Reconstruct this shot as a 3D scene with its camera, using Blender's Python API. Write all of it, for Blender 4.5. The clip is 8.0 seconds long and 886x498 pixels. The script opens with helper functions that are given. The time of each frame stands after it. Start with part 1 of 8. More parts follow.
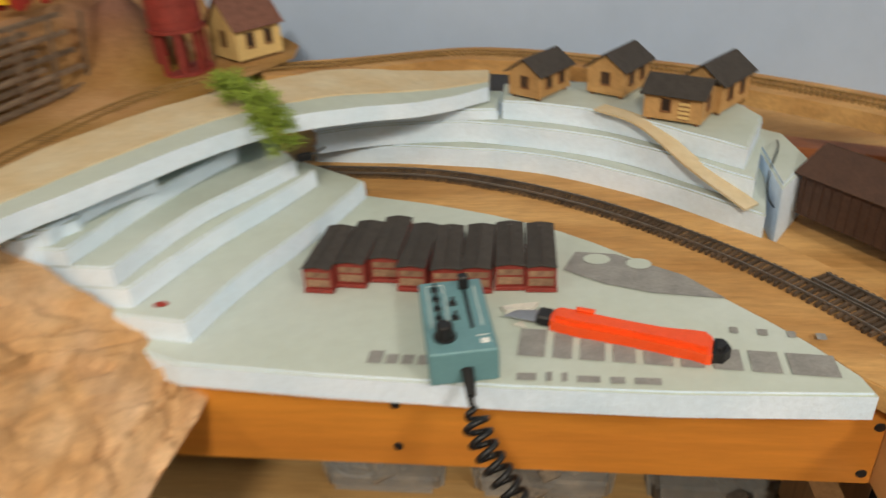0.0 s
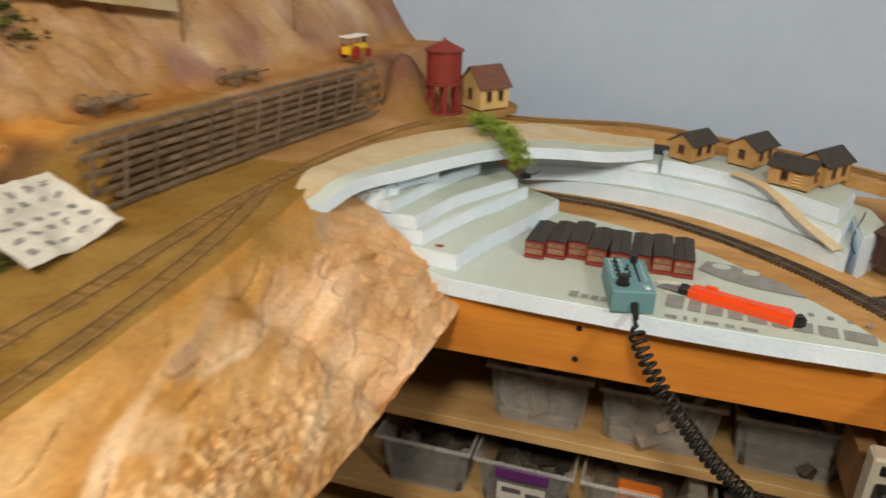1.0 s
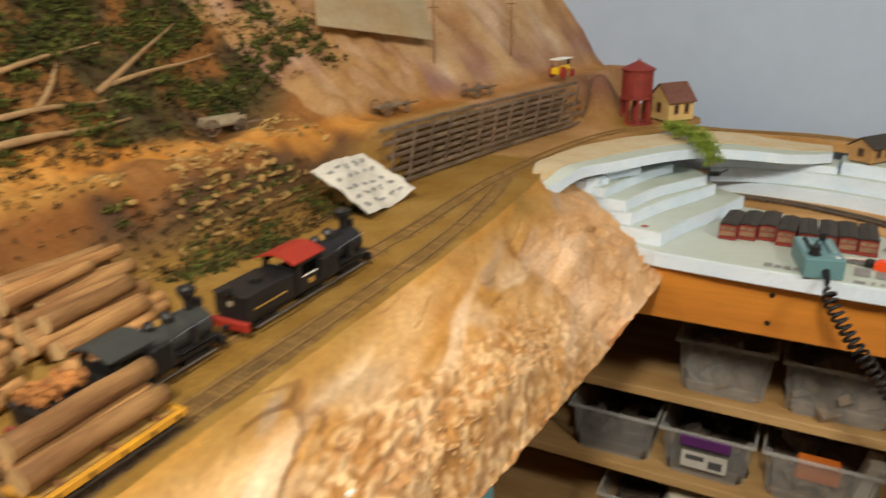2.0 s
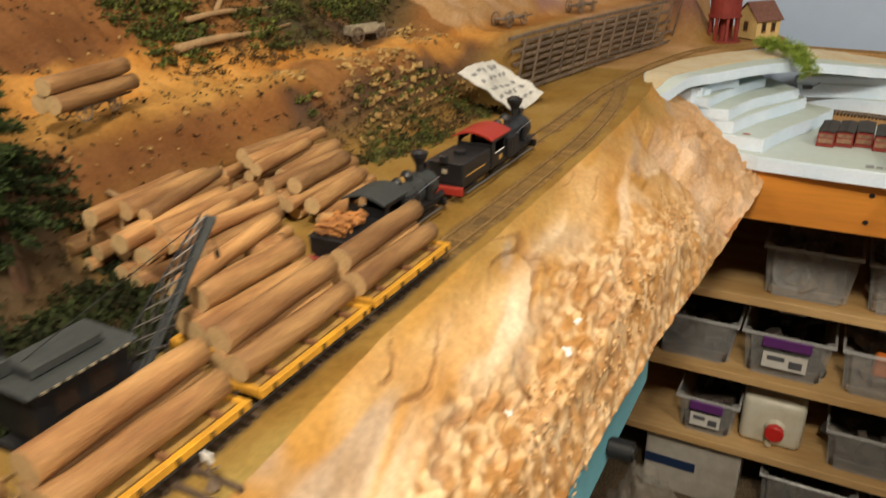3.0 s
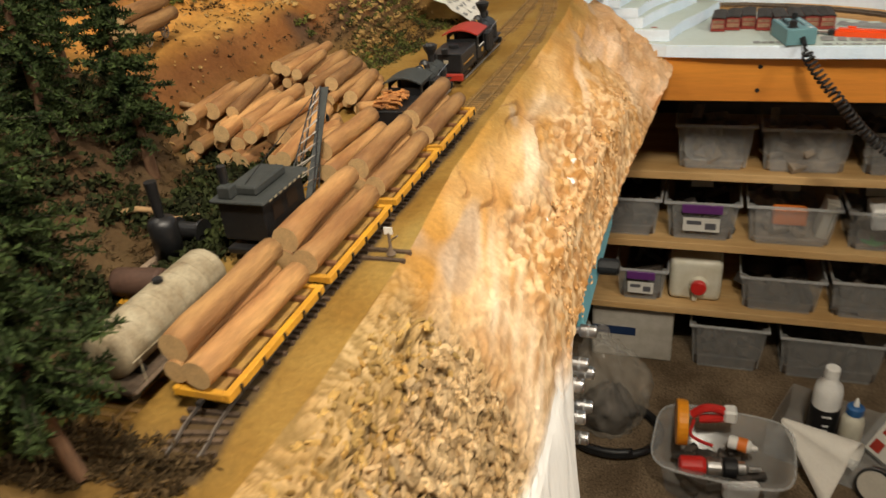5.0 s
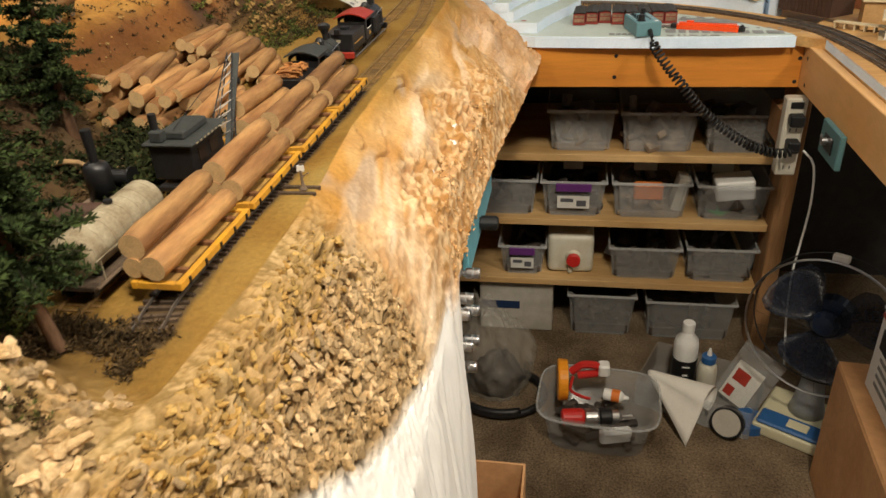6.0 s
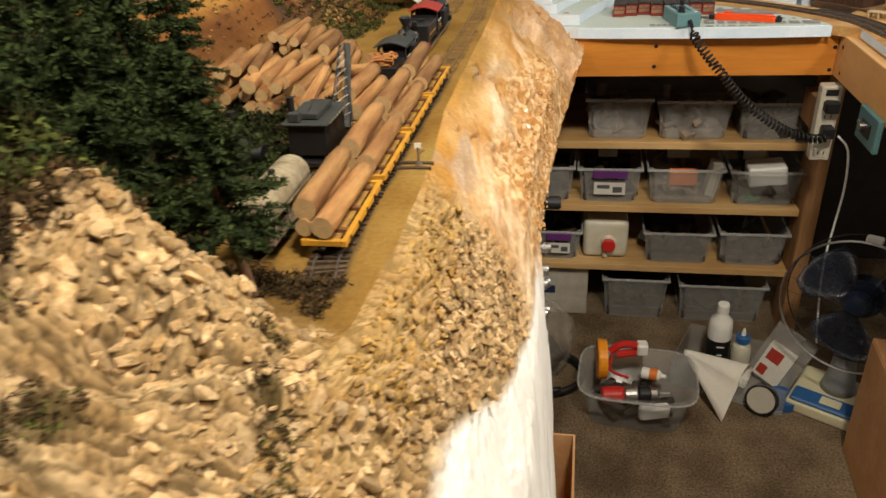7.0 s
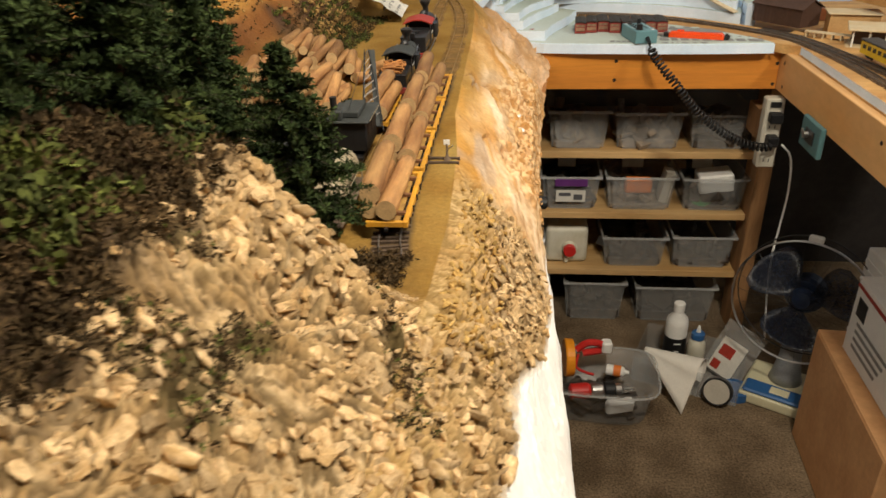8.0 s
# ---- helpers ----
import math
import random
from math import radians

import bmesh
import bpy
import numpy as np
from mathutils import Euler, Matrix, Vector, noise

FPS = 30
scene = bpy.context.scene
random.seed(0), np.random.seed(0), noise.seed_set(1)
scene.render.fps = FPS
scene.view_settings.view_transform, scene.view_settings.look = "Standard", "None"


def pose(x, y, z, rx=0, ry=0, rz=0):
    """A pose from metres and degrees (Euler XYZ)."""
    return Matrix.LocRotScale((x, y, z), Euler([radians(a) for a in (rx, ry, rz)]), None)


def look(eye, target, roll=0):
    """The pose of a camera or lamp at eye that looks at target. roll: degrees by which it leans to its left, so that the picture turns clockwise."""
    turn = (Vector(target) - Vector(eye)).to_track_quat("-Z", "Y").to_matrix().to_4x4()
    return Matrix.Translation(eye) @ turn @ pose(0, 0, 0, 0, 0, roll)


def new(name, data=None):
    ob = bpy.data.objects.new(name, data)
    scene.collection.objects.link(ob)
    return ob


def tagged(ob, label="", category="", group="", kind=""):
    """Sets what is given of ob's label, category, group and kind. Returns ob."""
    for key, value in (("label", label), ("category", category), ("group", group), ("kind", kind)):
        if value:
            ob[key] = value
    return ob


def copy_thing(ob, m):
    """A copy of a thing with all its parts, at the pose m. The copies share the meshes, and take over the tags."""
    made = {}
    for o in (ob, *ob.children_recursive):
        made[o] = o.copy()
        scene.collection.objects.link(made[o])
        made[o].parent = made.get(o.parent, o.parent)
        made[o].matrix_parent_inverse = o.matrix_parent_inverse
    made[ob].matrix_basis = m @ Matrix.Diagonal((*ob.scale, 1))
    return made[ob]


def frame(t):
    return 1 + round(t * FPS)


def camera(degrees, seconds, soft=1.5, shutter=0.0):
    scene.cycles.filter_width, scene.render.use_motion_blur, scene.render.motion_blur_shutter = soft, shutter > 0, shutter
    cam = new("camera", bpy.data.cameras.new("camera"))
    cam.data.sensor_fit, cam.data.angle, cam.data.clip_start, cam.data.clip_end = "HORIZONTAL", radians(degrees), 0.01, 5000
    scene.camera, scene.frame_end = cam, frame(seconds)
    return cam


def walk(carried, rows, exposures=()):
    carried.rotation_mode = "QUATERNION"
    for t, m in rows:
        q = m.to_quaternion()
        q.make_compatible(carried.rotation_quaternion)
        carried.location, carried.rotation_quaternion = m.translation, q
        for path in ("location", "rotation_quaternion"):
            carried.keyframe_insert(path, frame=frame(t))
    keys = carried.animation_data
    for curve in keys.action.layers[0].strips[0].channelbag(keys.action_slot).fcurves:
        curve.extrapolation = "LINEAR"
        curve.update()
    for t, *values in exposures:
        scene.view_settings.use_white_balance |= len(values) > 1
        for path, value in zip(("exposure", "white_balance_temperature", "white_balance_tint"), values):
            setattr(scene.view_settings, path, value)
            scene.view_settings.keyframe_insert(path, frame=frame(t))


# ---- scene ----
cam = camera(62.3, 8.0, shutter=0.5)
PATH = [
    (0, (0.201, 0.148, 1.229), (-0.042, 1.867, 0.236), -3.7),
    (0.5, (0.155, -0.038, 1.267), (-0.231, 1.715, 0.385), 0.4),
    (1, (0.158, -0.226, 1.286), (-0.368, 1.53, 0.485), 1.6),
    (1.5, (0.154, -0.353, 1.286), (-0.569, 1.373, 0.58), 1.1),
    (2, (0.121, -0.485, 1.273), (-0.746, 1.178, 0.579), -1.0),
    (2.2, (0.107, -0.521, 1.265), (-0.799, 1.12, 0.567), -1.1),
    (3.3, (0.011, -0.693, 1.237), (-0.83, 0.901, 0.37), -0.8),
    (3.5, (0.019, -0.72, 1.238), (-0.772, 0.893, 0.359), -1.0),
    (4, (0.043, -0.755, 1.221), (-0.727, 0.849, 0.308), -3.3),
    (4.2, (0.047, -0.772, 1.226), (-0.727, 0.821, 0.298), -4.2),
    (5.3, (-0.027, -0.901, 1.239), (-0.541, 0.774, 0.273), -5.5),
    (5.5, (-0.021, -0.926, 1.24), (-0.455, 0.769, 0.272), -5.0),
    (6, (0.008, -0.976, 1.235), (-0.323, 0.748, 0.275), -3.1),
    (6.5, (-0.011, -1.011, 1.242), (-0.37, 0.692, 0.257), -3.6),
    (7, (-0.061, -1.059, 1.252), (-0.415, 0.652, 0.28), -3.7),
    (7.5, (-0.092, -1.098, 1.257), (-0.373, 0.633, 0.295), -2.7),
    (8, (-0.136, -1.137, 1.26), (-0.322, 0.62, 0.322), -1.8),
]
walk(cam, [(t, look(eye, target, roll)) for t, eye, target, roll in PATH])

FLOOR = 0.04

# ---- light: a closed room with two ceiling fixtures ----
world = bpy.data.worlds.new("room_air")
scene.world = world
world.use_nodes = True
world.node_tree.nodes["Background"].inputs[0].default_value = (0.9, 0.93, 1.0, 1)
world.node_tree.nodes["Background"].inputs[1].default_value = 0.05


def area_lamp(name, at, target, size, watts, colour):
    d = bpy.data.lights.new(name, "AREA")
    d.shape, d.size, d.energy, d.color = "DISK", size, watts, colour
    ob = new(name, d)
    ob.matrix_world = look(at, target)
    return ob


area_lamp("ceiling_lamp_left", (-0.95, -0.40, 2.2), (-0.3, 0.0, 1.0), 0.16, 4.5, (1.0, 0.89, 0.72))
area_lamp("ceiling_lamp_aisle", (0.22, -1.05, 2.28), (0.05, 0.2, 0.6), 0.24, 28.5, (1.0, 0.89, 0.72))
area_lamp("ceiling_lamp_right", (1.45, -0.75, 2.28), (0.1, 0.4, 0.8), 0.30, 19.5, (1.0, 0.92, 0.80))


# ---- materials ----
def mat(name, base, rough=0.7, var=0.25, scale=40.0, bump=0.2, metal=0.0, base2=None, fine=6.0, spec=0.4, stretch=(1, 1, 1), alpha_vc=False, per_object=0.0, island=0.0):
    """Two scales of noise on a base colour, with bump."""
    m = bpy.data.materials.new(name)
    m.use_nodes = True
    nt = m.node_tree
    n, l = nt.nodes, nt.links
    b = n["Principled BSDF"]
    b.inputs["Roughness"].default_value = rough
    b.inputs["Metallic"].default_value = metal
    b.inputs["Specular IOR Level"].default_value = spec
    tc = n.new("ShaderNodeTexCoord")
    mp = n.new("ShaderNodeMapping")
    mp.inputs["Scale"].default_value = stretch
    l.new(tc.outputs["Object"], mp.inputs[0])
    n1 = n.new("ShaderNodeTexNoise")
    n1.inputs["Scale"].default_value = scale
    n1.inputs["Detail"].default_value = 4
    n2 = n.new("ShaderNodeTexNoise")
    n2.inputs["Scale"].default_value = scale * fine
    n2.inputs["Detail"].default_value = 5
    n2.inputs["Roughness"].default_value = 0.65
    l.new(mp.outputs[0], n1.inputs[0])
    l.new(mp.outputs[0], n2.inputs[0])
    mix = n.new("ShaderNodeMix")
    mix.data_type = "RGBA"
    if base2 is None:
        base2 = tuple(c * (1 - var) for c in base)
    mix.inputs[6].default_value = (*base, 1)
    mix.inputs[7].default_value = (*base2, 1)
    ramp = n.new("ShaderNodeMapRange")
    ramp.inputs[1].default_value, ramp.inputs[2].default_value = 0.35, 0.65
    l.new(n1.outputs[0], ramp.inputs[0])
    l.new(ramp.outputs[0], mix.inputs[0])
    colour = mix.outputs[2]
    if alpha_vc:
        at = n.new("ShaderNodeAttribute")
        at.attribute_name = "ground"
        mv = n.new("ShaderNodeMix")
        mv.data_type, mv.blend_type = "RGBA", "MULTIPLY"
        mv.inputs[0].default_value = 1
        l.new(at.outputs["Color"], mv.inputs[6])
        l.new(colour, mv.inputs[7])
        colour = mv.outputs[2]
    hs = n.new("ShaderNodeHueSaturation")
    l.new(colour, hs.inputs["Color"])
    mr = n.new("ShaderNodeMapRange")
    mr.inputs[1].default_value, mr.inputs[2].default_value = 0.3, 0.7
    mr.inputs[3].default_value, mr.inputs[4].default_value = 1 - var, 1 + var
    l.new(n2.outputs[0], mr.inputs[0])
    value = mr.outputs[0]
    if per_object or island:
        if per_object:
            src, amount = n.new("ShaderNodeObjectInfo").outputs["Random"], per_object
        else:
            src, amount = n.new("ShaderNodeNewGeometry").outputs["Random Per Island"], island
        m2 = n.new("ShaderNodeMapRange")
        m2.inputs[3].default_value, m2.inputs[4].default_value = 1 - amount, 1 + amount
        l.new(src, m2.inputs[0])
        mul = n.new("ShaderNodeMath")
        mul.operation = "MULTIPLY"
        l.new(value, mul.inputs[0])
        l.new(m2.outputs[0], mul.inputs[1])
        value = mul.outputs[0]
    l.new(value, hs.inputs["Value"])
    l.new(hs.outputs[0], b.inputs["Base Color"])
    if bump:
        bp = n.new("ShaderNodeBump")
        bp.inputs["Strength"].default_value = bump
        bp.inputs["Distance"].default_value = 0.004
        l.new(n2.outputs[0], bp.inputs["Height"])
        l.new(bp.outputs[0], b.inputs["Normal"])
    return m


def clear(name, tint, rough=0.15, body=0.25):
    """Thin cloudy plastic: part see-through, part milky."""
    m = bpy.data.materials.new(name)
    m.use_nodes = True
    nt = m.node_tree
    n, l = nt.nodes, nt.links
    b = n["Principled BSDF"]
    b.inputs["Base Color"].default_value = (*tint, 1)
    b.inputs["Roughness"].default_value = rough
    tr = n.new("ShaderNodeBsdfTransparent")
    tr.inputs[0].default_value = (0.93, 0.94, 0.95, 1)
    ms = n.new("ShaderNodeMixShader")
    ns = n.new("ShaderNodeTexNoise")
    ns.inputs["Scale"].default_value = 25
    mr = n.new("ShaderNodeMapRange")
    mr.inputs[3].default_value, mr.inputs[4].default_value = body * 0.6, body * 1.5
    l.new(ns.outputs[0], mr.inputs[0])
    l.new(mr.outputs[0], ms.inputs[0])
    l.new(tr.outputs[0], ms.inputs[1])
    l.new(b.outputs[0], ms.inputs[2])
    l.new(ms.outputs[0], n["Material Output"].inputs[0])
    return m


M = {
    "terrain": mat("painted_plaster_scenery", (1.0, 1.0, 1.0), 0.9, 0.16, 22, 0.5, base2=(0.84, 0.77, 0.68), fine=9, spec=0.15, alpha_vc=True),
    "plaster": mat("bare_white_plaster", (0.90, 0.89, 0.86), 0.8, 0.04, 12, 0.25, base2=(0.82, 0.80, 0.76), fine=8, spec=0.2, stretch=(1, 1, 0.2)),
    "wallblue": mat("blue_wall_paint", (0.40, 0.50, 0.66), 0.75, 0.03, 3, 0.05, spec=0.2),
    "wallwhite": mat("pale_room_paint", (0.72, 0.70, 0.65), 0.8, 0.05, 3, 0.05),
    "carpet": mat("brown_grey_carpet", (0.235, 0.172, 0.110), 0.98, 0.6, 9, 1.0, base2=(0.115, 0.082, 0.050), fine=22, spec=0.05),
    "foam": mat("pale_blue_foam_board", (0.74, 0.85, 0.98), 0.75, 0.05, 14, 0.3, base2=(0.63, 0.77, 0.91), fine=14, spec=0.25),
    # Darker and greyer than the blue-white of the foam sides.
    "foamtop": mat("grey_green_foam_face", (0.52, 0.585, 0.555), 0.7, 0.04, 5, 0.1, base2=(0.46, 0.52, 0.46), fine=14, spec=0.25),
    "tan": mat("tan_road_paint", (0.56, 0.43, 0.25), 0.85, 0.08, 16, 0.2, base2=(0.60, 0.52, 0.36)),
    "orangewood": mat("orange_varnished_board", (0.62, 0.24, 0.035), 0.38, 0.12, 6, 0.08, base2=(0.52, 0.19, 0.03), stretch=(0.25, 1, 3), fine=10),
    "ply": mat("raw_plywood", (0.58, 0.34, 0.125), 0.65, 0.18, 9, 0.15, base2=(0.38, 0.19, 0.055), stretch=(0.4, 2, 2), fine=12),
    "paleboard": mat("pale_peach_board", (0.68, 0.42, 0.19), 0.5, 0.08, 5, 0.08, base2=(0.62, 0.31, 0.09), stretch=(1, 0.4, 1), fine=10),
    "pine": mat("pine_shelf_board", (0.58, 0.38, 0.17), 0.6, 0.12, 8, 0.1, base2=(0.46, 0.27, 0.10), stretch=(0.3, 3, 3), fine=10),
    "stud": mat("rough_wood_post", (0.36, 0.19, 0.08), 0.7, 0.2, 10, 0.15, stretch=(3, 3, 0.3)),
    "black": mat("black_rubber", (0.012, 0.012, 0.013), 0.45, 0.2, 60, 0.1),
    "darkback": mat("under_bench_shade", (0.035, 0.030, 0.027), 0.8, 0.3, 5, 0.1),
}


# ---- mesh tools ----
def obj(name, bm, material, parent=None, label="", smooth=False):
    me = bpy.data.meshes.new(name)
    if smooth:
        for f in bm.faces:
            f.smooth = True
    bm.to_mesh(me)
    bm.free()
    for k in (material if isinstance(material, (list, tuple)) else [material]):
        me.materials.append(k)
    ob = new(name, me)
    if parent is not None:
        ob.parent = parent
    if label:
        tagged(ob, label)
    return ob


def part(name, bm, material, parent, label="", smooth=False):
    return obj(name, bm, material, parent, label, smooth)


def thing(name, label, category, group="", m=None, kind=""):
    e = new(name)
    e.empty_display_size = 0.02
    if m is not None:
        e.matrix_world = m
    return tagged(e, label, category, group, kind)


def box(x0, x1, y0, y1, z0, z1, bevel=0.0, bm=None, m=None, segs=1):
    b = bmesh.new()
    bmesh.ops.create_cube(b, size=1)
    bmesh.ops.transform(b, matrix=Matrix.LocRotScale(((x0 + x1) / 2, (y0 + y1) / 2, (z0 + z1) / 2), None, (abs(x1 - x0), abs(y1 - y0), abs(z1 - z0))), verts=b.verts)
    if bevel:
        bmesh.ops.bevel(b, geom=b.edges[:], offset=bevel, segments=segs, affect="EDGES", profile=0.6)
    return merge(bm, b, m)


def merge(bm, b, m=None):
    if m is not None:
        bmesh.ops.transform(b, matrix=m, verts=b.verts)
    if bm is None:
        return b
    me = bpy.data.meshes.new("tmp")
    b.to_mesh(me)
    b.free()
    bm.from_mesh(me)
    bpy.data.meshes.remove(me)
    return bm


def cyl(r, h, seg=16, r2=None, bm=None, m=None, bevel=0.0):
    """A cylinder from z = 0 to h."""
    b = bmesh.new()
    bmesh.ops.create_cone(b, cap_ends=True, segments=seg, radius1=r, radius2=r if r2 is None else r2, depth=h)
    bmesh.ops.translate(b, vec=(0, 0, h / 2), verts=b.verts)
    if bevel:
        bmesh.ops.bevel(b, geom=[e for e in b.edges if abs(e.verts[0].co.z - e.verts[1].co.z) < 1e-6], offset=bevel, segments=2, affect="EDGES")
    return merge(bm, b, m)


def lathe(profile, seg=24, bm=None, m=None):
    """Turn (radius, z) pairs about z."""
    b = bmesh.new()
    rings = [[b.verts.new((r * math.cos(2 * math.pi * k / seg), r * math.sin(2 * math.pi * k / seg), z)) for k in range(seg)] for r, z in profile]
    for p, q in zip(rings, rings[1:]):
        for k in range(seg):
            b.faces.new((p[k], p[(k + 1) % seg], q[(k + 1) % seg], q[k]))
    b.faces.new(rings[0][::-1])
    b.faces.new(rings[-1])
    return merge(bm, b, m)


def sweep(points, r, seg=8, bm=None, square=None):
    """A round (or w x h) bar along points; r may be a list, one for each point."""
    b = bmesh.new() if bm is None else bm
    pts = [Vector(p) for p in points]
    rings = []
    for i, p in enumerate(pts):
        d = (pts[min(i + 1, len(pts) - 1)] - pts[max(i - 1, 0)]).normalized()
        side = d.cross(Vector((0, 0, 1)))
        side = side.normalized() if side.length > 1e-4 else Vector((1, 0, 0))
        up = side.cross(d)
        if square:
            w, h = square
            offs = [(-w / 2, 0), (w / 2, 0), (w / 2, h), (-w / 2, h)]
        else:
            q = r[i] if isinstance(r, list) else r
            offs = [(q * math.cos(2 * math.pi * k / seg), q * math.sin(2 * math.pi * k / seg)) for k in range(seg)]
        rings.append([b.verts.new(p + side * u + up * v) for u, v in offs])
    k = len(rings[0])
    for p, q in zip(rings, rings[1:]):
        for i in range(k):
            b.faces.new((p[i], p[(i + 1) % k], q[(i + 1) % k], q[i]))
    b.faces.new(rings[0][::-1])
    b.faces.new(rings[-1])
    return b


def curve_points(knots, step=0.01):
    """A smooth line through the knots, resampled."""
    ks = [Vector((*k, 0.0)) if len(k) == 2 else Vector(k) for k in knots]
    ks = [2 * ks[0] - ks[1]] + ks + [2 * ks[-1] - ks[-2]]
    out = []
    for i in range(1, len(ks) - 2):
        a, b, c, d = ks[i - 1:i + 3]
        n = max(2, int((c - b).length / step))
        for j in range(n):
            t = j / n
            out.append(0.5 * (2 * b + (c - a) * t + (2 * a - 5 * b + 4 * c - d) * t * t + (3 * b - a - 3 * c + d) * t ** 3))
    out.append(ks[-2])
    return out


def slab(outline, z0, z1, bevel=0.0015, wobble=0.0):
    """A plate with the outline (x, y) from z0 to z1; material 0 on the sides, 1 on top."""
    b = bmesh.new()
    pts = [(p[0], p[1]) for p in outline]
    lo = [b.verts.new((x, y, z0)) for x, y in pts]
    hi = [b.verts.new((x + wobble * noise.noise((x * 40, y * 40, z1 * 50)), y + wobble * noise.noise((x * 40, y * 40, 9 + z1 * 50)), z1 + 0.4 * wobble * noise.noise((x * 25, y * 25, 3)))) for x, y in pts]
    top = b.faces.new(hi)
    b.faces.new(lo[::-1])
    for i in range(len(pts)):
        j = (i + 1) % len(pts)
        b.faces.new((lo[i], lo[j], hi[j], hi[i]))
    bmesh.ops.recalc_face_normals(b, faces=b.faces[:])
    if bevel:
        bmesh.ops.bevel(b, geom=list(top.edges), offset=bevel, segments=2, affect="EDGES")
    for f in b.faces:
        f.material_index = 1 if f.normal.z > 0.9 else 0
    bmesh.ops.triangulate(b, faces=[f for f in b.faces if len(f.verts) > 4])
    return b


def smooth01(a, b, x):
    t = min(1.0, max(0.0, (x - a) / (b - a)))
    return t * t * (3 - 2 * t)


def interp(pairs, v):
    if v <= pairs[0][0]:
        return pairs[0][1]
    for (a, p), (b, q) in zip(pairs, pairs[1:]):
        if v <= b:
            return p + (q - p) * (v - a) / (b - a)
    return pairs[-1][1]


# ---- room shell ----
WALL_Y, LEFT_X, RIGHT_X, REAR_Y, TOP = 1.2, -1.15, 2.2, -2.6, 2.42
tagged(obj("floor", box(LEFT_X - 0.1, RIGHT_X + 0.1, REAR_Y - 0.1, WALL_Y + 0.1, FLOOR - 0.1, FLOOR), M["carpet"]), "brown-grey cut pile carpet floor", "floor", kind="structure")
tagged(obj("ceiling", box(LEFT_X - 0.1, RIGHT_X + 0.1, REAR_Y - 0.1, WALL_Y + 0.1, TOP, TOP + 0.1), M["wallwhite"]), "plain pale ceiling", "ceiling", kind="structure")
tagged(obj("wall_north", box(LEFT_X - 0.1, RIGHT_X + 0.1, WALL_Y, WALL_Y + 0.1, FLOOR, TOP), M["wallblue"]), "smooth wall painted pale sky blue", "wall", kind="structure")
tagged(obj("wall_west", box(LEFT_X - 0.1, LEFT_X, REAR_Y, WALL_Y, FLOOR, TOP), M["wallblue"]), "smooth wall painted pale sky blue", "wall", kind="structure")
tagged(obj("wall_east", box(RIGHT_X, RIGHT_X + 0.1, REAR_Y, WALL_Y, FLOOR, TOP), M["wallwhite"]), "plain pale wall", "wall", kind="structure")
tagged(obj("wall_south", box(LEFT_X, RIGHT_X, REAR_Y - 0.1, REAR_Y, FLOOR, TOP), M["wallwhite"]), "plain pale wall", "wall", kind="structure")

# ---- scenery terrain: hill, shelf for the tracks, cliff and plaster skirt ----
EDGE = [(-1.6, -0.21), (-0.9, -0.20), (-0.6, -0.188), (-0.45, -0.192), (-0.32, -0.204), (0.0, -0.207), (0.1, -0.208), (0.3, -0.214), (0.45, -0.225), (0.6, -0.25)]
LIP = [(-1.6, -0.09), (-0.8, -0.085), (-0.5, -0.092), (-0.26, -0.102), (0.0, -0.092), (0.3, -0.075), (0.55, -0.057), (0.62, -0.06)]
LIPZ = [(-1.6, 0.80), (-0.8, 0.84), (-0.5, 0.85), (-0.26, 0.85), (0.0, 0.85), (0.3, 0.835), (0.55, 0.842)]
WHITE = [(-1.6, 0.985), (-0.9, 0.965), (-0.74, 0.945), (-0.66, 0.905), (-0.52, 0.868), (-0.40, 0.866)]
FOOT = [(-1.6, -0.30), (-0.7, -0.34), (-0.45, -0.40), (-0.3, -0.455), (-0.05, -0.44), (0.1, -0.41), (0.34, -0.412), (0.9, -0.312), (1.2, -0.262)]


LANE = [(-0.30, -0.645), (-0.076, -0.628), (-0.011, -0.613), (0.063, -0.594), (0.135, -0.562), (0.217, -0.526), (0.314, -0.489), (0.40, -0.462)]


def n3(x, y, s, k=0.0):
    return noise.noise((x * s, y * s, k))


def ridge_noise(x, y, s, k=0.0):
    return 1 - abs(noise.noise((x * s, y * s, k))) * 2


def near_ridge(x, y):
    w = smooth01(-0.70, -0.80, y + 0.15 * min(0.0, x + 0.19))
    return w


def base_height(x, y):
    """Ground height left of the cliff edge."""
    foot = interp(FOOT, y)
    d = foot - x
    z = 1.0
    if y > 0.28:
        up = smooth01(0.0, 0.022, d)
        road = 1.0 + 0.082 * up
        hill = max(0.0, d - 0.075) * interp([(0.3, 0.55), (0.7, 1.05), (1.2, 1.35)], y)
        z1 = road + hill
    else:
        z1 = 1.0
    if y < 0.4:
        rise = smooth01(0.0, 0.10, d) * 0.082
        back = max(0.0, d - 0.17) * 0.75
        z2 = 1.0 + rise + back
    else:
        z2 = z1
    k = smooth01(0.28, 0.40, y)
    z = z2 * (1 - k) + z1 * k if 0.28 < y < 0.4 else (z1 if y >= 0.4 else z2)
    w = near_ridge(x, y)
    if w > 0:
        r = 0.992 + 1.22 * (-0.175 - x)
        if r > 1.13:
            r = 1.13 + 0.35 * (r - 1.13)
        z = z * (1 - w) + max(r, 0.9) * w
    return z


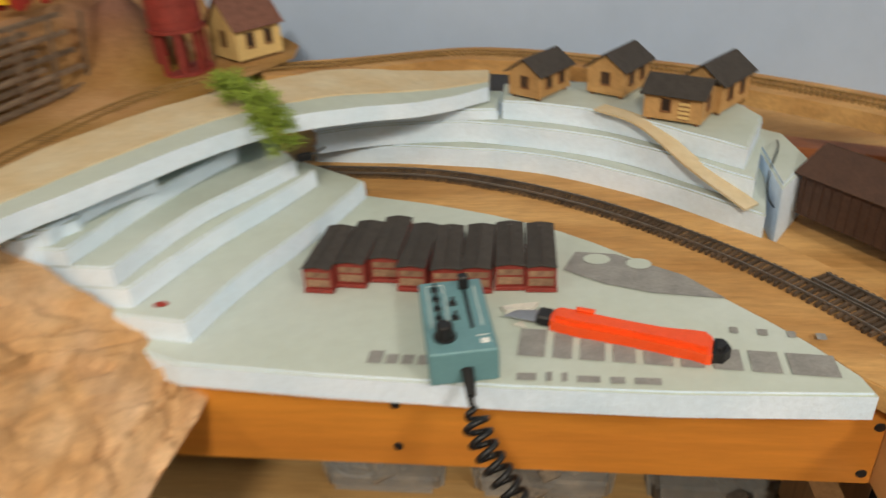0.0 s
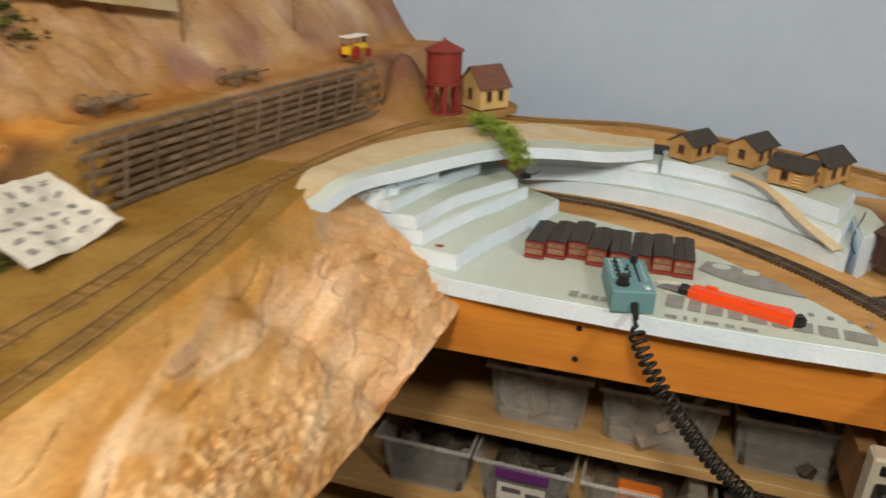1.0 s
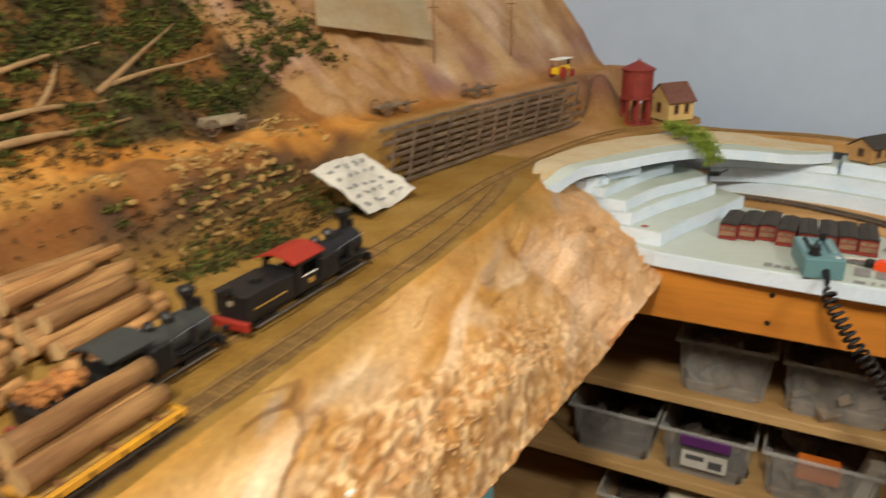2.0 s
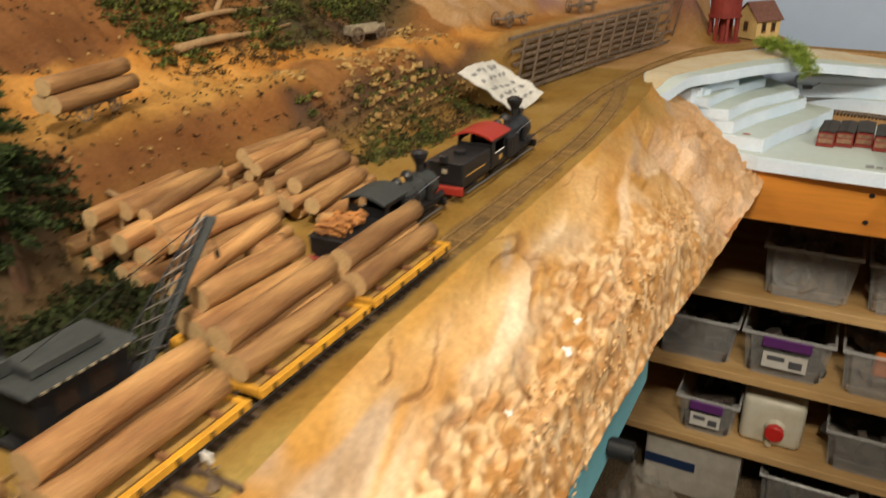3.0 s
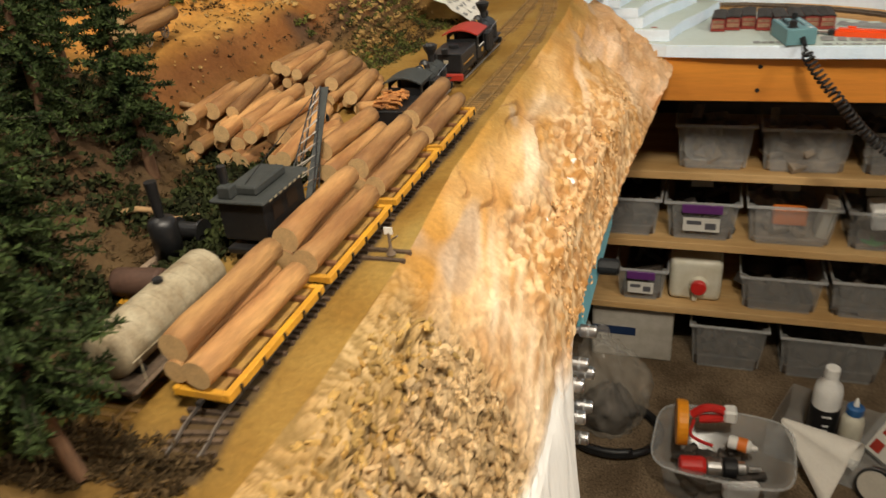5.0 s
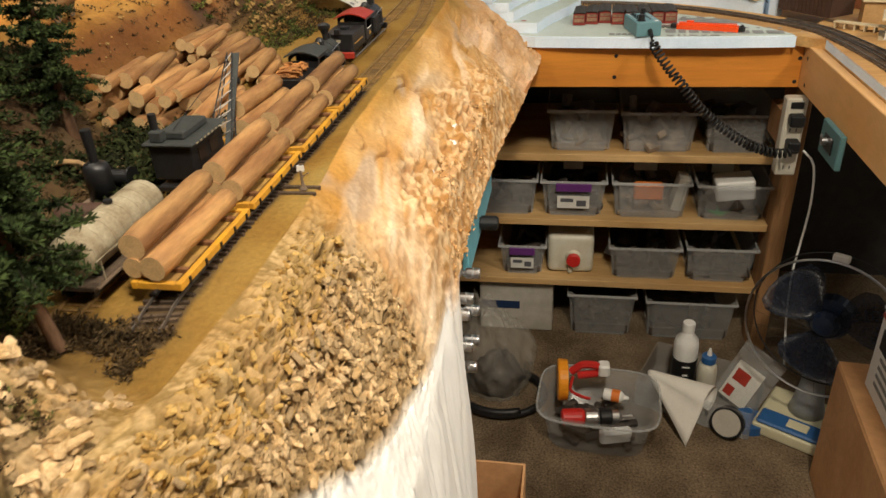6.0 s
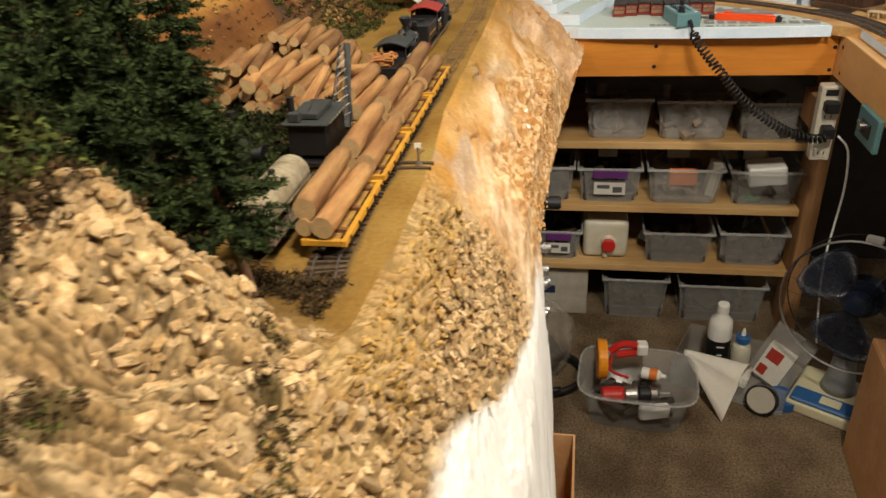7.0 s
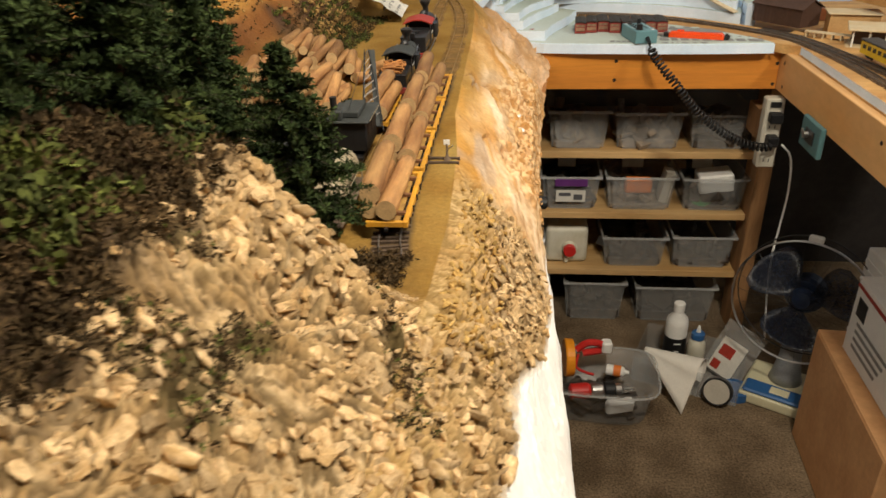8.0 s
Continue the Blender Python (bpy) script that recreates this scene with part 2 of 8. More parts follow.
def fall(v, y):
    """Share of the cliff's drop reached at v across it: rounded rock, then a bench above a steep lip, then an even slope."""
    rock = v ** 1.5
    bench = 0.63 * v ** 1.15 + 0.37 * smooth01(0.84, 1.0, v)
    k, m = smooth01(-0.52, -0.38, y), smooth01(0.05, 0.30, y)
    return (rock * (1 - k) + bench * k) * (1 - m) + v ** 0.95 * m


def mix3(a, b, t):
    return tuple(p + (q - p) * t for p, q in zip(a, b))


OCHRE, SAND = (0.265, 0.150, 0.031), (0.32, 0.200, 0.054)
PALE, MAUVE, GREEN, PLASTER, SOIL = (0.70, 0.54, 0.34), (0.30, 0.17, 0.145), (0.075, 0.075, 0.028), (0.92, 0.91, 0.88), (0.075, 0.050, 0.028)


def cells(x, y, size, k, stretch=1.6, turn=0.5, joint=0.26):
    """Cracked rock: 0 in the joints, 1 on the faces, a random number and a slant for each piece."""
    wx, wy = x + 0.005 * n3(x, y, 60, k), y + 0.005 * n3(x, y, 60, k + 9)
    ca, sa = math.cos(turn), math.sin(turn)
    u, w = (wx * ca + wy * sa) / (size * stretch), (-wx * sa + wy * ca) / size
    d, pts = noise.voronoi((u, w, k))
    r = (math.sin(pts[0].x * 91.7 + pts[0].y * 47.3) * 43758.5) % 1.0
    tilt = (u - pts[0].x) * math.sin(r * 44) + (w - pts[0].y) * math.cos(r * 44)
    return smooth01(0.0, joint, d[1] - d[0]), r, tilt


def rock_relief(x, y, k):
    a, ra, ta = cells(x, y, 0.0170, k, 1.4, 0.6 + 0.8 * n3(x, y, 7, k))
    b, rb, tb = cells(x, y, 0.0085, k + 3, 1.25, -0.5 + 0.9 * n3(x, y, 9, k + 2), 0.15)
    h = a * (0.003 + 0.0105 * ra + 0.0075 * ta) + b * (0.0015 + 0.0048 * rb + 0.0034 * tb) + 0.0022 * n3(x, y, 70, k)
    return h, a, b, ra, rb


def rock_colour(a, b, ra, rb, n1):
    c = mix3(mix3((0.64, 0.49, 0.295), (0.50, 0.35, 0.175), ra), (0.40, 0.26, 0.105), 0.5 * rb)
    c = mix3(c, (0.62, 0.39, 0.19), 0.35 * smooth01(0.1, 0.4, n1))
    # Joints turn near black: dirt plus crevice shade, both painted into the colour.
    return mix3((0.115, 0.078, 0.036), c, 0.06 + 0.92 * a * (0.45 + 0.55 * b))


def terrain():
    ys = np.concatenate([np.arange(-1.5, -1.12, 0.008), np.arange(-1.12, -0.70, 0.0018), np.arange(-0.70, 0.10, 0.0024), np.arange(0.10, 0.605, 0.0032)])
    vs_l = list(np.linspace(0, 1, 64, endpoint=False)) + list(np.linspace(1, 2, 130))
    vs_c = list(np.linspace(0, 1, 104))[1:]
    vs_p = list(np.linspace(0, 1, 26))[1:]
    verts, cols = [], []
    for y in ys:
        y = float(y)
        xe, xl, zl = interp(EDGE, y), interp(LIP, y), interp(LIPZ, y)
        w = near_ridge(-0.2, y)
        for v in vs_l:
            x = LEFT_X + (xe - 0.15 - LEFT_X) * v ** 0.8 if v < 1 else xe - 0.15 * (2 - v)
            z = base_height(x, y)
            d = interp(FOOT, y) - x
            rocky = near_ridge(x, y)
            crags = smooth01(0.085, 0.11, d) * smooth01(0.28, 0.40, y)
            if crags > 0:
                ga, gr, gt = cells(x * 1.4, y, 0.022, 23.0, 1.5, 0.4)
                z += crags * (0.012 * (ridge_noise(x, y, 18, 8) - 0.5) + ga * (0.004 * gr + 0.007 * gt))
            rough = max(smooth01(0.02, 0.15, d) * 0.012, 0.02 * rocky, 0.0012)
            z += rough * (n3(x, y, 22) + 0.6 * n3(x, y, 55, 4)) * (0.25 if (0.03 < d < 0.07 and y > 0.3) else 1)
            if rocky > 0:
                h, ca_, cb_, ra_, rb_ = rock_relief(x * 1.5, y, 2.0)
                z += rocky * (0.010 * n3(x * 1.4, y, 16, 2) + 0.34 * h - 0.006)
                verts.append((x + 0.24 * rocky * h, y, z))
            else:
                verts.append((x, y, z))
            n1, n2 = n3(x, y, 9, 7), n3(x, y, 30, 11)
            c = mix3(OCHRE, SAND, min(1, max(0, 0.5 + n1)))
            hill = smooth01(0.0, 0.06, d)
            if y < 0.02:
                hc = mix3((0.150, 0.064, 0.023), (0.240, 0.100, 0.030), min(1, max(0, 0.4 + n1)))
                hc = mix3(hc, (0.42, 0.22, 0.055), smooth01(0.07, 0.10, d) * smooth01(0.22, 0.16, d))
            elif y < 0.36:
                hc = mix3((0.265, 0.122, 0.038), mix3(GREEN, SOIL, 0.5 + n2), smooth01(-0.25, 0.15, n1 + 0.5 * n2) * smooth01(0.10, 0.20, d))
            else:
                hc = mix3((0.38, 0.225, 0.10), MAUVE, smooth01(0.0, 0.35, n1 + 0.3 * n2) * 0.8)
                hc = mix3(hc, (0.50, 0.34, 0.22), 0.55 * crags * smooth01(0.0, 0.3, n2))
                hc = mix3(hc, (0.34, 0.150, 0.035), smooth01(0.02, 0.035, d) * smooth01(0.1, 0.07, d))
                hc = mix3(MAUVE, hc, smooth01(0.01, 0.03, d))
            if y < 0.40:
                lane = abs(x - interp(LANE, y) + 0.006 * n1)
                hc = mix3(hc, mix3((0.50, 0.215, 0.040), (0.55, 0.28, 0.070), 0.5 + n2), 0.9 * smooth01(0.034, 0.020, lane) * smooth01(-0.34, -0.22, y))
            if -0.08 < y < 0.38:
                hc = mix3(hc, (0.085, 0.052, 0.034), 0.9 * smooth01(0.085, 0.05, d + 0.03 * n2) * smooth01(-0.08, -0.02, y) * smooth01(0.38, 0.34, y))
            if -0.72 < y < -0.33:
                c = mix3(c, SOIL, 0.9 * smooth01(-0.310, -0.335, x + 0.02 * n1) * smooth01(-0.31, -0.36, y + 0.03 * n1) * smooth01(-0.72, -0.69, y))
            if -0.72 < y < -0.27:
                hc = mix3(hc, SOIL, smooth01(-0.28, -0.35, y + 0.03 * n1) * 0.9)
            c = mix3(c, hc, hill)
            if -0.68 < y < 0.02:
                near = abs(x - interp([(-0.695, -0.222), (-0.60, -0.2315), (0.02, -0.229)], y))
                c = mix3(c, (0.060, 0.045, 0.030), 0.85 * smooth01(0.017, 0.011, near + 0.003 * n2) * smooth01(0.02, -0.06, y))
            if y > -0.25:
                worn = min(abs(x - interp([(-0.25, -0.232), (0.0, -0.229), (0.2, -0.233), (0.37, -0.252), (0.5, -0.279)], y)), abs(x - interp([(-0.25, -0.285), (0.2, -0.282), (0.42, -0.286), (0.58, -0.275), (0.62, -0.269)], y)))
                c = mix3(c, (0.165, 0.098, 0.034), 0.6 * smooth01(0.016, 0.007, worn + 0.005 * n2) * (0.75 + n1))
            c = mix3(c, (0.40, 0.36, 0.13), 0.75 * math.exp(-((x + 0.186) / 0.018) ** 2 - ((y + 0.452) / 0.030) ** 2) * (0.8 + n2))
            rk = PALE
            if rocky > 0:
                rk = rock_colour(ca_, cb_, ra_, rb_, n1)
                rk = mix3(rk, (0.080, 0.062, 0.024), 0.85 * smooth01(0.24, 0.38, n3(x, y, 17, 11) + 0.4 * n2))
            rk = mix3(rk, SOIL, smooth01(-0.272, -0.290, x + 0.012 * n2) * smooth01(-1.0, -0.97, y))
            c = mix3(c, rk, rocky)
            if -0.74 < y < -0.64:
                c = mix3(c, SOIL, 0.45 * smooth01(-0.18, -0.24, x) * smooth01(-0.63, -0.67, y) * (1 - rocky))
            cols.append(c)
        z0 = base_height(xe, y)
        for v in vs_c:
            bulge = math.sin(v * math.pi) * 0.008
            x = xe + (xl - xe) * v + bulge * 0.3
            z = z0 + (zl - z0) * fall(v, y) + bulge * 0.5
            px, pz = x, z
            x = px + 0.8 * (z0 - pz) - 0.08
            rocky = smooth01(-0.44, -0.55, y + 0.03 * n3(x, y, 14, 77))
            a = smooth01(0, 0.2, v)
            low = smooth01(0.36, 0.66, v + 0.26 * n3(x, y, 7, 21)) * (1 - 0.35 * smooth01(0.05, 0.35, y))
            low *= 1 - 0.75 * smooth01(0.20, 0.40, y)
            tip = smooth01(0.22, 0.42, y)
            jog = 0.004 * n3(x, y, 45, 19) + 0.002 * n3(x, y, 120, 29)
            crack = smooth01(0.94, 1.0, ridge_noise((x + jog) * 1.3 + y * 0.5, y * 0.55 - x * 0.3 + jog, 17, 17)) * smooth01(-0.05, 0.2, n3(x, y, 11, 57))
            pa, pr_, pt_ = cells(x + jog, y + jog, 0.030, 31.0, 2.4, 1.0 + 0.5 * n3(x, y, 5, 3), 0.05) if tip > 0 else (1.0, 0.5, 0.0)
            flow = n3(x, y * 0.35, 22, 1) * 0.005 + n3(x, y * 0.6, 60, 5) * 0.0018 + n3(x + y * 0.4, y * 0.5, 120, 6) * 0.0008 - 0.005 * crack
            flow += (0.004 * pr_ + 0.0055 * pt_ + 0.0010 * pa - 0.003) * tip * smooth01(0.15, 0.4, v)
            crumb = 0.0042 * n3(x, y, 60, 61) + 0.0036 * (ridge_noise(x * 1.2, y, 70, 13) - 0.5) + 0.0026 * n3(x, y, 130, 14) + 0.0014 * n3(x, y, 260, 15)
            st, ca_, cb_, ra_, rb_ = 0.0, 1.0, 1.0, 0.5, 0.5
            if rocky > 0:
                h, ca_, cb_, ra_, rb_ = rock_relief(x * 1.2, y, 5.0)
                st = n3(x, y, 26, 9) * 0.008 + h * 0.6 - 0.004
            bare = smooth01(-0.33, -0.45, y) * smooth01(interp(WHITE, y) + 0.004, interp(WHITE, y) - 0.012, z)
            fan = math.exp(-((y + 0.40 + 1.1 * (px + 0.16)) / 0.05) ** 2) * smooth01(0.2, 0.45, v)
            dz = a * ((flow * (1 - 0.5 * fan) + crumb * low * (1 - fan)) * (1 - rocky) + st * rocky) * (1 - 0.8 * bare)
            dz += -0.014 * a * math.exp(-((y - 0.34 - 0.5 * (px + 0.14)) / 0.03) ** 2)
            verts.append((px + dz * 0.7, y, z + dz))
            n1, n2 = n3(x, y * 0.5, 14, 7), n3(x, y, 40, 11)
            c = mix3(mix3(SAND, (0.54, 0.32, 0.11), min(1, max(0, 0.5 + 1.5 * n1))), mix3((0.62, 0.34, 0.11), (0.80, 0.54, 0.28), min(1, max(0, 0.5 + 1.8 * n1))), smooth01(0.0, 0.45, v + 0.25 * n3(x, y * 0.5, 8, 33)))
            c = mix3(c, (0.36, 0.30, 0.24), 0.45 * smooth01(0.15, 0.4, n3(x, y * 0.4, 12, 15)))
            c = mix3(c, (0.46, 0.21, 0.08), 0.75 * (1 - tip) * smooth01(0.05, 0.3, n2) * smooth01(0.4, 0.8, v))
            c = mix3(c, (0.82, 0.66, 0.46), 0.6 * smooth01(0.1, 0.4, n3(x, y * 0.6, 22, 25)) * smooth01(0.2, 0.5, v))
            c = mix3(c, (0.52, 0.27, 0.06), 0.8 * smooth01(0.02, 0.28, n3(x * 1.6 + y * 0.5, y * 0.45 - x * 0.4, 15, 41)) * smooth01(0.85, 0.35, v))
            c = mix3(c, (0.88, 0.70, 0.50), 0.75 * smooth01(0.12, 0.34, n3(x * 1.6 + y * 0.5, y * 0.4 - x * 0.4, 19, 47)) * smooth01(0.12, 0.4, v))
            c = mix3(c, (0.40, 0.34, 0.29), 0.6 * smooth01(0.2, 0.4, n3(x * 1.3 + y * 0.5, y * 0.6, 17, 53)))
            chip = mix3((0.46, 0.235, 0.075), (0.84, 0.62, 0.36), smooth01(-0.25, 0.35, n3(x, y, 85, 91) + 0.6 * n2))
            c = mix3(c, mix3((0.44, 0.235, 0.09), chip, smooth01(-0.0035, 0.0, crumb)), 0.8 * low)
            c = mix3(c, mix3((0.70, 0.45, 0.26), (0.84, 0.60, 0.42), 0.5 + n1), 0.6 * tip * smooth01(0.12, 0.35, v))
            c = mix3(c, (0.30, 0.16, 0.08), 0.20 * tip * (1 - pa) * smooth01(0.1, 0.3, n3(x, y, 24, 83)) * smooth01(0.15, 0.4, v))
            c = mix3(c, (0.22, 0.12, 0.055), 0.6 * crack * (1 - low))
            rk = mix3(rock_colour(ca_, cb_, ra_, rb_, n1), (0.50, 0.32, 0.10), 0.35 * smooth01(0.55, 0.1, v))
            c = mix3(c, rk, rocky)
            c = mix3(c, (0.50, 0.27, 0.09), 0.45 * smooth01(0.0, 0.3, y) * (0.5 + n3(x * 1.5, y * 0.5, 18, 61)))
            sweep_ = math.exp(-((y + 0.40 + 1.1 * (px + 0.16) + 0.03 * n1) / 0.045) ** 2) * smooth01(0.2, 0.45, v) * (0.75 + n3(x * 2.2 + y, y * 0.4, 40, 63))
            c = mix3(c, (0.86, 0.68, 0.48), 0.75 * sweep_)
            zp = interp(WHITE, y)
            pl = smooth01(-0.33, -0.45, y) * smooth01(zp + 0.006, zp - 0.010, z + 0.012 * n1)
            c = mix3(c, PLASTER, pl)
            cols.append(c)
        skirt = smooth01(-0.30, -0.42, y)
        bottom = zl - 0.02 - skirt * 0.46
        for v in vs_p:
            out = skirt * 0.024 * math.sin(min(1, v * 1.2) * math.pi * 0.5)
            fold = skirt * (0.006 * n3(y * 1.3, v * 0.12, 22, 20) - 0.004 * smooth01(0.82, 1.0, ridge_noise(y + 0.10 * v, v * 0.04, 26, 22)))
            x = xl + out + fold - (1 - skirt) * 0.02 * v
            z = zl + (bottom - zl) * v
            verts.append((x, y + fold * 0.5, z + 0.006 * (1 - skirt) * n3(x, y, 60, 3)))
            cols.append(mix3((0.55, 0.30, 0.14), mix3(PLASTER, (0.66, 0.62, 0.57), smooth01(0.15, 0.4, n3(y, v * 0.2, 30, 2)) * 0.35), smooth01(-0.28, -0.40, y + 0.05 * n3(y, v, 8))))
    k = len(vs_l) + len(vs_c) + len(vs_p)
    faces = [(i * k + j, i * k + j + 1, (i + 1) * k + j + 1, (i + 1) * k + j) for i in range(len(ys) - 1) for j in range(k - 1)]
    return verts, faces, cols, k


def grid_object(name, verts, faces, cols, material, bare=None):
    me = bpy.data.meshes.new(name)
    me.from_pydata(verts, [], faces)
    at = me.color_attributes.new("ground", "FLOAT_COLOR", "POINT")
    at.data.foreach_set("color", np.array([(*c, 1.0) for c in cols], dtype=np.float32).ravel())
    for p in me.polygons:
        p.use_smooth = True
    me.materials.append(material)
    if bare is not None:
        me.materials.append(bare)
        for p, f in zip(me.polygons, faces):
            if min(cols[f[0]][2], cols[f[2]][2]) > 0.72:
                p.material_index = 1
    return new(name, me)


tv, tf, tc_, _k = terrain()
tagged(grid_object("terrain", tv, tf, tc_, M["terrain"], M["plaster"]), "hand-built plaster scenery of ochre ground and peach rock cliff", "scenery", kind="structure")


def far_hill():
    """The mountain beyond the cliff's end, up to the wall."""
    ys = np.arange(0.6, WALL_Y + 0.004, 0.0075)
    vs = np.linspace(0, 1, 90)
    verts, cols = [], []
    for y in ys:
        y = float(y)
        xr = interp([(0.6, -0.225), (0.75, -0.18), (0.9, -0.13), (1.0, -0.085), (1.06, -0.095), (1.2, -0.20)], y)
        for v in vs:
            x = LEFT_X + (xr - LEFT_X) * (1 - (1 - float(v)) ** 1.9)
            z = base_height(x, y)
            d = interp(FOOT, y) - x
            z += max(smooth01(0.02, 0.15, d) * 0.012, 0.0012) * (n3(x, y, 22) + 0.6 * n3(x, y, 55, 4)) * (0.25 if 0.03 < d < 0.07 else 1)
            hump = math.exp(-((x + 0.285) / 0.045) ** 2 - ((y - 0.985) / 0.06) ** 2) * 0.088
            z = max(z, 1.0 + hump)
            verts.append((x, y, z))
            n1, n2 = n3(x, y, 9, 7), n3(x, y, 30, 11)
            hc = mix3((0.50, 0.34, 0.19), (0.38, 0.22, 0.11), smooth01(-0.1, 0.3, n1 + 0.4 * n2))
            hc = mix3(hc, (0.60, 0.46, 0.34), 0.6 * smooth01(0.1, 0.35, n3(x, y, 13, 41)))
            hc = mix3(hc, MAUVE, smooth01(0.17, 0.09, d) * smooth01(-0.25, 0.05, n1))
            hc = mix3(hc, (0.42, 0.22, 0.08), smooth01(0.02, 0.035, d) * smooth01(0.1, 0.07, d))
            c = mix3(mix3(OCHRE, (0.50, 0.30, 0.14), 0.5 + n1), hc, smooth01(0.0, 0.05, d))
            c = mix3(c, (0.20, 0.10, 0.07), min(1, hump * 14))
            cols.append(c)
    k = len(vs)
    faces = [(i * k + j, i * k + j + 1, (i + 1) * k + j + 1, (i + 1) * k + j) for i in range(len(ys) - 1) for j in range(k - 1)]
    return verts, faces, cols


hv, hf, hc_ = far_hill()
tagged(grid_object("hillside", hv, hf, hc_, M["terrain"]), "pale sandy plaster mountainside with mauve rock patches", "scenery", kind="structure")
# bench that carries the scenery
tagged(obj("bench_base", box(-1.1, -0.16, -1.5, 0.58, 0.76, 0.80), M["ply"]), "plywood base under the scenery", "benchwork", kind="structure")

# ---- curved bench with foam ----
FOAM_TOP = 0.885
bench = thing("fascia_board", "orange varnished wooden fascia board with screws", "board")
part("board", box(-0.12, 0.4575, 0.575, 0.594, 0.776, 0.862, 0.0015), M["orangewood"], bench)
side = thing("fascia_board", "pale peach wooden side fascia board facing the aisle", "board")
part("board", box(0.458, 0.477, -1.4, 0.594, 0.776, 0.864, 0.0015), M["paleboard"], side)
tagged(obj("plywood_deck", box(-0.2, 1.1, 0.5945, 1.195, 0.845, 0.862), M["ply"]), "raw plywood deck under the foam", "deck", kind="structure")
tagged(obj("plywood_deck", box(0.4775, 1.1, -1.4, 0.594, 0.846, 0.866), M["ply"]), "raw plywood deck of the side bench", "deck", kind="structure")

ply_edge = curve_points([(0.017, 0.862), (0.117, 0.832), (0.224, 0.783), (0.325, 0.700), (0.395, 0.622), (0.428, 0.572)])
front = [(0.432, 0.552), (0.30, 0.548), (0.185, 0.550), (0.043, 0.557), (-0.071, 0.566)]
base = tagged(obj("foam_sheet", slab([(p.x, p.y) for p in ply_edge] + front + [(-0.16, 0.60), (-0.12, 0.86)], 0.8625, FOAM_TOP, 0.002, 0.0006), [M["foam"], M["foamtop"]]), "pale foam insulation sheet with grey printed lettering", "foam sheet")
# curved plywood roadbed
outer = curve_points([(-0.08, 0.975), (0.09, 0.958), (0.21, 0.925), (0.325, 0.857), (0.42, 0.77), (0.49, 0.66), (0.56, 0.45)])
inner = [(p.x + 0.001, p.y + 0.001) for p in ply_edge] + [(0.4575, 0.545)]
tagged(obj("plywood_roadbed", slab(inner + [(p.x, p.y) for p in outer[::-1]] + [(-0.09, 0.90)], 0.8625, 0.882, 0.001), [M["ply"], M["ply"]]), "curved raw plywood roadbed strip", "roadbed", kind="structure")

LAYERS = [
    (0.8855, 0.907, [(0.021, 0.852), (-0.007, 0.765), (-0.041, 0.682), (-0.057, 0.635), (-0.068, 0.590)], (-0.06, 0.905)),
    (0.9075, 0.927, [(-0.026, 0.838), (-0.053, 0.772), (-0.082, 0.712), (-0.104, 0.652), (-0.119, 0.606)], (-0.10, 0.905)),
    (0.9275, 0.945, [(-0.040, 0.820), (-0.071, 0.765), (-0.099, 0.714), (-0.118, 0.655), (-0.128, 0.607)], (-0.10, 0.905)),
    (0.9455, 0.961, [(-0.098, 0.815), (-0.124, 0.755), (-0.142, 0.698), (-0.154, 0.647), (-0.163, 0.608)], (-0.13, 0.90)),
    (0.9615, 0.976, [(-0.132, 0.712), (-0.155, 0.686), (-0.170, 0.648), (-0.175, 0.612)], (-0.19, 0.72)),
]
for z0, z1, edge, end in LAYERS:
    line = [(p.x, p.y) for p in curve_points(edge, 0.008)]
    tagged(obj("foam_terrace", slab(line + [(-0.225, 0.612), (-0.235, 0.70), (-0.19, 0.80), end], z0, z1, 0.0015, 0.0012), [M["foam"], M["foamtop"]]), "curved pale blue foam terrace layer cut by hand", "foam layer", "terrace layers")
def road_z(x, y, front):
    return -0.035 * smooth01(-0.13, 0.17, x) + 0.003 * smooth01(0.62, 0.57, y) - (0.003 + 0.011 * front) * smooth01(0.57, 0.49, y)


def resample(knots, n):
    line = curve_points(knots, 0.002)
    return [line[round(i * (len(line) - 1) / (n - 1))] for i in range(n)]


def ribbon(front, back, f0, f1, z0, z1, n=44, across=5):
    """A plate between two curves; material 0 on the sides, 1 on top."""
    e, w = resample(front, n), resample(back, n)
    b = bmesh.new()
    top, low = [], []
    for p, q in zip(e, w):
        r0, r1 = [], []
        for k in range(across):
            f = f0 + (f1 - f0) * k / (across - 1)
            x, y = p.x + (q.x - p.x) * f, p.y + (q.y - p.y) * f
            dz = road_z(x, y, (1 - f) ** 1.5) + 0.0010 * n3(x, y, 30, 6)
            j = 0.0014 * n3(x, y, 55, 8)
            r1.append(b.verts.new((x + j, y + j, z1 + dz)))
            r0.append(b.verts.new((x, y, z0 + dz)))
        top.append(r1)
        low.append(r0)
    for i in range(n - 1):
        for k in range(across - 1):
            b.faces.new((top[i][k], top[i][k + 1], top[i + 1][k + 1], top[i + 1][k])).material_index = 1
            b.faces.new((low[i][k], low[i + 1][k], low[i + 1][k + 1], low[i][k + 1]))
        for k in (0, across - 1):
            b.faces.new((top[i][k], top[i + 1][k], low[i + 1][k], low[i][k]))
    for i in (0, n - 1):
        for k in range(across - 1):
            b.faces.new((top[i][k], low[i][k], low[i][k + 1], top[i][k + 1]))
    bmesh.ops.recalc_face_normals(b, faces=b.faces[:])
    return b


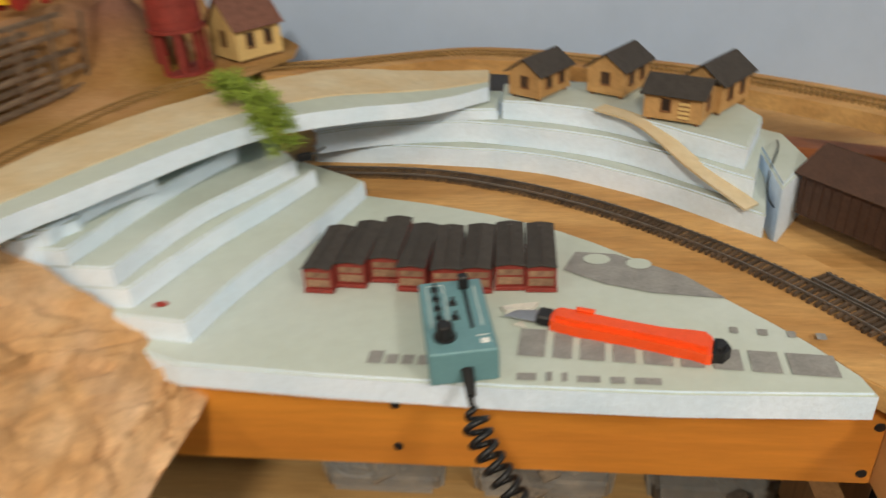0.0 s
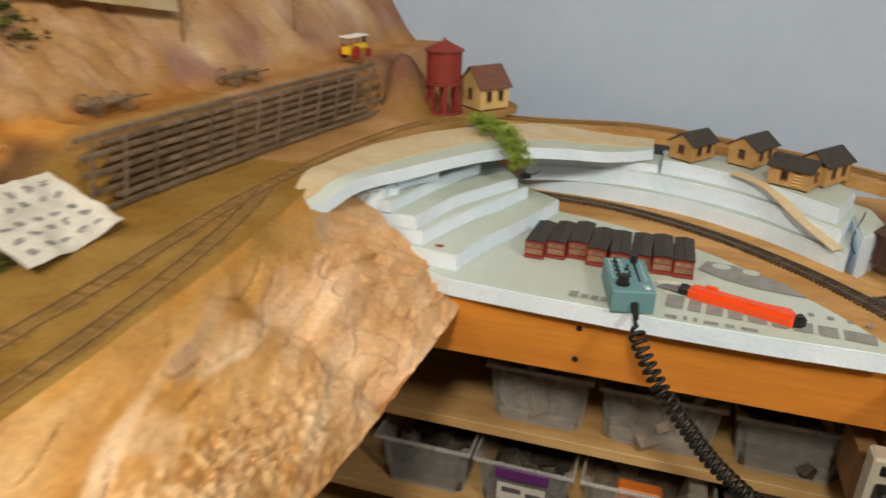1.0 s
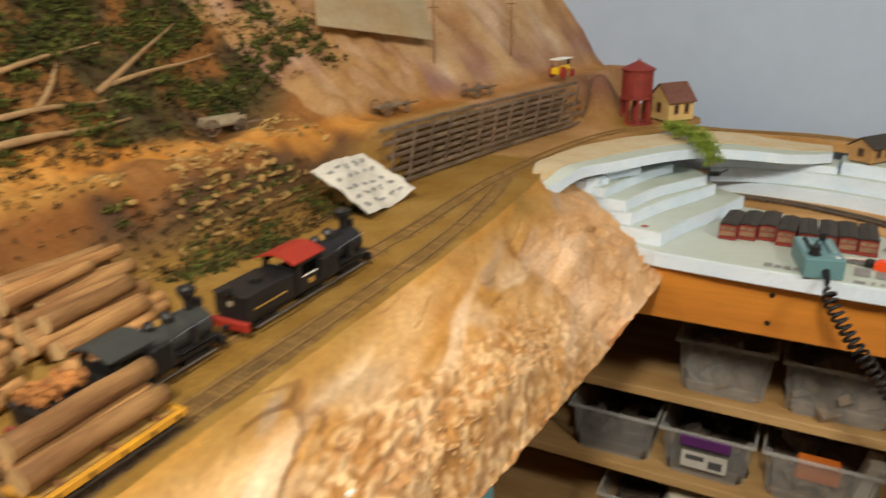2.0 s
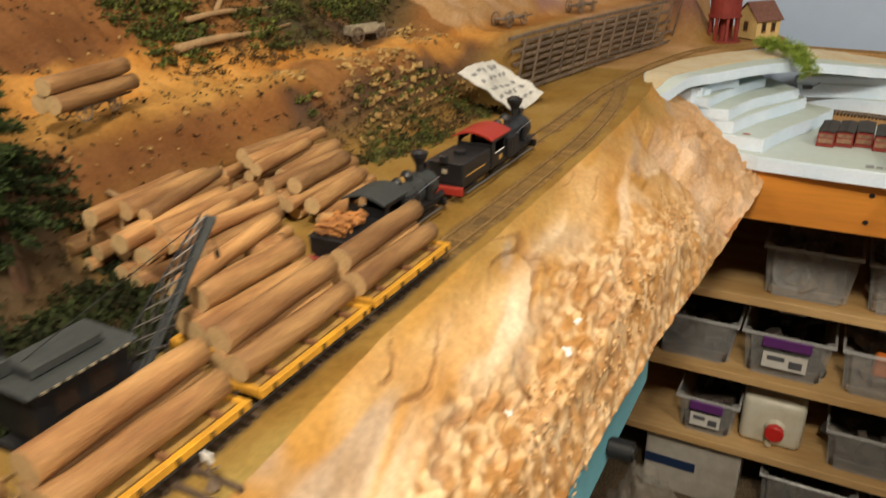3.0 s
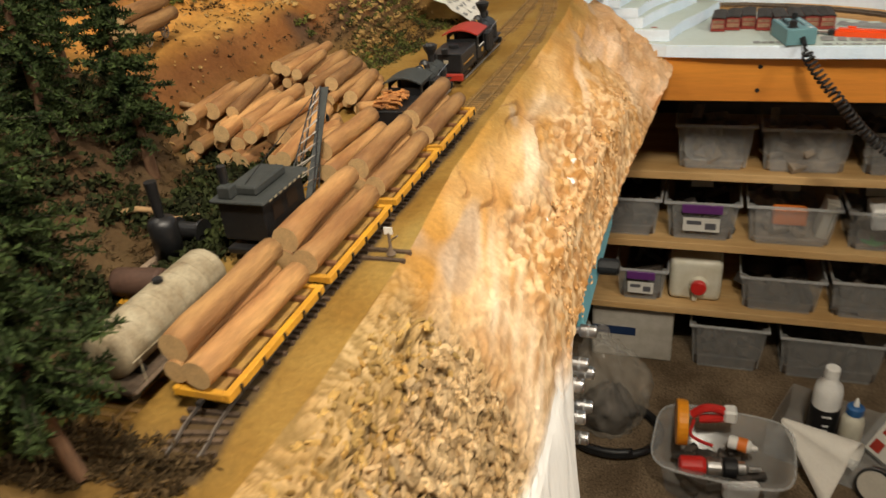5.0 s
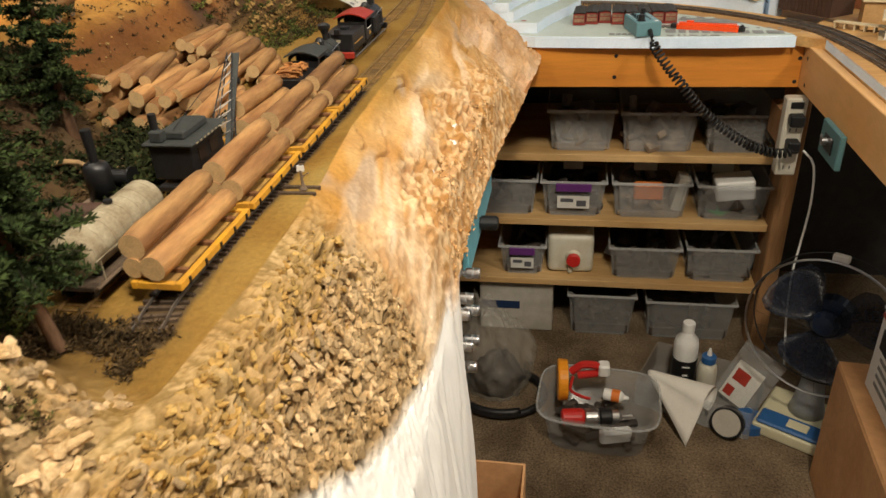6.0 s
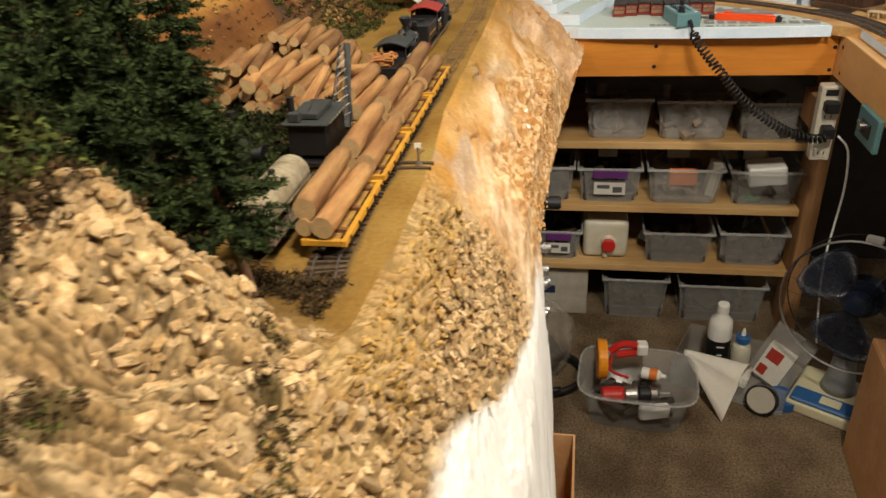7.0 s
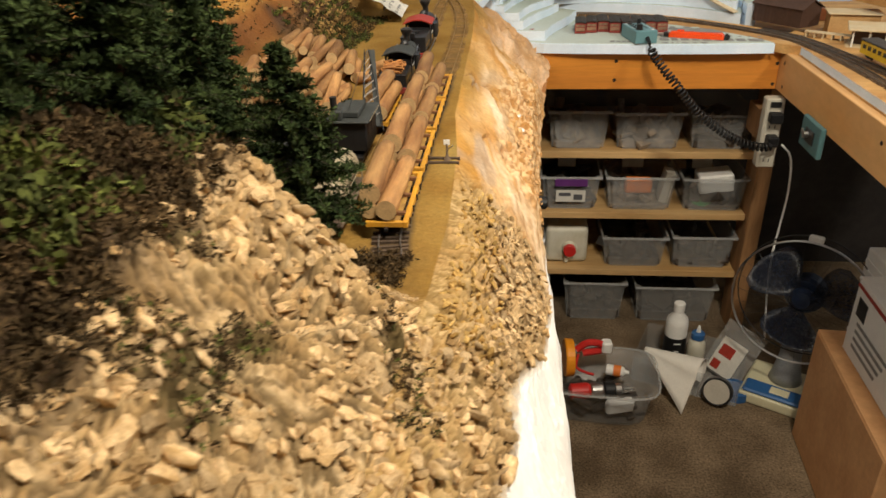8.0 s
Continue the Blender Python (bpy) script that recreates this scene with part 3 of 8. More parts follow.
ROAD_FRONT = [(0.149, 0.983), (0.082, 0.915), (0.01, 0.862), (-0.045, 0.810), (-0.082, 0.760), (-0.125, 0.685), (-0.158, 0.630), (-0.176, 0.598), (-0.195, 0.545), (-0.216, 0.486)]
ROAD_BACK = [(0.146, 1.05), (0.068, 1.023), (-0.028, 0.982), (-0.085, 0.925), (-0.17, 0.835), (-0.225, 0.745), (-0.245, 0.69), (-0.258, 0.63), (-0.262, 0.57), (-0.248, 0.512)]
road_edge = curve_points(ROAD_FRONT, 0.008)
tagged(obj("foam_terrace", ribbon(ROAD_FRONT, ROAD_BACK, 0.0, 1.0, 0.9830, 1.0), [M["foam"], M["foamtop"]]), "topmost curved foam layer with a tan painted road", "foam layer", "terrace layers")
tagged(obj("painted_road", ribbon(ROAD_FRONT, ROAD_BACK, 0.30, 0.97, 0.9995, 1.0014), [M["tan"], M["tan"]]), "tan painted model road strip", "road", kind="structure")
riser = [(p.x, p.y) for p in curve_points([(-0.052, 0.930), (0.0, 0.950), (0.08, 0.962), (0.160, 0.962)], 0.01)]
tagged(obj("foam_slab", slab(riser + [(0.165, 1.03), (0.02, 1.03), (-0.03, 0.985), (-0.058, 0.945)], 0.9328, 0.9460, 0.002, 0.0012), [M["foam"], M["foamtop"]]), "pale blue foam slab propping the model road", "foam slab", "back slabs")
tagged(obj("foam_slab", slab([(x + 0.003, y - 0.002) for x, y in riser] + [(0.165, 1.03), (0.02, 1.03), (-0.03, 0.985), (-0.055, 0.945)], 0.9064, 0.9322, 0.002, 0.0012), [M["foam"], M["foamtop"]]), "pale blue foam slab propping the model road", "foam slab", "back slabs")
# slabs behind the inner track
BACK = [
    (0.8625, 0.906, [(-0.064, 0.962), (0.078, 0.95), (0.205, 0.923), (0.322, 0.855), (0.413, 0.772)]),
    (0.9065, 0.932, [(-0.05, 0.985), (0.10, 0.965), (0.21, 0.935), (0.30, 0.89), (0.405, 0.795)]),
    (0.9325, 0.955, [(0.165, 0.965), (0.23, 0.945), (0.30, 0.905), (0.40, 0.815)]),
]
for z0, z1, edge in BACK:
    line = [(p.x, p.y) for p in curve_points(edge, 0.01)]
    x0, x1 = edge[0][0], edge[-1][0]
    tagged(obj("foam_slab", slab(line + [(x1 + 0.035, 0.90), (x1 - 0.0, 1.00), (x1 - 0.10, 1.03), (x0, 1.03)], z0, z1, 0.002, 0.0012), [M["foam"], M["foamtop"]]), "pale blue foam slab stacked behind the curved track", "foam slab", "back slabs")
tagged(obj("foam_filler", slab([(-0.265, 0.603), (-0.19, 0.603), (-0.165, 0.64), (-0.19, 0.72), (-0.25, 0.72)], 0.8625, 0.974, 0.003, 0.003), [M["foam"], M["foamtop"]]), "pale blue foam block behind the rock end", "foam block")

# ---- shelves under the bench ----
SH_Y = 0.70
for z in (0.565, 0.390, 0.213):
    s = thing("shelf", "unpainted pine shelf board under the layout bench", "shelf", "bench shelves")
    part("board", box(-0.6, 0.485, SH_Y, 1.10, z - 0.008, z + 0.010, 0.001), M["pine"], s)
post = thing("wooden_post", "rough brown wooden post holding the shelves", "post")
part("post", box(0.487, 0.525, 0.68, 0.77, FLOOR, 0.776, 0.002), M["stud"], post)
# Added dark sheet stands in for the shade of the open space under the bench.
tagged(obj("back_panel", box(-0.6, 1.3, 1.11, 1.13, FLOOR, 0.84), M["darkback"]), "added dark sheet standing in for shade behind the shelves", "panel", kind="structure")

# ---- more materials ----
M.update({
    "rail": mat("dull_rail_metal", (0.30, 0.27, 0.24), 0.4, 0.2, 80, 0.05, metal=0.8),
    "railbrown": mat("dirty_rail_metal", (0.30, 0.18, 0.06), 0.65, 0.3, 80, 0.1),
    "tiedust": mat("dust_covered_sleeper", (0.26, 0.150, 0.048), 0.9, 0.3, 60, 0.3, base2=(0.20, 0.115, 0.036), island=0.3),
    "tie": mat("brown_sleeper_wood", (0.10, 0.065, 0.04), 0.85, 0.35, 70, 0.2, island=0.35),
    "log": mat("peeled_log_wood", (0.46, 0.255, 0.095), 0.72, 0.20, 48, 0.4, base2=(0.25, 0.115, 0.040), stretch=(1, 1, 0.20), per_object=0.36),
    "logend": mat("sawn_log_end", (0.60, 0.40, 0.19), 0.8, 0.15, 120, 0.2),
    "deckworn": mat("worn_yellow_wood", (0.46, 0.27, 0.06), 0.7, 0.2, 70, 0.2, base2=(0.30, 0.17, 0.05)),
    "deck": mat("yellow_painted_wood", (0.72, 0.36, 0.025), 0.55, 0.12, 60, 0.1, base2=(0.55, 0.27, 0.03)),
    "weathered": mat("weathered_grey_timber", (0.20, 0.145, 0.10), 0.9, 0.3, 60, 0.3, base2=(0.13, 0.09, 0.06), per_object=0.3),
    "gold": mat("dull_gold_lining", (0.42, 0.24, 0.055), 0.5, 0.15, 60, 0.03),
    "firewood": mat("split_firewood", (0.50, 0.215, 0.060), 0.8, 0.25, 60, 0.3, base2=(0.30, 0.12, 0.035), island=0.4),
    "iron": mat("black_engine_paint", (0.014, 0.014, 0.015), 0.42, 0.3, 90, 0.1, spec=0.5),
    "greyroof": mat("grey_green_metal_roof", (0.040, 0.044, 0.042), 0.65, 0.2, 60, 0.1),
    "red": mat("bright_red_paint", (0.34, 0.030, 0.016), 0.5, 0.12, 60, 0.05),
    "darkred": mat("oxide_red_paint", (0.25, 0.035, 0.025), 0.6, 0.2, 80, 0.1),
    "cream": mat("weathered_cream_paint", (0.37, 0.32, 0.22), 0.7, 0.2, 70, 0.15, base2=(0.23, 0.18, 0.11)),
    "tanend": mat("worn_tan_end", (0.34, 0.22, 0.13), 0.8, 0.3, 60, 0.2, base2=(0.18, 0.09, 0.06), per_object=0.2),
    "roof": mat("dark_felt_roof", (0.055, 0.048, 0.043), 0.85, 0.25, 120, 0.3, per_object=0.15),
    "housewall": mat("tan_laser_cut_wood", (0.50, 0.30, 0.12), 0.7, 0.14, 40, 0.1, base2=(0.42, 0.24, 0.09), per_object=0.08),
    "trimwood": mat("brown_trim_wood", (0.22, 0.10, 0.04), 0.7, 0.2, 60, 0.1),
    "windowdark": mat("dark_window_opening", (0.03, 0.02, 0.015), 0.35, 0.2, 60, 0.0),
    "yellowhouse": mat("pale_yellow_wood", (0.66, 0.48, 0.20), 0.7, 0.1, 50, 0.1),
    "brownroof": mat("red_brown_shingles", (0.19, 0.085, 0.06), 0.85, 0.25, 150, 0.3),
    "throttle": mat("teal_grey_plastic", (0.13, 0.27, 0.30), 0.45, 0.05, 40, 0.05),
    "white": mat("white_plastic", (0.84, 0.84, 0.81), 0.5, 0.05, 40, 0.05),
    "paper": mat("crumpled_white_paper", (0.66, 0.64, 0.58), 0.85, 0.10, 40, 0.5),
    "print": mat("grey_print", (0.22, 0.22, 0.215), 0.8, 0.15, 60, 0.0, base2=(0.28, 0.28, 0.27)),
    "printdark": mat("dark_print", (0.10, 0.10, 0.11), 0.8, 0.2, 60, 0.0),
    "knife": mat("orange_red_gloss_plastic", (0.86, 0.085, 0.012), 0.25, 0.06, 60, 0.03, spec=0.5),
    "steel": mat("bright_steel", (0.62, 0.62, 0.62), 0.3, 0.12, 80, 0.05, metal=1.0),
    "yellow": mat("bright_yellow_paint", (0.78, 0.50, 0.02), 0.45, 0.1, 60, 0.05),
    "needle": mat("dark_green_needles", (0.044, 0.064, 0.018), 0.85, 0.4, 60, 0.2, base2=(0.018, 0.031, 0.010), spec=0.15, island=0.5),
    "needlebright": mat("fresh_green_fibre", (0.27, 0.36, 0.05), 0.8, 0.3, 60, 0.2, base2=(0.20, 0.29, 0.04), island=0.4),
    "bark": mat("brown_bark", (0.16, 0.085, 0.045), 0.9, 0.3, 60, 0.4, stretch=(1, 1, 0.3)),
    "limb": mat("dark_twig_wood", (0.040, 0.036, 0.018), 0.9, 0.3, 60, 0.2),
    "twig": mat("pale_dead_wood", (0.36, 0.225, 0.105), 0.85, 0.25, 50, 0.2),
    "shedbrown": mat("dark_brown_stained_wood", (0.075, 0.038, 0.024), 0.7, 0.2, 60, 0.15),
    "redwoodboard": mat("reddish_board", (0.36, 0.13, 0.05), 0.6, 0.2, 20, 0.1, stretch=(0.4, 2, 2)),
})


# ---- tracks ----
def track(knots, label, sunk=0.0, rail="rail", tie="tie"):
    pts = curve_points(knots, 0.006)
    t = thing("railway_track", label, "track", "tracks")
    t["kind"] = "structure"
    side_pts = [[], []]
    ties = []
    travelled = 0.0
    last = pts[0]
    for i, p in enumerate(pts):
        d = (pts[min(i + 1, len(pts) - 1)] - pts[max(i - 1, 0)]).normalized()
        n = Vector((-d.y, d.x, 0))
        for s, lst in ((1, side_pts[0]), (-1, side_pts[1])):
            lst.append(p + n * s * 0.0083 + Vector((0, 0, 0.0022 - sunk)))
        travelled += (p - last).length
        last = p
        if travelled >= 0.0050 or i == 0:
            travelled = 0.0
            ties.append((p.copy(), math.atan2(d.y, d.x)))
    for lst in side_pts:
        part("rail", sweep(lst, 0, bm=None, square=(0.0011, 0.0021)), M[rail], t)
    verts, faces = [], []
    for p, a in ties:
        m = Matrix.Translation(p) @ Matrix.Rotation(a + random.uniform(-0.03, 0.03), 4, "Z")
        w, l = 0.0013, 0.0138 + random.uniform(-0.0008, 0.0008)
        k = len(verts)
        for z in (-0.003, 0.0022 - sunk + random.uniform(-0.0003, 0.0)):
            for x, y in ((-w, -l), (w, -l), (w, l), (-w, l)):
                verts.append(m @ Vector((x, y, z)))
        faces += [(k + 4, k + 5, k + 6, k + 7)] + [(k + i, k + (i + 1) % 4, k + 4 + (i + 1) % 4, k + 4 + i) for i in range(4)]
    me = bpy.data.meshes.new("sleepers")
    me.from_pydata(verts, [], faces)
    me.materials.append(M[tie])
    ob = new("sleepers", me)
    ob.parent = t
    tagged(ob, kind="stuff")
    return t


GZ = 1.0005
BACK_LINE = [(-0.12, 0.962, 0.9985), (-0.03, 1.025, 0.986), (0.089, 1.125, 0.968), (0.17, 1.130, 0.964), (0.262, 1.100, 0.962), (0.37, 1.048, 0.962), (0.457, 0.990, 0.962), (0.555, 0.908, 0.962), (0.66, 0.78, 0.962), (0.72, 0.62, 0.962)]
rb = curve_points(BACK_LINE, 0.012)
tagged(obj("plywood_roadbed", sweep([p - Vector((0, 0, 0.0195)) for p in rb], 0, square=(0.062, 0.0185)), M["ply"]), "raised raw plywood roadbed along the blue wall", "roadbed", kind="structure")
track([(-0.225, -0.668, GZ), (-0.2315, -0.60, GZ), (-0.232, -0.3, GZ), (-0.2314, -0.205, GZ)], "dark model railway siding under the log cars", 0.0006, "rail", "tie")
track([(-0.2314, -0.203, GZ), (-0.229, 0.0, GZ), (-0.233, 0.2, GZ), (-0.252, 0.37, GZ), (-0.279, 0.5, GZ)], "dusty model railway siding along the cliff edge", 0.0021, "railbrown", "tiedust")
track([(-0.285, -0.66, GZ), (-0.285, -0.3, GZ), (-0.286, 0.0, GZ), (-0.282, 0.2, GZ), (-0.286, 0.42, GZ), (-0.275, 0.58, GZ), (-0.25, 0.74, GZ), (-0.205, 0.873, GZ), *BACK_LINE], "dusty model railway main line curving past the blue wall", 0.0021, "railbrown", "tiedust")
track([(-0.055, 0.929, 0.8835), (0.076, 0.918, 0.8835), (0.174, 0.885, 0.8835), (0.262, 0.836, 0.8835), (0.337, 0.776, 0.8835), (0.40, 0.712, 0.8835), (0.463, 0.628, 0.8835), (0.49, 0.56, 0.8835), (0.512, 0.42, 0.8835), (0.525, 0.2, 0.8835), (0.53, -0.4, 0.8835)], "brown model railway track on curved plywood")
track([(0.44, 0.70, 0.8835), (0.50, 0.60, 0.8835), (0.54, 0.42, 0.8835), (0.565, 0.2, 0.8835), (0.575, -0.4, 0.8835)], "second model railway track on the side bench")
tagged(obj("plywood_roadbed", slab([(0.4785, 0.56), (0.4785, -1.35), (0.62, -1.35), (0.62, 0.30), (0.585, 0.55), (0.52, 0.70), (0.45, 0.60)], 0.8665, 0.8822, 0.001), [M["foam"], M["ply"]]), "pale cork and plywood roadbed on the side bench", "roadbed", kind="structure")


# ---- log tools ----
def log_mesh(r, length, seed):
    rnd = random.Random(seed)
    b = bmesh.new()
    seg, n = 12, 6
    rings = []
    for i in range(n + 1):
        z = length * (i / n - 0.5)
        k = r * (1.06 - 0.12 * i / n) * (1 + rnd.uniform(-0.04, 0.04))
        ox, oy = rnd.uniform(-0.05, 0.05) * r, rnd.uniform(-0.05, 0.05) * r
        rings.append([b.verts.new((ox + k * math.cos(2 * math.pi * j / seg) * (1 + rnd.uniform(-0.03, 0.03)), oy + k * math.sin(2 * math.pi * j / seg), z)) for j in range(seg)])
    for p, q in zip(rings, rings[1:]):
        for j in range(seg):
            f = b.faces.new((p[j], p[(j + 1) % seg], q[(j + 1) % seg], q[j]))
            f.smooth = True
    for ring in (rings[0][::-1], rings[-1]):
        b.faces.new(ring).material_index = 1
    me = bpy.data.meshes.new("log")
    b.to_mesh(me)
    b.free()
    me.materials.append(M["log"])
    me.materials.append(M["logend"])
    return me


LOGS = [log_mesh(0.0088, 0.102, i) for i in range(5)]


def log(at, direction, scale=(1, 1), label="peeled brown model log", group="", mesh=None, parent=None):
    ob = new("log", mesh or random.choice(LOGS))
    q = Vector(direction).to_track_quat("Z", "Y")
    ob.matrix_world = Matrix.LocRotScale(at, q @ Euler((0, 0, random.uniform(0, 6))).to_quaternion(), (scale[0], scale[0], scale[1]))
    return tagged(ob, label, "log", group)


# ---- yellow log cars ----
def wheel_set(parent, y, r=0.0048):
    for s in (-1, 1):
        part("wheel", cyl(r, 0.0018, 16, m=Matrix.Translation((s * 0.0083 - 0.0009, y, r)) @ Matrix.Rotation(math.pi / 2, 4, "Y"), bevel=0.0003), M["iron"], parent)
    part("axle", cyl(0.0010, 0.0166, 8, m=Matrix.Translation((-0.0083, y, r)) @ Matrix.Rotation(math.pi / 2, 4, "Y")), M["iron"], parent)


def truck(parent, y):
    t = part("truck_frame", box(-0.0115, -0.0100, y - 0.013, y + 0.013, 0.003, 0.0065, 0.0004, bm=box(0.0100, 0.0115, y - 0.013, y + 0.013, 0.003, 0.0065, 0.0004, bm=box(-0.0112, 0.0112, y - 0.002, y + 0.002, 0.0045, 0.0075))), M["iron"], parent)
    for d in (-0.008, 0.008):
        wheel_set(t, y + d)


def log_car(length=0.104):
    c = thing("log_car", "yellow wooden flat log car carrying brown logs", "rail car", "log cars")
    h = length / 2
    part("deck", box(-0.0095, 0.0095, -h + 0.004, h - 0.004, 0.0098, 0.0112), M["deckworn"], c, "worn yellow wooden deck")
    for s in (-1, 1):
        part("side_sill", box(s * 0.0145 - 0.002, s * 0.0145 + 0.002, -h, h, 0.0080, 0.0130, 0.0004), M["deck"], c)
        part("end_sill", box(-0.0124, 0.0124, s * (h - 0.002) - 0.002, s * (h - 0.002) + 0.002, 0.0082, 0.0128, 0.0004), M["deck"], c)
        part("coupler", box(-0.0014, 0.0014, s * h, s * (h + 0.004), 0.0065, 0.0090, 0.0003), M["iron"], c)
        truck(c, s * (h - 0.022))
    part("centre_beam", box(-0.003, 0.003, -h + 0.005, h - 0.005, 0.0068, 0.0097), M["iron"], c)
    for y in (-0.035, 0.0, 0.035):
        part("bunk", box(-0.013, 0.013, y - 0.0018, y + 0.0018, 0.0113, 0.0142, 0.0003), M["trimwood"], c)
    for s in (-1, 1):
        for y in (-0.042, -0.02, 0.002, 0.024, 0.044):
            part("stake_pocket", box(s * 0.0166, s * 0.0178, y - 0.0008, y + 0.0008, 0.0075, 0.0125), M["iron"], c)
    return c


RAILTOP = GZ + 0.0027
car = log_car()
CARS_Y = (-0.586, -0.474, -0.362, -0.252)
for i, y in enumerate(CARS_Y):
    at = pose(-0.232, y, RAILTOP)
    if i == 0:
        car.matrix_world = at
    else:
        copy_thing(car, at)
    zt = RAILTOP + 0.0142
    lbl = "peeled brown log loaded on a yellow log car"
    log((-0.2450, y - 0.001, zt + 0.0068), (0.0, 1, 0.0), (0.74, 0.96), lbl, "car logs")
    log((-0.2305, y - 0.002, zt + 0.0082), (random.uniform(-0.01, 0.03), 1, 0.0), (random.uniform(0.84, 0.92), 0.98), lbl, "car logs")
    log((-0.2455, y + 0.002, zt + 0.0205), (random.uniform(-0.03, 0.01), 1, 0.0), (random.uniform(0.86, 0.94), 0.99), lbl, "car logs")
flat = copy_thing(car, pose(-0.285, -0.345, RAILTOP))
zt = RAILTOP + 0.0142
log((-0.2925, -0.345, zt + 0.0085), (-0.03, 1, 0), (0.95, 0.92), "peeled brown log loaded on a yellow log car", "car logs")
log((-0.2755, -0.347, zt + 0.0085), (0.02, 1, 0), (0.92, 0.98), "peeled brown log loaded on a yellow log car", "car logs")
log((-0.284, -0.340, zt + 0.0225), (0.05, 1, 0), (0.9, 0.86), "peeled brown log with a dark band", "car logs")


# ---- log piles ----
def pile(origin, along, across, rows, label, group):
    a, c = Vector(along).normalized(), Vector(across).normalized()
    for level, count in enumerate(rows):
        for i in range(count):
            p = Vector(origin) + c * ((i + 0.5 * level) * 0.0150) + a * random.uniform(-0.022, 0.022) + Vector((0, 0, 0.0074 + level * 0.0122))
            d = a + c * random.uniform(-0.15, 0.15) + Vector((0, 0, random.uniform(-0.04, 0.04)))
            log(p, d, (random.uniform(0.55, 0.86), random.uniform(0.85, 1.22)), label, group)


pile((-0.478, -0.262, 1.0), (-0.06, 1, 0), (1, -0.18, 0), (10, 9, 7, 3), "peeled brown log stacked in the log pile", "log pile by the crane")
pile((-0.472, -0.118, 1.0), (-0.04, 1, 0), (1, -0.14, 0), (9, 8, 6, 3), "peeled brown log stacked in the log pile", "log pile by the engine")
for p, d in (((-0.325, -0.13, 1.009), (0.5, 0.8, 0)), ((-0.33, -0.185, 1.009), (0.8, 0.6, 0)), ((-0.352, -0.255, 1.009), (0.4, 0.9, 0))):
    log(p, d, (0.8, 0.35), "short sawn log block on the ground")


# ---- engines ----
def engine(x, y, label, roof, load, size):
    """A small geared logging engine heading along +y; tender end towards -y."""
    e = thing("locomotive", label, "locomotive", m=pose(x, y, RAILTOP) @ Matrix.Diagonal((*size, 1)))
    part("frame", box(-0.0125, 0.0125, -0.078, 0.072, 0.0085, 0.0125, 0.0006), M["iron"], e)
    for yy in (-0.056, 0.0, 0.052):
        truck(e, yy)
    TT = 0.0315 if load == "plain" else 0.0270
    shell = M["iron"] if load == "plain" else M["greyroof"]
    ends = M["red"] if load == "plain" else M["darkred"]
    part("end_beam", box(-0.0165, 0.0165, -0.081, -0.077, 0.0055, 0.0125, 0.0005), ends, e, "red end beam")
    part("pilot_beam", box(-0.016, 0.016, 0.072, 0.0755, 0.006, 0.0115, 0.0005), M["iron"], e)
    part("coupler", box(-0.0015, 0.0015, -0.086, -0.081, 0.007, 0.010, 0.0003), M["iron"], e)
    part("boiler", cyl(0.0125, 0.062, 24, m=Matrix.Translation((0, 0.008, 0.0255)) @ Matrix.Rotation(-math.pi / 2, 4, "X"), bevel=0.001), shell, e, smooth=False)
    part("smokebox_front", cyl(0.0098, 0.002, 24, m=Matrix.Translation((0, 0.0700, 0.0255)) @ Matrix.Rotation(-math.pi / 2, 4, "X"), bevel=0.0006), M["iron"], e)
    for yy in (0.014, 0.032, 0.05):
        part("boiler_band", cyl(0.0128, 0.0009, 24, m=Matrix.Translation((0, yy, 0.0255)) @ Matrix.Rotation(-math.pi / 2, 4, "X")), M["iron"], e)
    part("chimney", lathe([(0.0032, 0), (0.003, 0.004), (0.0034, 0.009), (0.0068, 0.016), (0.0068, 0.018), (0.0040, 0.021)], 16, m=Matrix.Translation((0, 0.060, 0.036))), M["iron"], e)
    part("steam_dome", lathe([(0.0052, 0), (0.0050, 0.006), (0.0032, 0.009), (0.0012, 0.010)], 16, m=Matrix.Translation((0, 0.038, 0.0355))), M["iron"], e)
    part("sand_dome", lathe([(0.0045, 0), (0.0043, 0.005), (0.0028, 0.0075), (0.001, 0.008)], 16, m=Matrix.Translation((0, 0.022, 0.0355))), M["iron"], e)
    part("bell", lathe([(0.0026, 0), (0.0018, 0.003), (0.0008, 0.004)], 12, m=Matrix.Translation((0, 0.030, 0.038))), M["gold"], e, "small brass bell")
    part("headlamp", box(-0.003, 0.003, 0.066, 0.072, 0.037, 0.044, 0.0006), M["iron"], e)
    for yy in (0.006, 0.013, 0.020):
        cy = part("steam_cylinder", cyl(0.0030, 0.017, 12, m=Matrix.Translation((0.0178, yy, 0.0145)), bevel=0.0005), M["iron"], e)
        part("cylinder_cap", cyl(0.0034, 0.0016, 12, m=Matrix.Translation((0.0178, yy, 0.0316))), M["iron"], cy)
    part("line_shaft", sweep([(0.0150, -0.070, 0.0050), (0.0150, 0.066, 0.0050)], 0.0010, 8), M["rail"], e, "worn steel line shaft")
    part("air_pump", cyl(0.0032, 0.014, 12, m=Matrix.Translation((0.0145, 0.048, 0.0185)), bevel=0.0005), M["iron"], e)
    part("cowcatcher", box(-0.014, 0.014, 0.0756, 0.080, 0.0030, 0.0100, 0.0006), M["iron"], e)
    part("chimney_lid", cyl(0.0072, 0.0012, 16, m=Matrix.Translation((0, 0.060, 0.0540))), M["iron"], e)
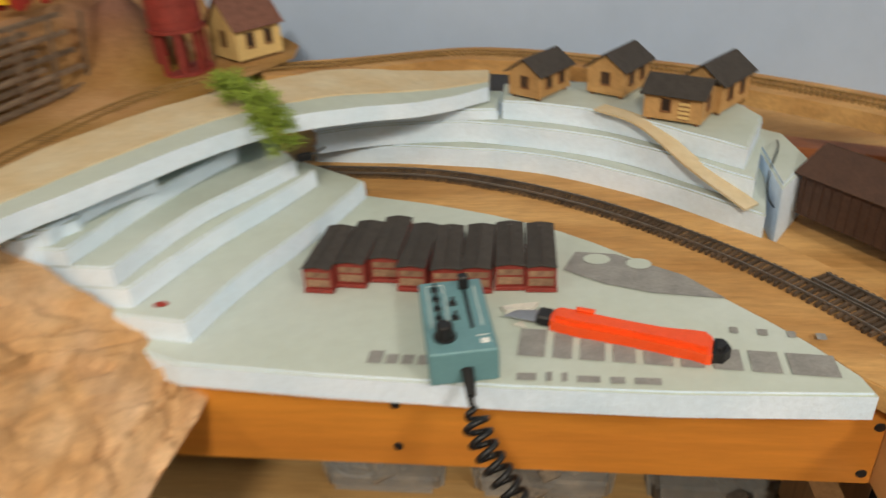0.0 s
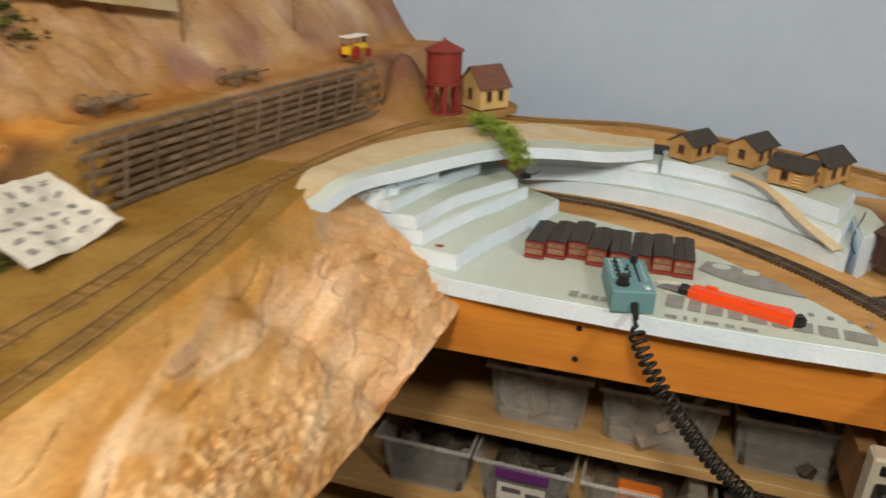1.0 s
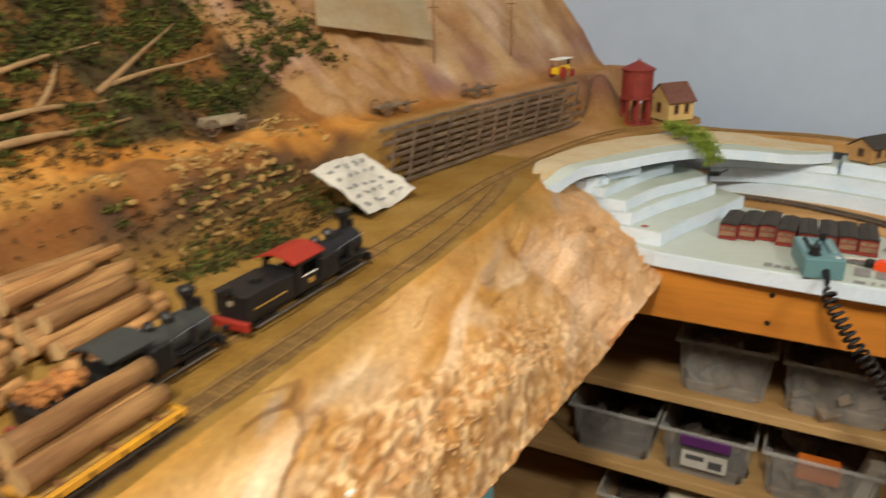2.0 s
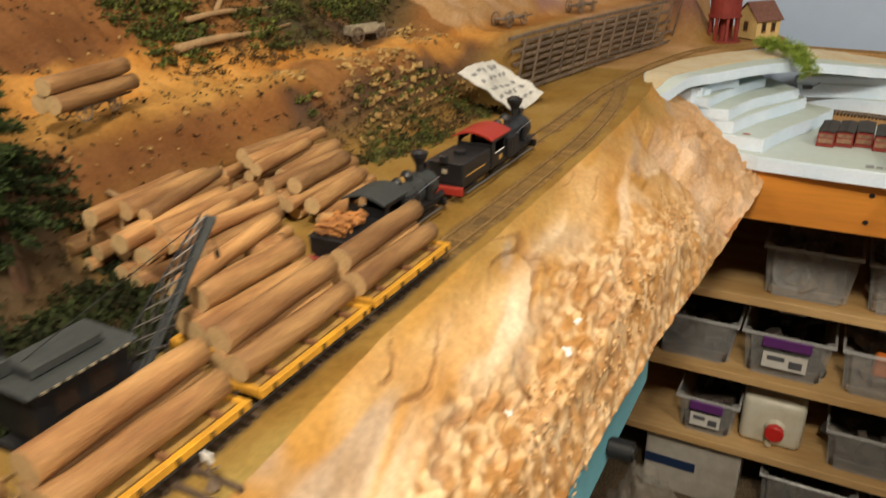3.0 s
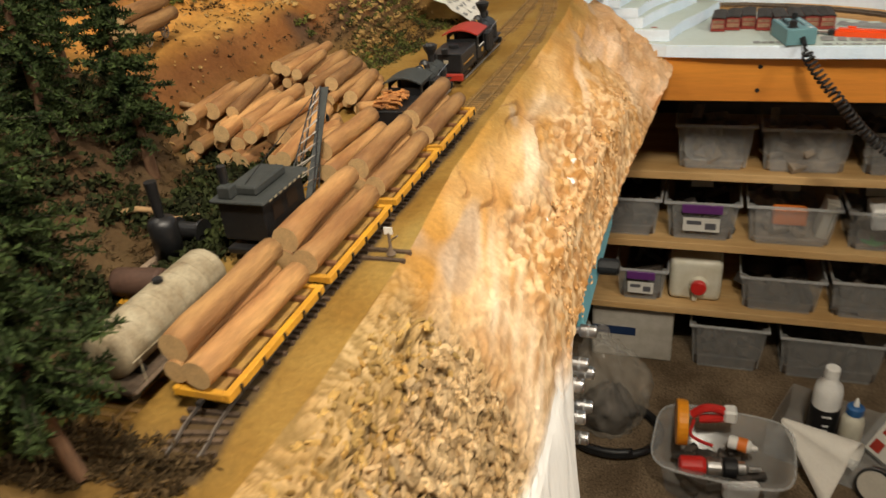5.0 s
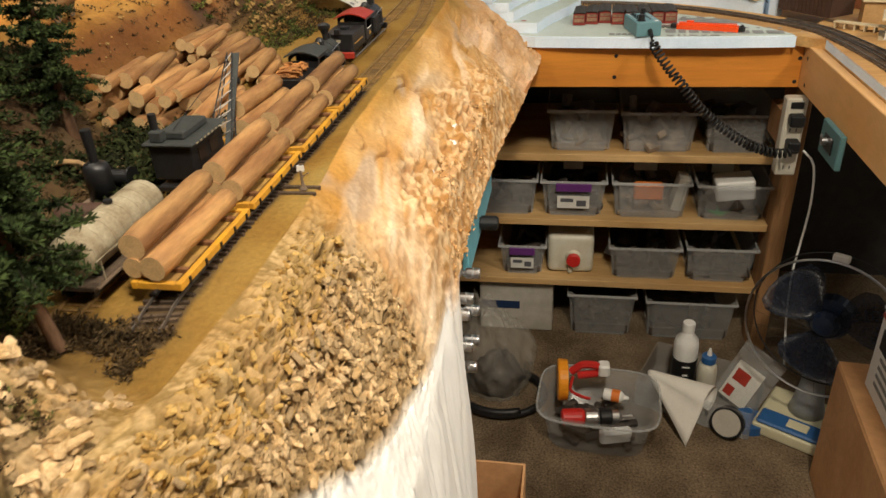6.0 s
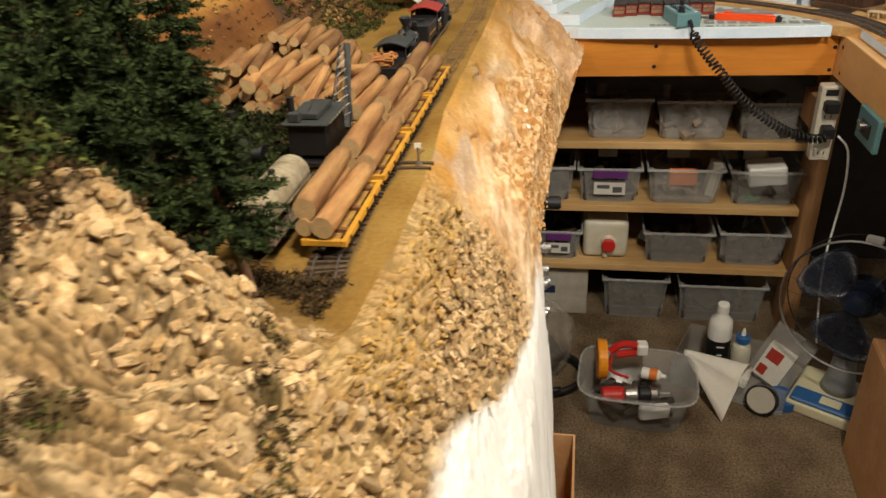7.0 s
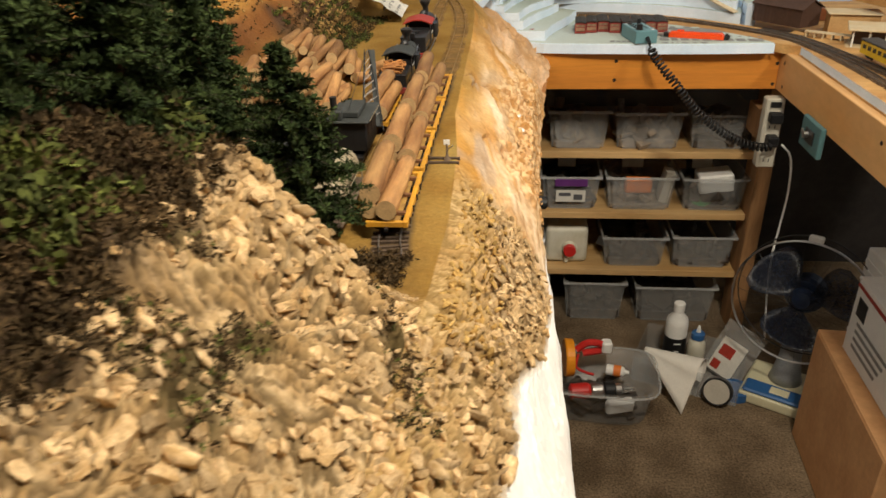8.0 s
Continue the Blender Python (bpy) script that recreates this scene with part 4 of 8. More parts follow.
    # cab with openings
    cab = part("cab", box(-0.0155, 0.0155, -0.024, -0.0225, 0.0126, 0.034, 0.0), M["iron"], e)
    for s in (-1, 1):
        xs = s * 0.0150
        part("cab_side", box(xs - 0.0007, xs + 0.0007, -0.0224, 0.006, 0.0126, 0.0240, bm=box(xs - 0.0007, xs + 0.0007, -0.0224, -0.0175, 0.0241, 0.0345, bm=box(xs - 0.0007, xs + 0.0007, 0.001, 0.006, 0.0241, 0.0345, bm=box(xs - 0.0007, xs + 0.0007, -0.0224, 0.006, 0.0346, 0.0385)))), M["iron"], e)
        part("window_frame", box(xs + s * 0.0008 - 0.0002, xs + s * 0.0008 + 0.0002, -0.0172, 0.0007, 0.0243, 0.0254), M["white"], e, "pale window frame")
        part("plate", box(xs + s * 0.0010 - 0.0003, xs + s * 0.0010 + 0.0003, -0.010, -0.004, 0.0165, 0.0205), M["gold"], e, "small dull gold plate")
        part("side_tank", box(s * 0.0115, s * 0.0165, 0.0065, 0.030, 0.0127, 0.021, 0.001), M["iron"], e)
        part("running_board", box(s * 0.0105, s * 0.0165, 0.031, 0.071, 0.0165, 0.0178, 0.0003), M["iron"], e)
        part("handrail", sweep([(s * 0.0165, 0.010, 0.030), (s * 0.0150, 0.04, 0.0325), (s * 0.013, 0.068, 0.0325)], 0.0004, 6), M["steel"], e)
    part("cab_front", box(-0.0142, 0.0142, 0.0048, 0.0060, 0.0127, 0.0385), M["iron"], e)
    b = bmesh.new()
    n = 10
    rows = []
    for yy in (-0.029, 0.009):
        for dz in (0.0, 0.0014):
            rows.append([b.verts.new((-0.018 + 0.036 * k / n, yy, 0.0386 + dz + 0.0055 * math.sin(math.pi * k / n))) for k in range(n + 1)])
    for p, q in ((0, 2), (1, 3), (0, 1), (2, 3)):
        for k in range(n):
            b.faces.new((rows[p][k], rows[p][k + 1], rows[q][k + 1], rows[q][k]))
    for k in (0, n):
        b.faces.new((rows[0][k], rows[1][k], rows[3][k], rows[2][k]))
    bmesh.ops.recalc_face_normals(b, faces=b.faces[:])
    part("cab_roof", b, roof, e, "bright red cab roof" if load == "plain" else "")
    tender = part("tender", box(-0.0150, 0.0150, -0.076, -0.0245, 0.0127, TT, 0.0016, segs=2), M["iron"], e)
    part("tender_rim", box(-0.0154, 0.0154, -0.0765, -0.0305, TT - 0.0008, TT + 0.0008, 0.0004), M["iron"], tender)
    for s in (-1, 1):
        part("stripe", box(s * 0.0151, s * 0.0154, -0.070, -0.036, 0.0195, 0.0208), M["gold"], tender, "thin gold stripe")
    if load == "plain":
        part("rear_lamp", box(-0.003, 0.003, -0.080, -0.0755, 0.0324, 0.0388, 0.0006), M["iron"], tender)
        part("oil_hatch", cyl(0.005, 0.003, 16, m=Matrix.Translation((0, -0.05, 0.0324)), bevel=0.0005), M["iron"], tender)
        part("number_plate", box(-0.0022, 0.0022, -0.0770, -0.0765, 0.0225, 0.0262), M["cream"], tender, "plain pale plate")
    else:
        v = bmesh.new()
        for _ in range(110):
            cyl(random.uniform(0.0010, 0.0016), random.uniform(0.009, 0.012), 6, bm=v, m=Matrix.Translation((random.uniform(-0.014, 0.002), random.uniform(-0.073, -0.034), 0.0285 + random.uniform(0, 0.008))) @ Matrix.Rotation(math.pi / 2 + random.uniform(-0.25, 0.25), 4, "Y") @ Matrix.Rotation(random.uniform(-0.5, 0.5), 4, "X"))
        tagged(part("firewood", v, M["firewood"], tender, "heap of orange brown firewood"), kind="stuff")
    return e


engine(-0.281, 0.004, "black model logging engine with a red cab roof", M["red"], "plain", (1.2, 1.18, 1.08))
engine(-0.284, -0.186, "black model logging engine loaded with firewood", M["greyroof"], "wood", (1.1, 1.0, 1.0))

# ---- crane car ----
crane = thing("crane_car", "black model steam log crane with grey roof and lattice boom", "crane", m=pose(-0.289, -0.462, RAILTOP) @ Matrix.Diagonal((0.9, 0.86, 1.12, 1)))
part("car_frame", box(-0.015, 0.015, -0.048, 0.046, 0.0085, 0.0125, 0.0006), M["iron"], crane)
for yy in (-0.032, 0.03):
    truck(crane, yy)
part("turntable", cyl(0.013, 0.003, 24, m=Matrix.Translation((0, 0, 0.0126))), M["iron"], crane)
body = part("house", box(-0.019, 0.019, -0.042, 0.020, 0.0157, 0.0400, 0.0008), M["iron"], crane)
part("window", box(0.0191, 0.0195, -0.030, -0.016, 0.026, 0.036), M["windowdark"], body)
part("window", box(0.0191, 0.0195, -0.008, 0.008, 0.026, 0.036), M["windowdark"], body)
part("roof", box(-0.023, 0.023, -0.046, 0.026, 0.0402, 0.0424, 0.0008), M["greyroof"], crane)
part("raised_roof", box(-0.011, 0.011, -0.034, 0.012, 0.0425, 0.0480, 0.0010), M["greyroof"], crane)
part("roof_hatch", box(-0.016, -0.005, -0.043, -0.033, 0.0425, 0.0500, 0.0008), M["greyroof"], crane)
part("chimney", cyl(0.0032, 0.018, 14, m=Matrix.Translation((-0.014, -0.034, 0.0425)), r2=0.0036), M["iron"], crane)
for k in range(8):
    part("roof_letter", box(0.0232, 0.0236, -0.038 + 0.0075 * k, -0.0345 + 0.0075 * k, 0.0407, 0.0419), M["cream"], crane)
foot, tip = Vector((0.0150, 0.022, 0.0205)), Vector((-0.0044, 0.116, 0.0715))
axis = (tip - foot).normalized()
acr = axis.cross(Vector((0, -0.3, 1))).normalized()
dep = acr.cross(axis).normalized()


def boom_pt(t, i, j):
    w = 0.011 * (1 - 0.78 * t)
    return foot + (tip - foot) * t + acr * w * i + dep * w * 0.6 * j


boom = part("boom", sweep([boom_pt(0, 1, 1), boom_pt(1, 1, 1)], 0.0007, 6), M["iron"], crane, "black lattice boom")
for i, j in ((-1, 1), (1, -1), (-1, -1)):
    part("boom_chord", sweep([boom_pt(0, i, j), boom_pt(1, i, j)], 0.0007, 6), M["iron"], boom)
for k in range(9):
    t0, t1 = k / 9, (k + 1) / 9
    for (i, j), (p, q) in (((-1, 1), (1, 1)), ((-1, -1), (1, -1)), ((-1, -1), (-1, 1)), ((1, 1), (1, -1))):
        part("lattice_bar", sweep([boom_pt(t0, i, j), boom_pt(t1, p, q)], 0.00045, 5), M["rail"], boom)
part("side_plate", box(-0.0034, 0.0034, -0.0006, 0.0006, 0, (tip - foot).length, 0.0, m=Matrix.Translation(foot + acr * 0.006) @ axis.to_track_quat("Z", "Y").to_matrix().to_4x4()), M["greyroof"], boom)
part("cable", sweep([tip, tip + Vector((0.002, 0.004, -0.02))], 0.0003, 5), M["iron"], crane)
part("cable", sweep([tip, Vector((0, -0.03, 0.048))], 0.0003, 5), M["iron"], crane)
part("hook", lathe([(0.0012, 0), (0.0020, 0.002), (0.0012, 0.005)], 8, m=Matrix.Translation(tip + Vector((0.002, 0.004, -0.025)))), M["iron"], crane)

# ---- tank car ----
tank = thing("tank_car", "weathered cream tank car with bands on a grey frame", "rail car", m=pose(-0.283, -0.595, RAILTOP))
part("frame", box(-0.0155, 0.0155, -0.050, 0.050, 0.0085, 0.0118, 0.0005), M["weathered"], tank)
for yy in (-0.034, 0.034):
    truck(tank, yy)
for s in (-1, 1):
    part("walkway", box(s * 0.0160, s * 0.0185, -0.050, 0.050, 0.0105, 0.0118, 0.0003), M["weathered"], tank)
    part("handrail", sweep([(s * 0.0168, -0.045, 0.0262), (s * 0.0168, 0.045, 0.0262)], 0.0004, 6), M["cream"], tank)
rot = Matrix.Translation((0, -0.046, 0.0272)) @ Matrix.Rotation(-math.pi / 2, 4, "X")
part("tank", lathe([(0.004, -0.001), (0.0110, 0.0002), (0.0137, 0.002), (0.0145, 0.004), (0.0145, 0.088), (0.0137, 0.090), (0.0110, 0.0918), (0.004, 0.093)], 28, m=rot), M["cream"], tank, smooth=True)
for yy in (0.006, 0.017, 0.028, 0.039, 0.05, 0.061, 0.072, 0.083):
    part("band", cyl(0.0147, 0.0007, 28, m=rot @ Matrix.Translation((0, 0, yy))), M["cream"], tank)
part("hatch", cyl(0.0030, 0.0022, 12, m=Matrix.Translation((0, 0.004, 0.0422)), bevel=0.0004), M["iron"], tank, "small dark filler cap")
for s in (-1, 1):
    for yy in (-0.040, -0.014, 0.014, 0.040):
        part("rail_post", sweep([(s * 0.0168, yy, 0.0118), (s * 0.0168, yy, 0.0262)], 0.0004, 6), M["cream"], tank)
for yy in (-0.034, 0.0, 0.034):
    part("saddle", box(-0.011, 0.011, yy - 0.002, yy + 0.002, 0.0119, 0.0165), M["iron"], tank)

# ---- donkey engine and spare boiler behind the tank car ----
donkey = thing("donkey_engine", "black upright boiler of a model logging winch", "winch", m=pose(-0.352, -0.490, 1.0005))
part("skid", box(-0.014, -0.009, -0.03, 0.03, 0, 0.005, 0.0008), M["weathered"], donkey)
part("skid", box(0.009, 0.014, -0.03, 0.03, 0, 0.005, 0.0008), M["weathered"], donkey)
part("boiler", lathe([(0.010, 0.005), (0.010, 0.030), (0.0085, 0.034), (0.003, 0.036)], 20, m=Matrix.Translation((0, -0.012, 0))), M["iron"], donkey, smooth=True)
part("chimney", cyl(0.0032, 0.026, 14, m=Matrix.Translation((0, -0.012, 0.0355)), r2=0.0042), M["iron"], donkey)
part("drum", cyl(0.006, 0.02, 18, m=Matrix.Translation((-0.01, 0.014, 0.012)) @ Matrix.Rotation(math.pi / 2, 4, "Y")), M["iron"], donkey)
for s in (-0.0115, 0.0095):
    part("drum_flange", cyl(0.009, 0.0016, 20, m=Matrix.Translation((s, 0.014, 0.012)) @ Matrix.Rotation(math.pi / 2, 4, "Y")), M["iron"], donkey)
barrel = thing("spare_boiler", "rusty dark boiler drum lying on timber", "boiler", m=pose(-0.340, -0.548, 1.0005, 0, 0, 8))
part("drum", lathe([(0.006, 0), (0.0092, 0.001), (0.0095, 0.003), (0.0095, 0.031), (0.0092, 0.033), (0.006, 0.034)], 22, m=Matrix.Translation((-0.017, 0, 0.0125)) @ Matrix.Rotation(math.pi / 2, 4, "Y")), M["shedbrown"], barrel, smooth=True)
for s in (-0.010, 0.010):
    part("timber", box(s - 0.003, s + 0.003, -0.012, 0.012, 0, 0.0035, 0.0005), M["deck"], barrel)

# ---- switch stand ----
sw = thing("switch_stand", "small grey railway switch stand on long sleepers", "switch stand", m=pose(-0.200, -0.468, 1.0))
for s in (-0.006, 0.006):
    part("sleeper", box(-0.022, 0.012, s - 0.0016, s + 0.0016, -0.002, 0.002, 0.0002), M["tie"], sw)
part("stand", lathe([(0.0035, 0.002), (0.0018, 0.005), (0.0011, 0.008), (0.0011, 0.018)], 10), M["weathered"], sw)
part("lever", sweep([(0, 0, 0.012), (0.006, 0, 0.016)], 0.0006, 6), M["steel"], sw)
part("target", box(-0.003, 0.003, -0.0005, 0.0005, 0.017, 0.022), M["white"], sw)

# ---- timber crib retaining wall ----
crib = thing("retaining_wall", "weathered grey timber crib retaining wall below the road", "retaining wall")
P0, P1 = Vector((-0.391, 0.350, 1.0)), Vector((-0.290, 0.905, 1.0))
run = P1 - P0
ang = math.atan2(run.y, run.x)
beam_me, post_me = bpy.data.meshes.new("beam"), bpy.data.meshes.new("post")
bb = box(-0.040, 0.040, -0.0022, 0.0022, -0.0026, 0.0026, 0.0005)
bb.to_mesh(beam_me)
bb.free()
pb = box(-0.0018, 0.0018, -0.0014, 0.0014, 0.0, 0.086, 0.0004)
pb.to_mesh(post_me)
pb.free()
for me in (beam_me, post_me):
    me.materials.append(M["weathered"])
NB = 7
for row in range(9):
    z = 0.006 + row * 0.0093
    for k in range(NB):
        t = (k + 0.5 + 0.4 * (row % 2)) / NB
        if t > 0.95:
            continue
        bow = 0.008 * math.sin(math.pi * t)
        o = new("beam", beam_me)
        o.parent = crib
        p = P0 + run * t + Vector((-bow - 0.016 * z / 0.08, bow * 0.1, z))
        slope = 0.008 * math.pi * math.cos(math.pi * t) / run.length
        o.matrix_world = Matrix.Translation(p) @ Matrix.Rotation(ang + slope + random.uniform(-0.012, 0.012), 4, "Z") @ Matrix.Rotation(random.uniform(-0.012, 0.012), 4, "Y")
for k in range(14):
    t = k / 13
    bow = 0.008 * math.sin(math.pi * t)
    o = new("post", post_me)
    o.parent = crib
    o.matrix_world = Matrix.Translation(P0 + run * t + Vector((-0.0050 - bow, bow * 0.1, -0.001))) @ Matrix.Rotation(ang, 4, "Z") @ Matrix.Rotation(radians(11), 4, "X")

# ---- paper sheet with printed bars leaning on the bank ----
sheet = thing("paper_sheet", "white crumpled paper sheet printed with small dark marks", "paper")
A, B, C = Vector((-0.420, 0.205, 1.052)), Vector((-0.425, 0.330, 1.052)), Vector((-0.345, 0.210, 1.003))
u, v = (B - A), (C - A)
nrm = u.cross(v).normalized()
nrm = nrm if nrm.z > 0 else -nrm


def sheet_pt(a, b, lift=0.0):
    return A + u * a + v * b + nrm * (0.006 + 0.005 * math.sin(a * 5 + b * 2) + 0.0055 * noise.noise((a * 5, b * 5, 1)) + 0.003 * abs(noise.noise((a * 9, b * 9, 4))) + lift)


b = bmesh.new()
N = 16
g = [[b.verts.new(sheet_pt(i / N, j / N)) for j in range(N + 1)] for i in range(N + 1)]
h = [[b.verts.new(sheet_pt(i / N, j / N, -0.0008)) for j in range(N + 1)] for i in range(N + 1)]
for i in range(N):
    for j in range(N):
        b.faces.new((g[i][j], g[i + 1][j], g[i + 1][j + 1], g[i][j + 1]))
        b.faces.new((h[i][j], h[i][j + 1], h[i + 1][j + 1], h[i + 1][j]))
bmesh.ops.recalc_face_normals(b, faces=b.faces[:])
part("sheet", b, M["paper"], sheet, smooth=True)
rnd = random.Random(5)
for r in range(5):
    for c in range(5):
        q = bmesh.new()
        for _ in range(3):
            a0, b0 = 0.10 + 0.175 * c + rnd.uniform(-0.01, 0.03), 0.10 + 0.175 * r + rnd.uniform(0, 0.06)
            w, hh = rnd.uniform(0.03, 0.09), rnd.uniform(0.02, 0.06)
            q.faces.new([q.verts.new(sheet_pt(min(0.97, a0 + x * w), min(0.97, b0 + y * hh), 0.0006)) for x, y in ((0, 0), (1, 0), (1, 1), (0, 1))])
        part("print_mark", q, M["print"], sheet)

# ---- yellow tractor ----
tr = thing("traction_engine", "yellow model traction engine with red wheels and white canopy", "tractor", m=pose(-0.335, 0.892, 1.090, 0, 0, 80))
part("boiler", cyl(0.0065, 0.030, 16, m=Matrix.Translation((-0.002, 0, 0.016)) @ Matrix.Rotation(math.pi / 2, 4, "Y")), M["yellow"], tr)
part("tender", box(-0.026, -0.003, -0.008, 0.008, 0.008, 0.020, 0.001), M["yellow"], tr)
for s in (-1, 1):
    for x, r in ((-0.014, 0.011), (0.022, 0.0075)):
        w = part("wheel", cyl(r, 0.004, 20, m=Matrix.Translation((x, s * 0.012 + 0.002, r)) @ Matrix.Rotation(math.pi / 2, 4, "X"), bevel=0.0005), M["red"], tr, "bright red wheel")
    for x in (-0.024, 0.020):
        part("canopy_post", sweep([(x, s * 0.008, 0.018), (x, s * 0.008, 0.034)], 0.0006, 6), M["iron"], tr)
part("canopy", box(-0.028, 0.024, -0.011, 0.011, 0.034, 0.0365, 0.0008), M["white"], tr, "white canopy")
part("chimney", cyl(0.002, 0.014, 12, m=Matrix.Translation((0.026, 0, 0.020)), r2=0.003), M["iron"], tr)

# ---- wagons on the upper road ----
def wagon(m, label, cargo):
    w = thing("wagon", label, "wagon", "wagons", m=m)
    part("bed", box(-0.030, 0.030, -0.009, 0.009, 0.010, 0.0125, 0.0004), M["weathered"], w)
    for x, r in ((-0.021, 0.0105), (0.021, 0.0090)):
        for s in (-1, 1):
            at = Matrix.Translation((x, s * 0.0125, r)) @ Matrix.Rotation(math.pi / 2, 4, "X")
            q = sweep([at @ Vector((r * math.cos(a), r * math.sin(a), 0)) for a in [2 * math.pi * k / 20 for k in range(21)]], 0.0009, 6)
            wheel = part("wheel", q, M["weathered"], w)
            for k in range(5):
                a = math.pi * k / 5
                part("spoke", sweep([at @ Vector((-r * math.cos(a), -r * math.sin(a), 0)), at @ Vector((r * math.cos(a), r * math.sin(a), 0))], 0.0005, 5), M["weathered"], wheel)
        part("axle", cyl(0.0012, 0.026, 8, m=Matrix.Translation((x, 0.013, r)) @ Matrix.Rotation(math.pi / 2, 4, "X")), M["weathered"], w)
    if cargo == "crate":
        part("side", box(-0.030, 0.030, -0.0095, -0.0080, 0.0126, 0.022), M["cream"], w)
        part("side", box(-0.030, 0.030, 0.0080, 0.0095, 0.0126, 0.022), M["cream"], w)
        part("tailboard", box(-0.0300, -0.0285, -0.0079, 0.0079, 0.0126, 0.022), M["cream"], w)
    part("drawbar", box(0.030, 0.062, -0.0012, 0.0012, 0.0085, 0.0105), M["weathered"], w)
    return w


def ground_at(x, y):
    return base_height(x, y)


WX, WY = -0.548, -0.238
zz = ground_at(WX + 0.01, WY) + 0.013
w1 = wagon(pose(WX, WY, zz, 0, 0, 102) @ Matrix.Scale(0.9, 4), "wooden wagon hauling two long brown logs", "logs")
for dx, dz in ((-0.0075, 0.0195), (0.0085, 0.0195), (0.0005, 0.0335)):
    log((WX + dx, WY + 0.003, zz + dz), (-0.21, 0.97, 0), (0.86, 0.98), "long brown log riding on a wooden wagon", "wagon logs")
wagon(pose(-0.578, 0.235, ground_at(-0.578, 0.235) + 0.004, 0, 0, 72), "small cream-sided wagon on the dirt road", "crate")
wagon(pose(-0.452, 0.455, ground_at(-0.452, 0.455) + 0.003, 0, 0, 78), "small grey timber wagon on the dirt road", "plain")
wagon(pose(-0.405, 0.66, ground_at(-0.405, 0.66) + 0.003, 0, 0, 80), "small grey timber wagon on the dirt road", "plain")

# ---- red water tower ----
wt = thing("water_tower", "dark red octagonal wooden water tower on posts", "water tower", m=pose(-0.204, 0.960, 1.0))
part("base", cyl(0.036, 0.004, 8, bevel=0.0005), M["darkred"], wt)
for k in range(8):
    a = 2 * math.pi * (k + 0.5) / 8
    part("leg", box(-0.0026, 0.0026, -0.0026, 0.0026, 0.004, 0.048, m=Matrix.Translation((0.027 * math.cos(a), 0.027 * math.sin(a), 0)) @ Matrix.Rotation(a, 4, "Z")), M["darkred"], wt)
part("centre_pipe", cyl(0.007, 0.044, 12, m=Matrix.Translation((0, 0, 0.004))), M["darkred"], wt)
part("platform", cyl(0.0325, 0.004, 16, m=Matrix.Translation((0, 0, 0.048))), M["darkred"], wt)
part("tank", cyl(0.0290, 0.050, 20, m=Matrix.Translation((0, 0, 0.052))), M["darkred"], wt)
for k in range(20):
    a = 2 * math.pi * k / 20
    part("stave", box(-0.0008, 0.0008, -0.0020, 0.0020, 0.053, 0.1015, m=Matrix.Translation((0.0286 * math.cos(a), 0.0286 * math.sin(a), 0)) @ Matrix.Rotation(a, 4, "Z")), M["darkred"], wt)
for z in (0.060, 0.078, 0.094):
    part("hoop", cyl(0.0300, 0.0012, 20, m=Matrix.Translation((0, 0, z))), M["darkred"], wt)
part("roof", lathe([(0.0335, 0.102), (0.0335, 0.104), (0.003, 0.119), (0.0015, 0.123)], 16), M["darkred"], wt)


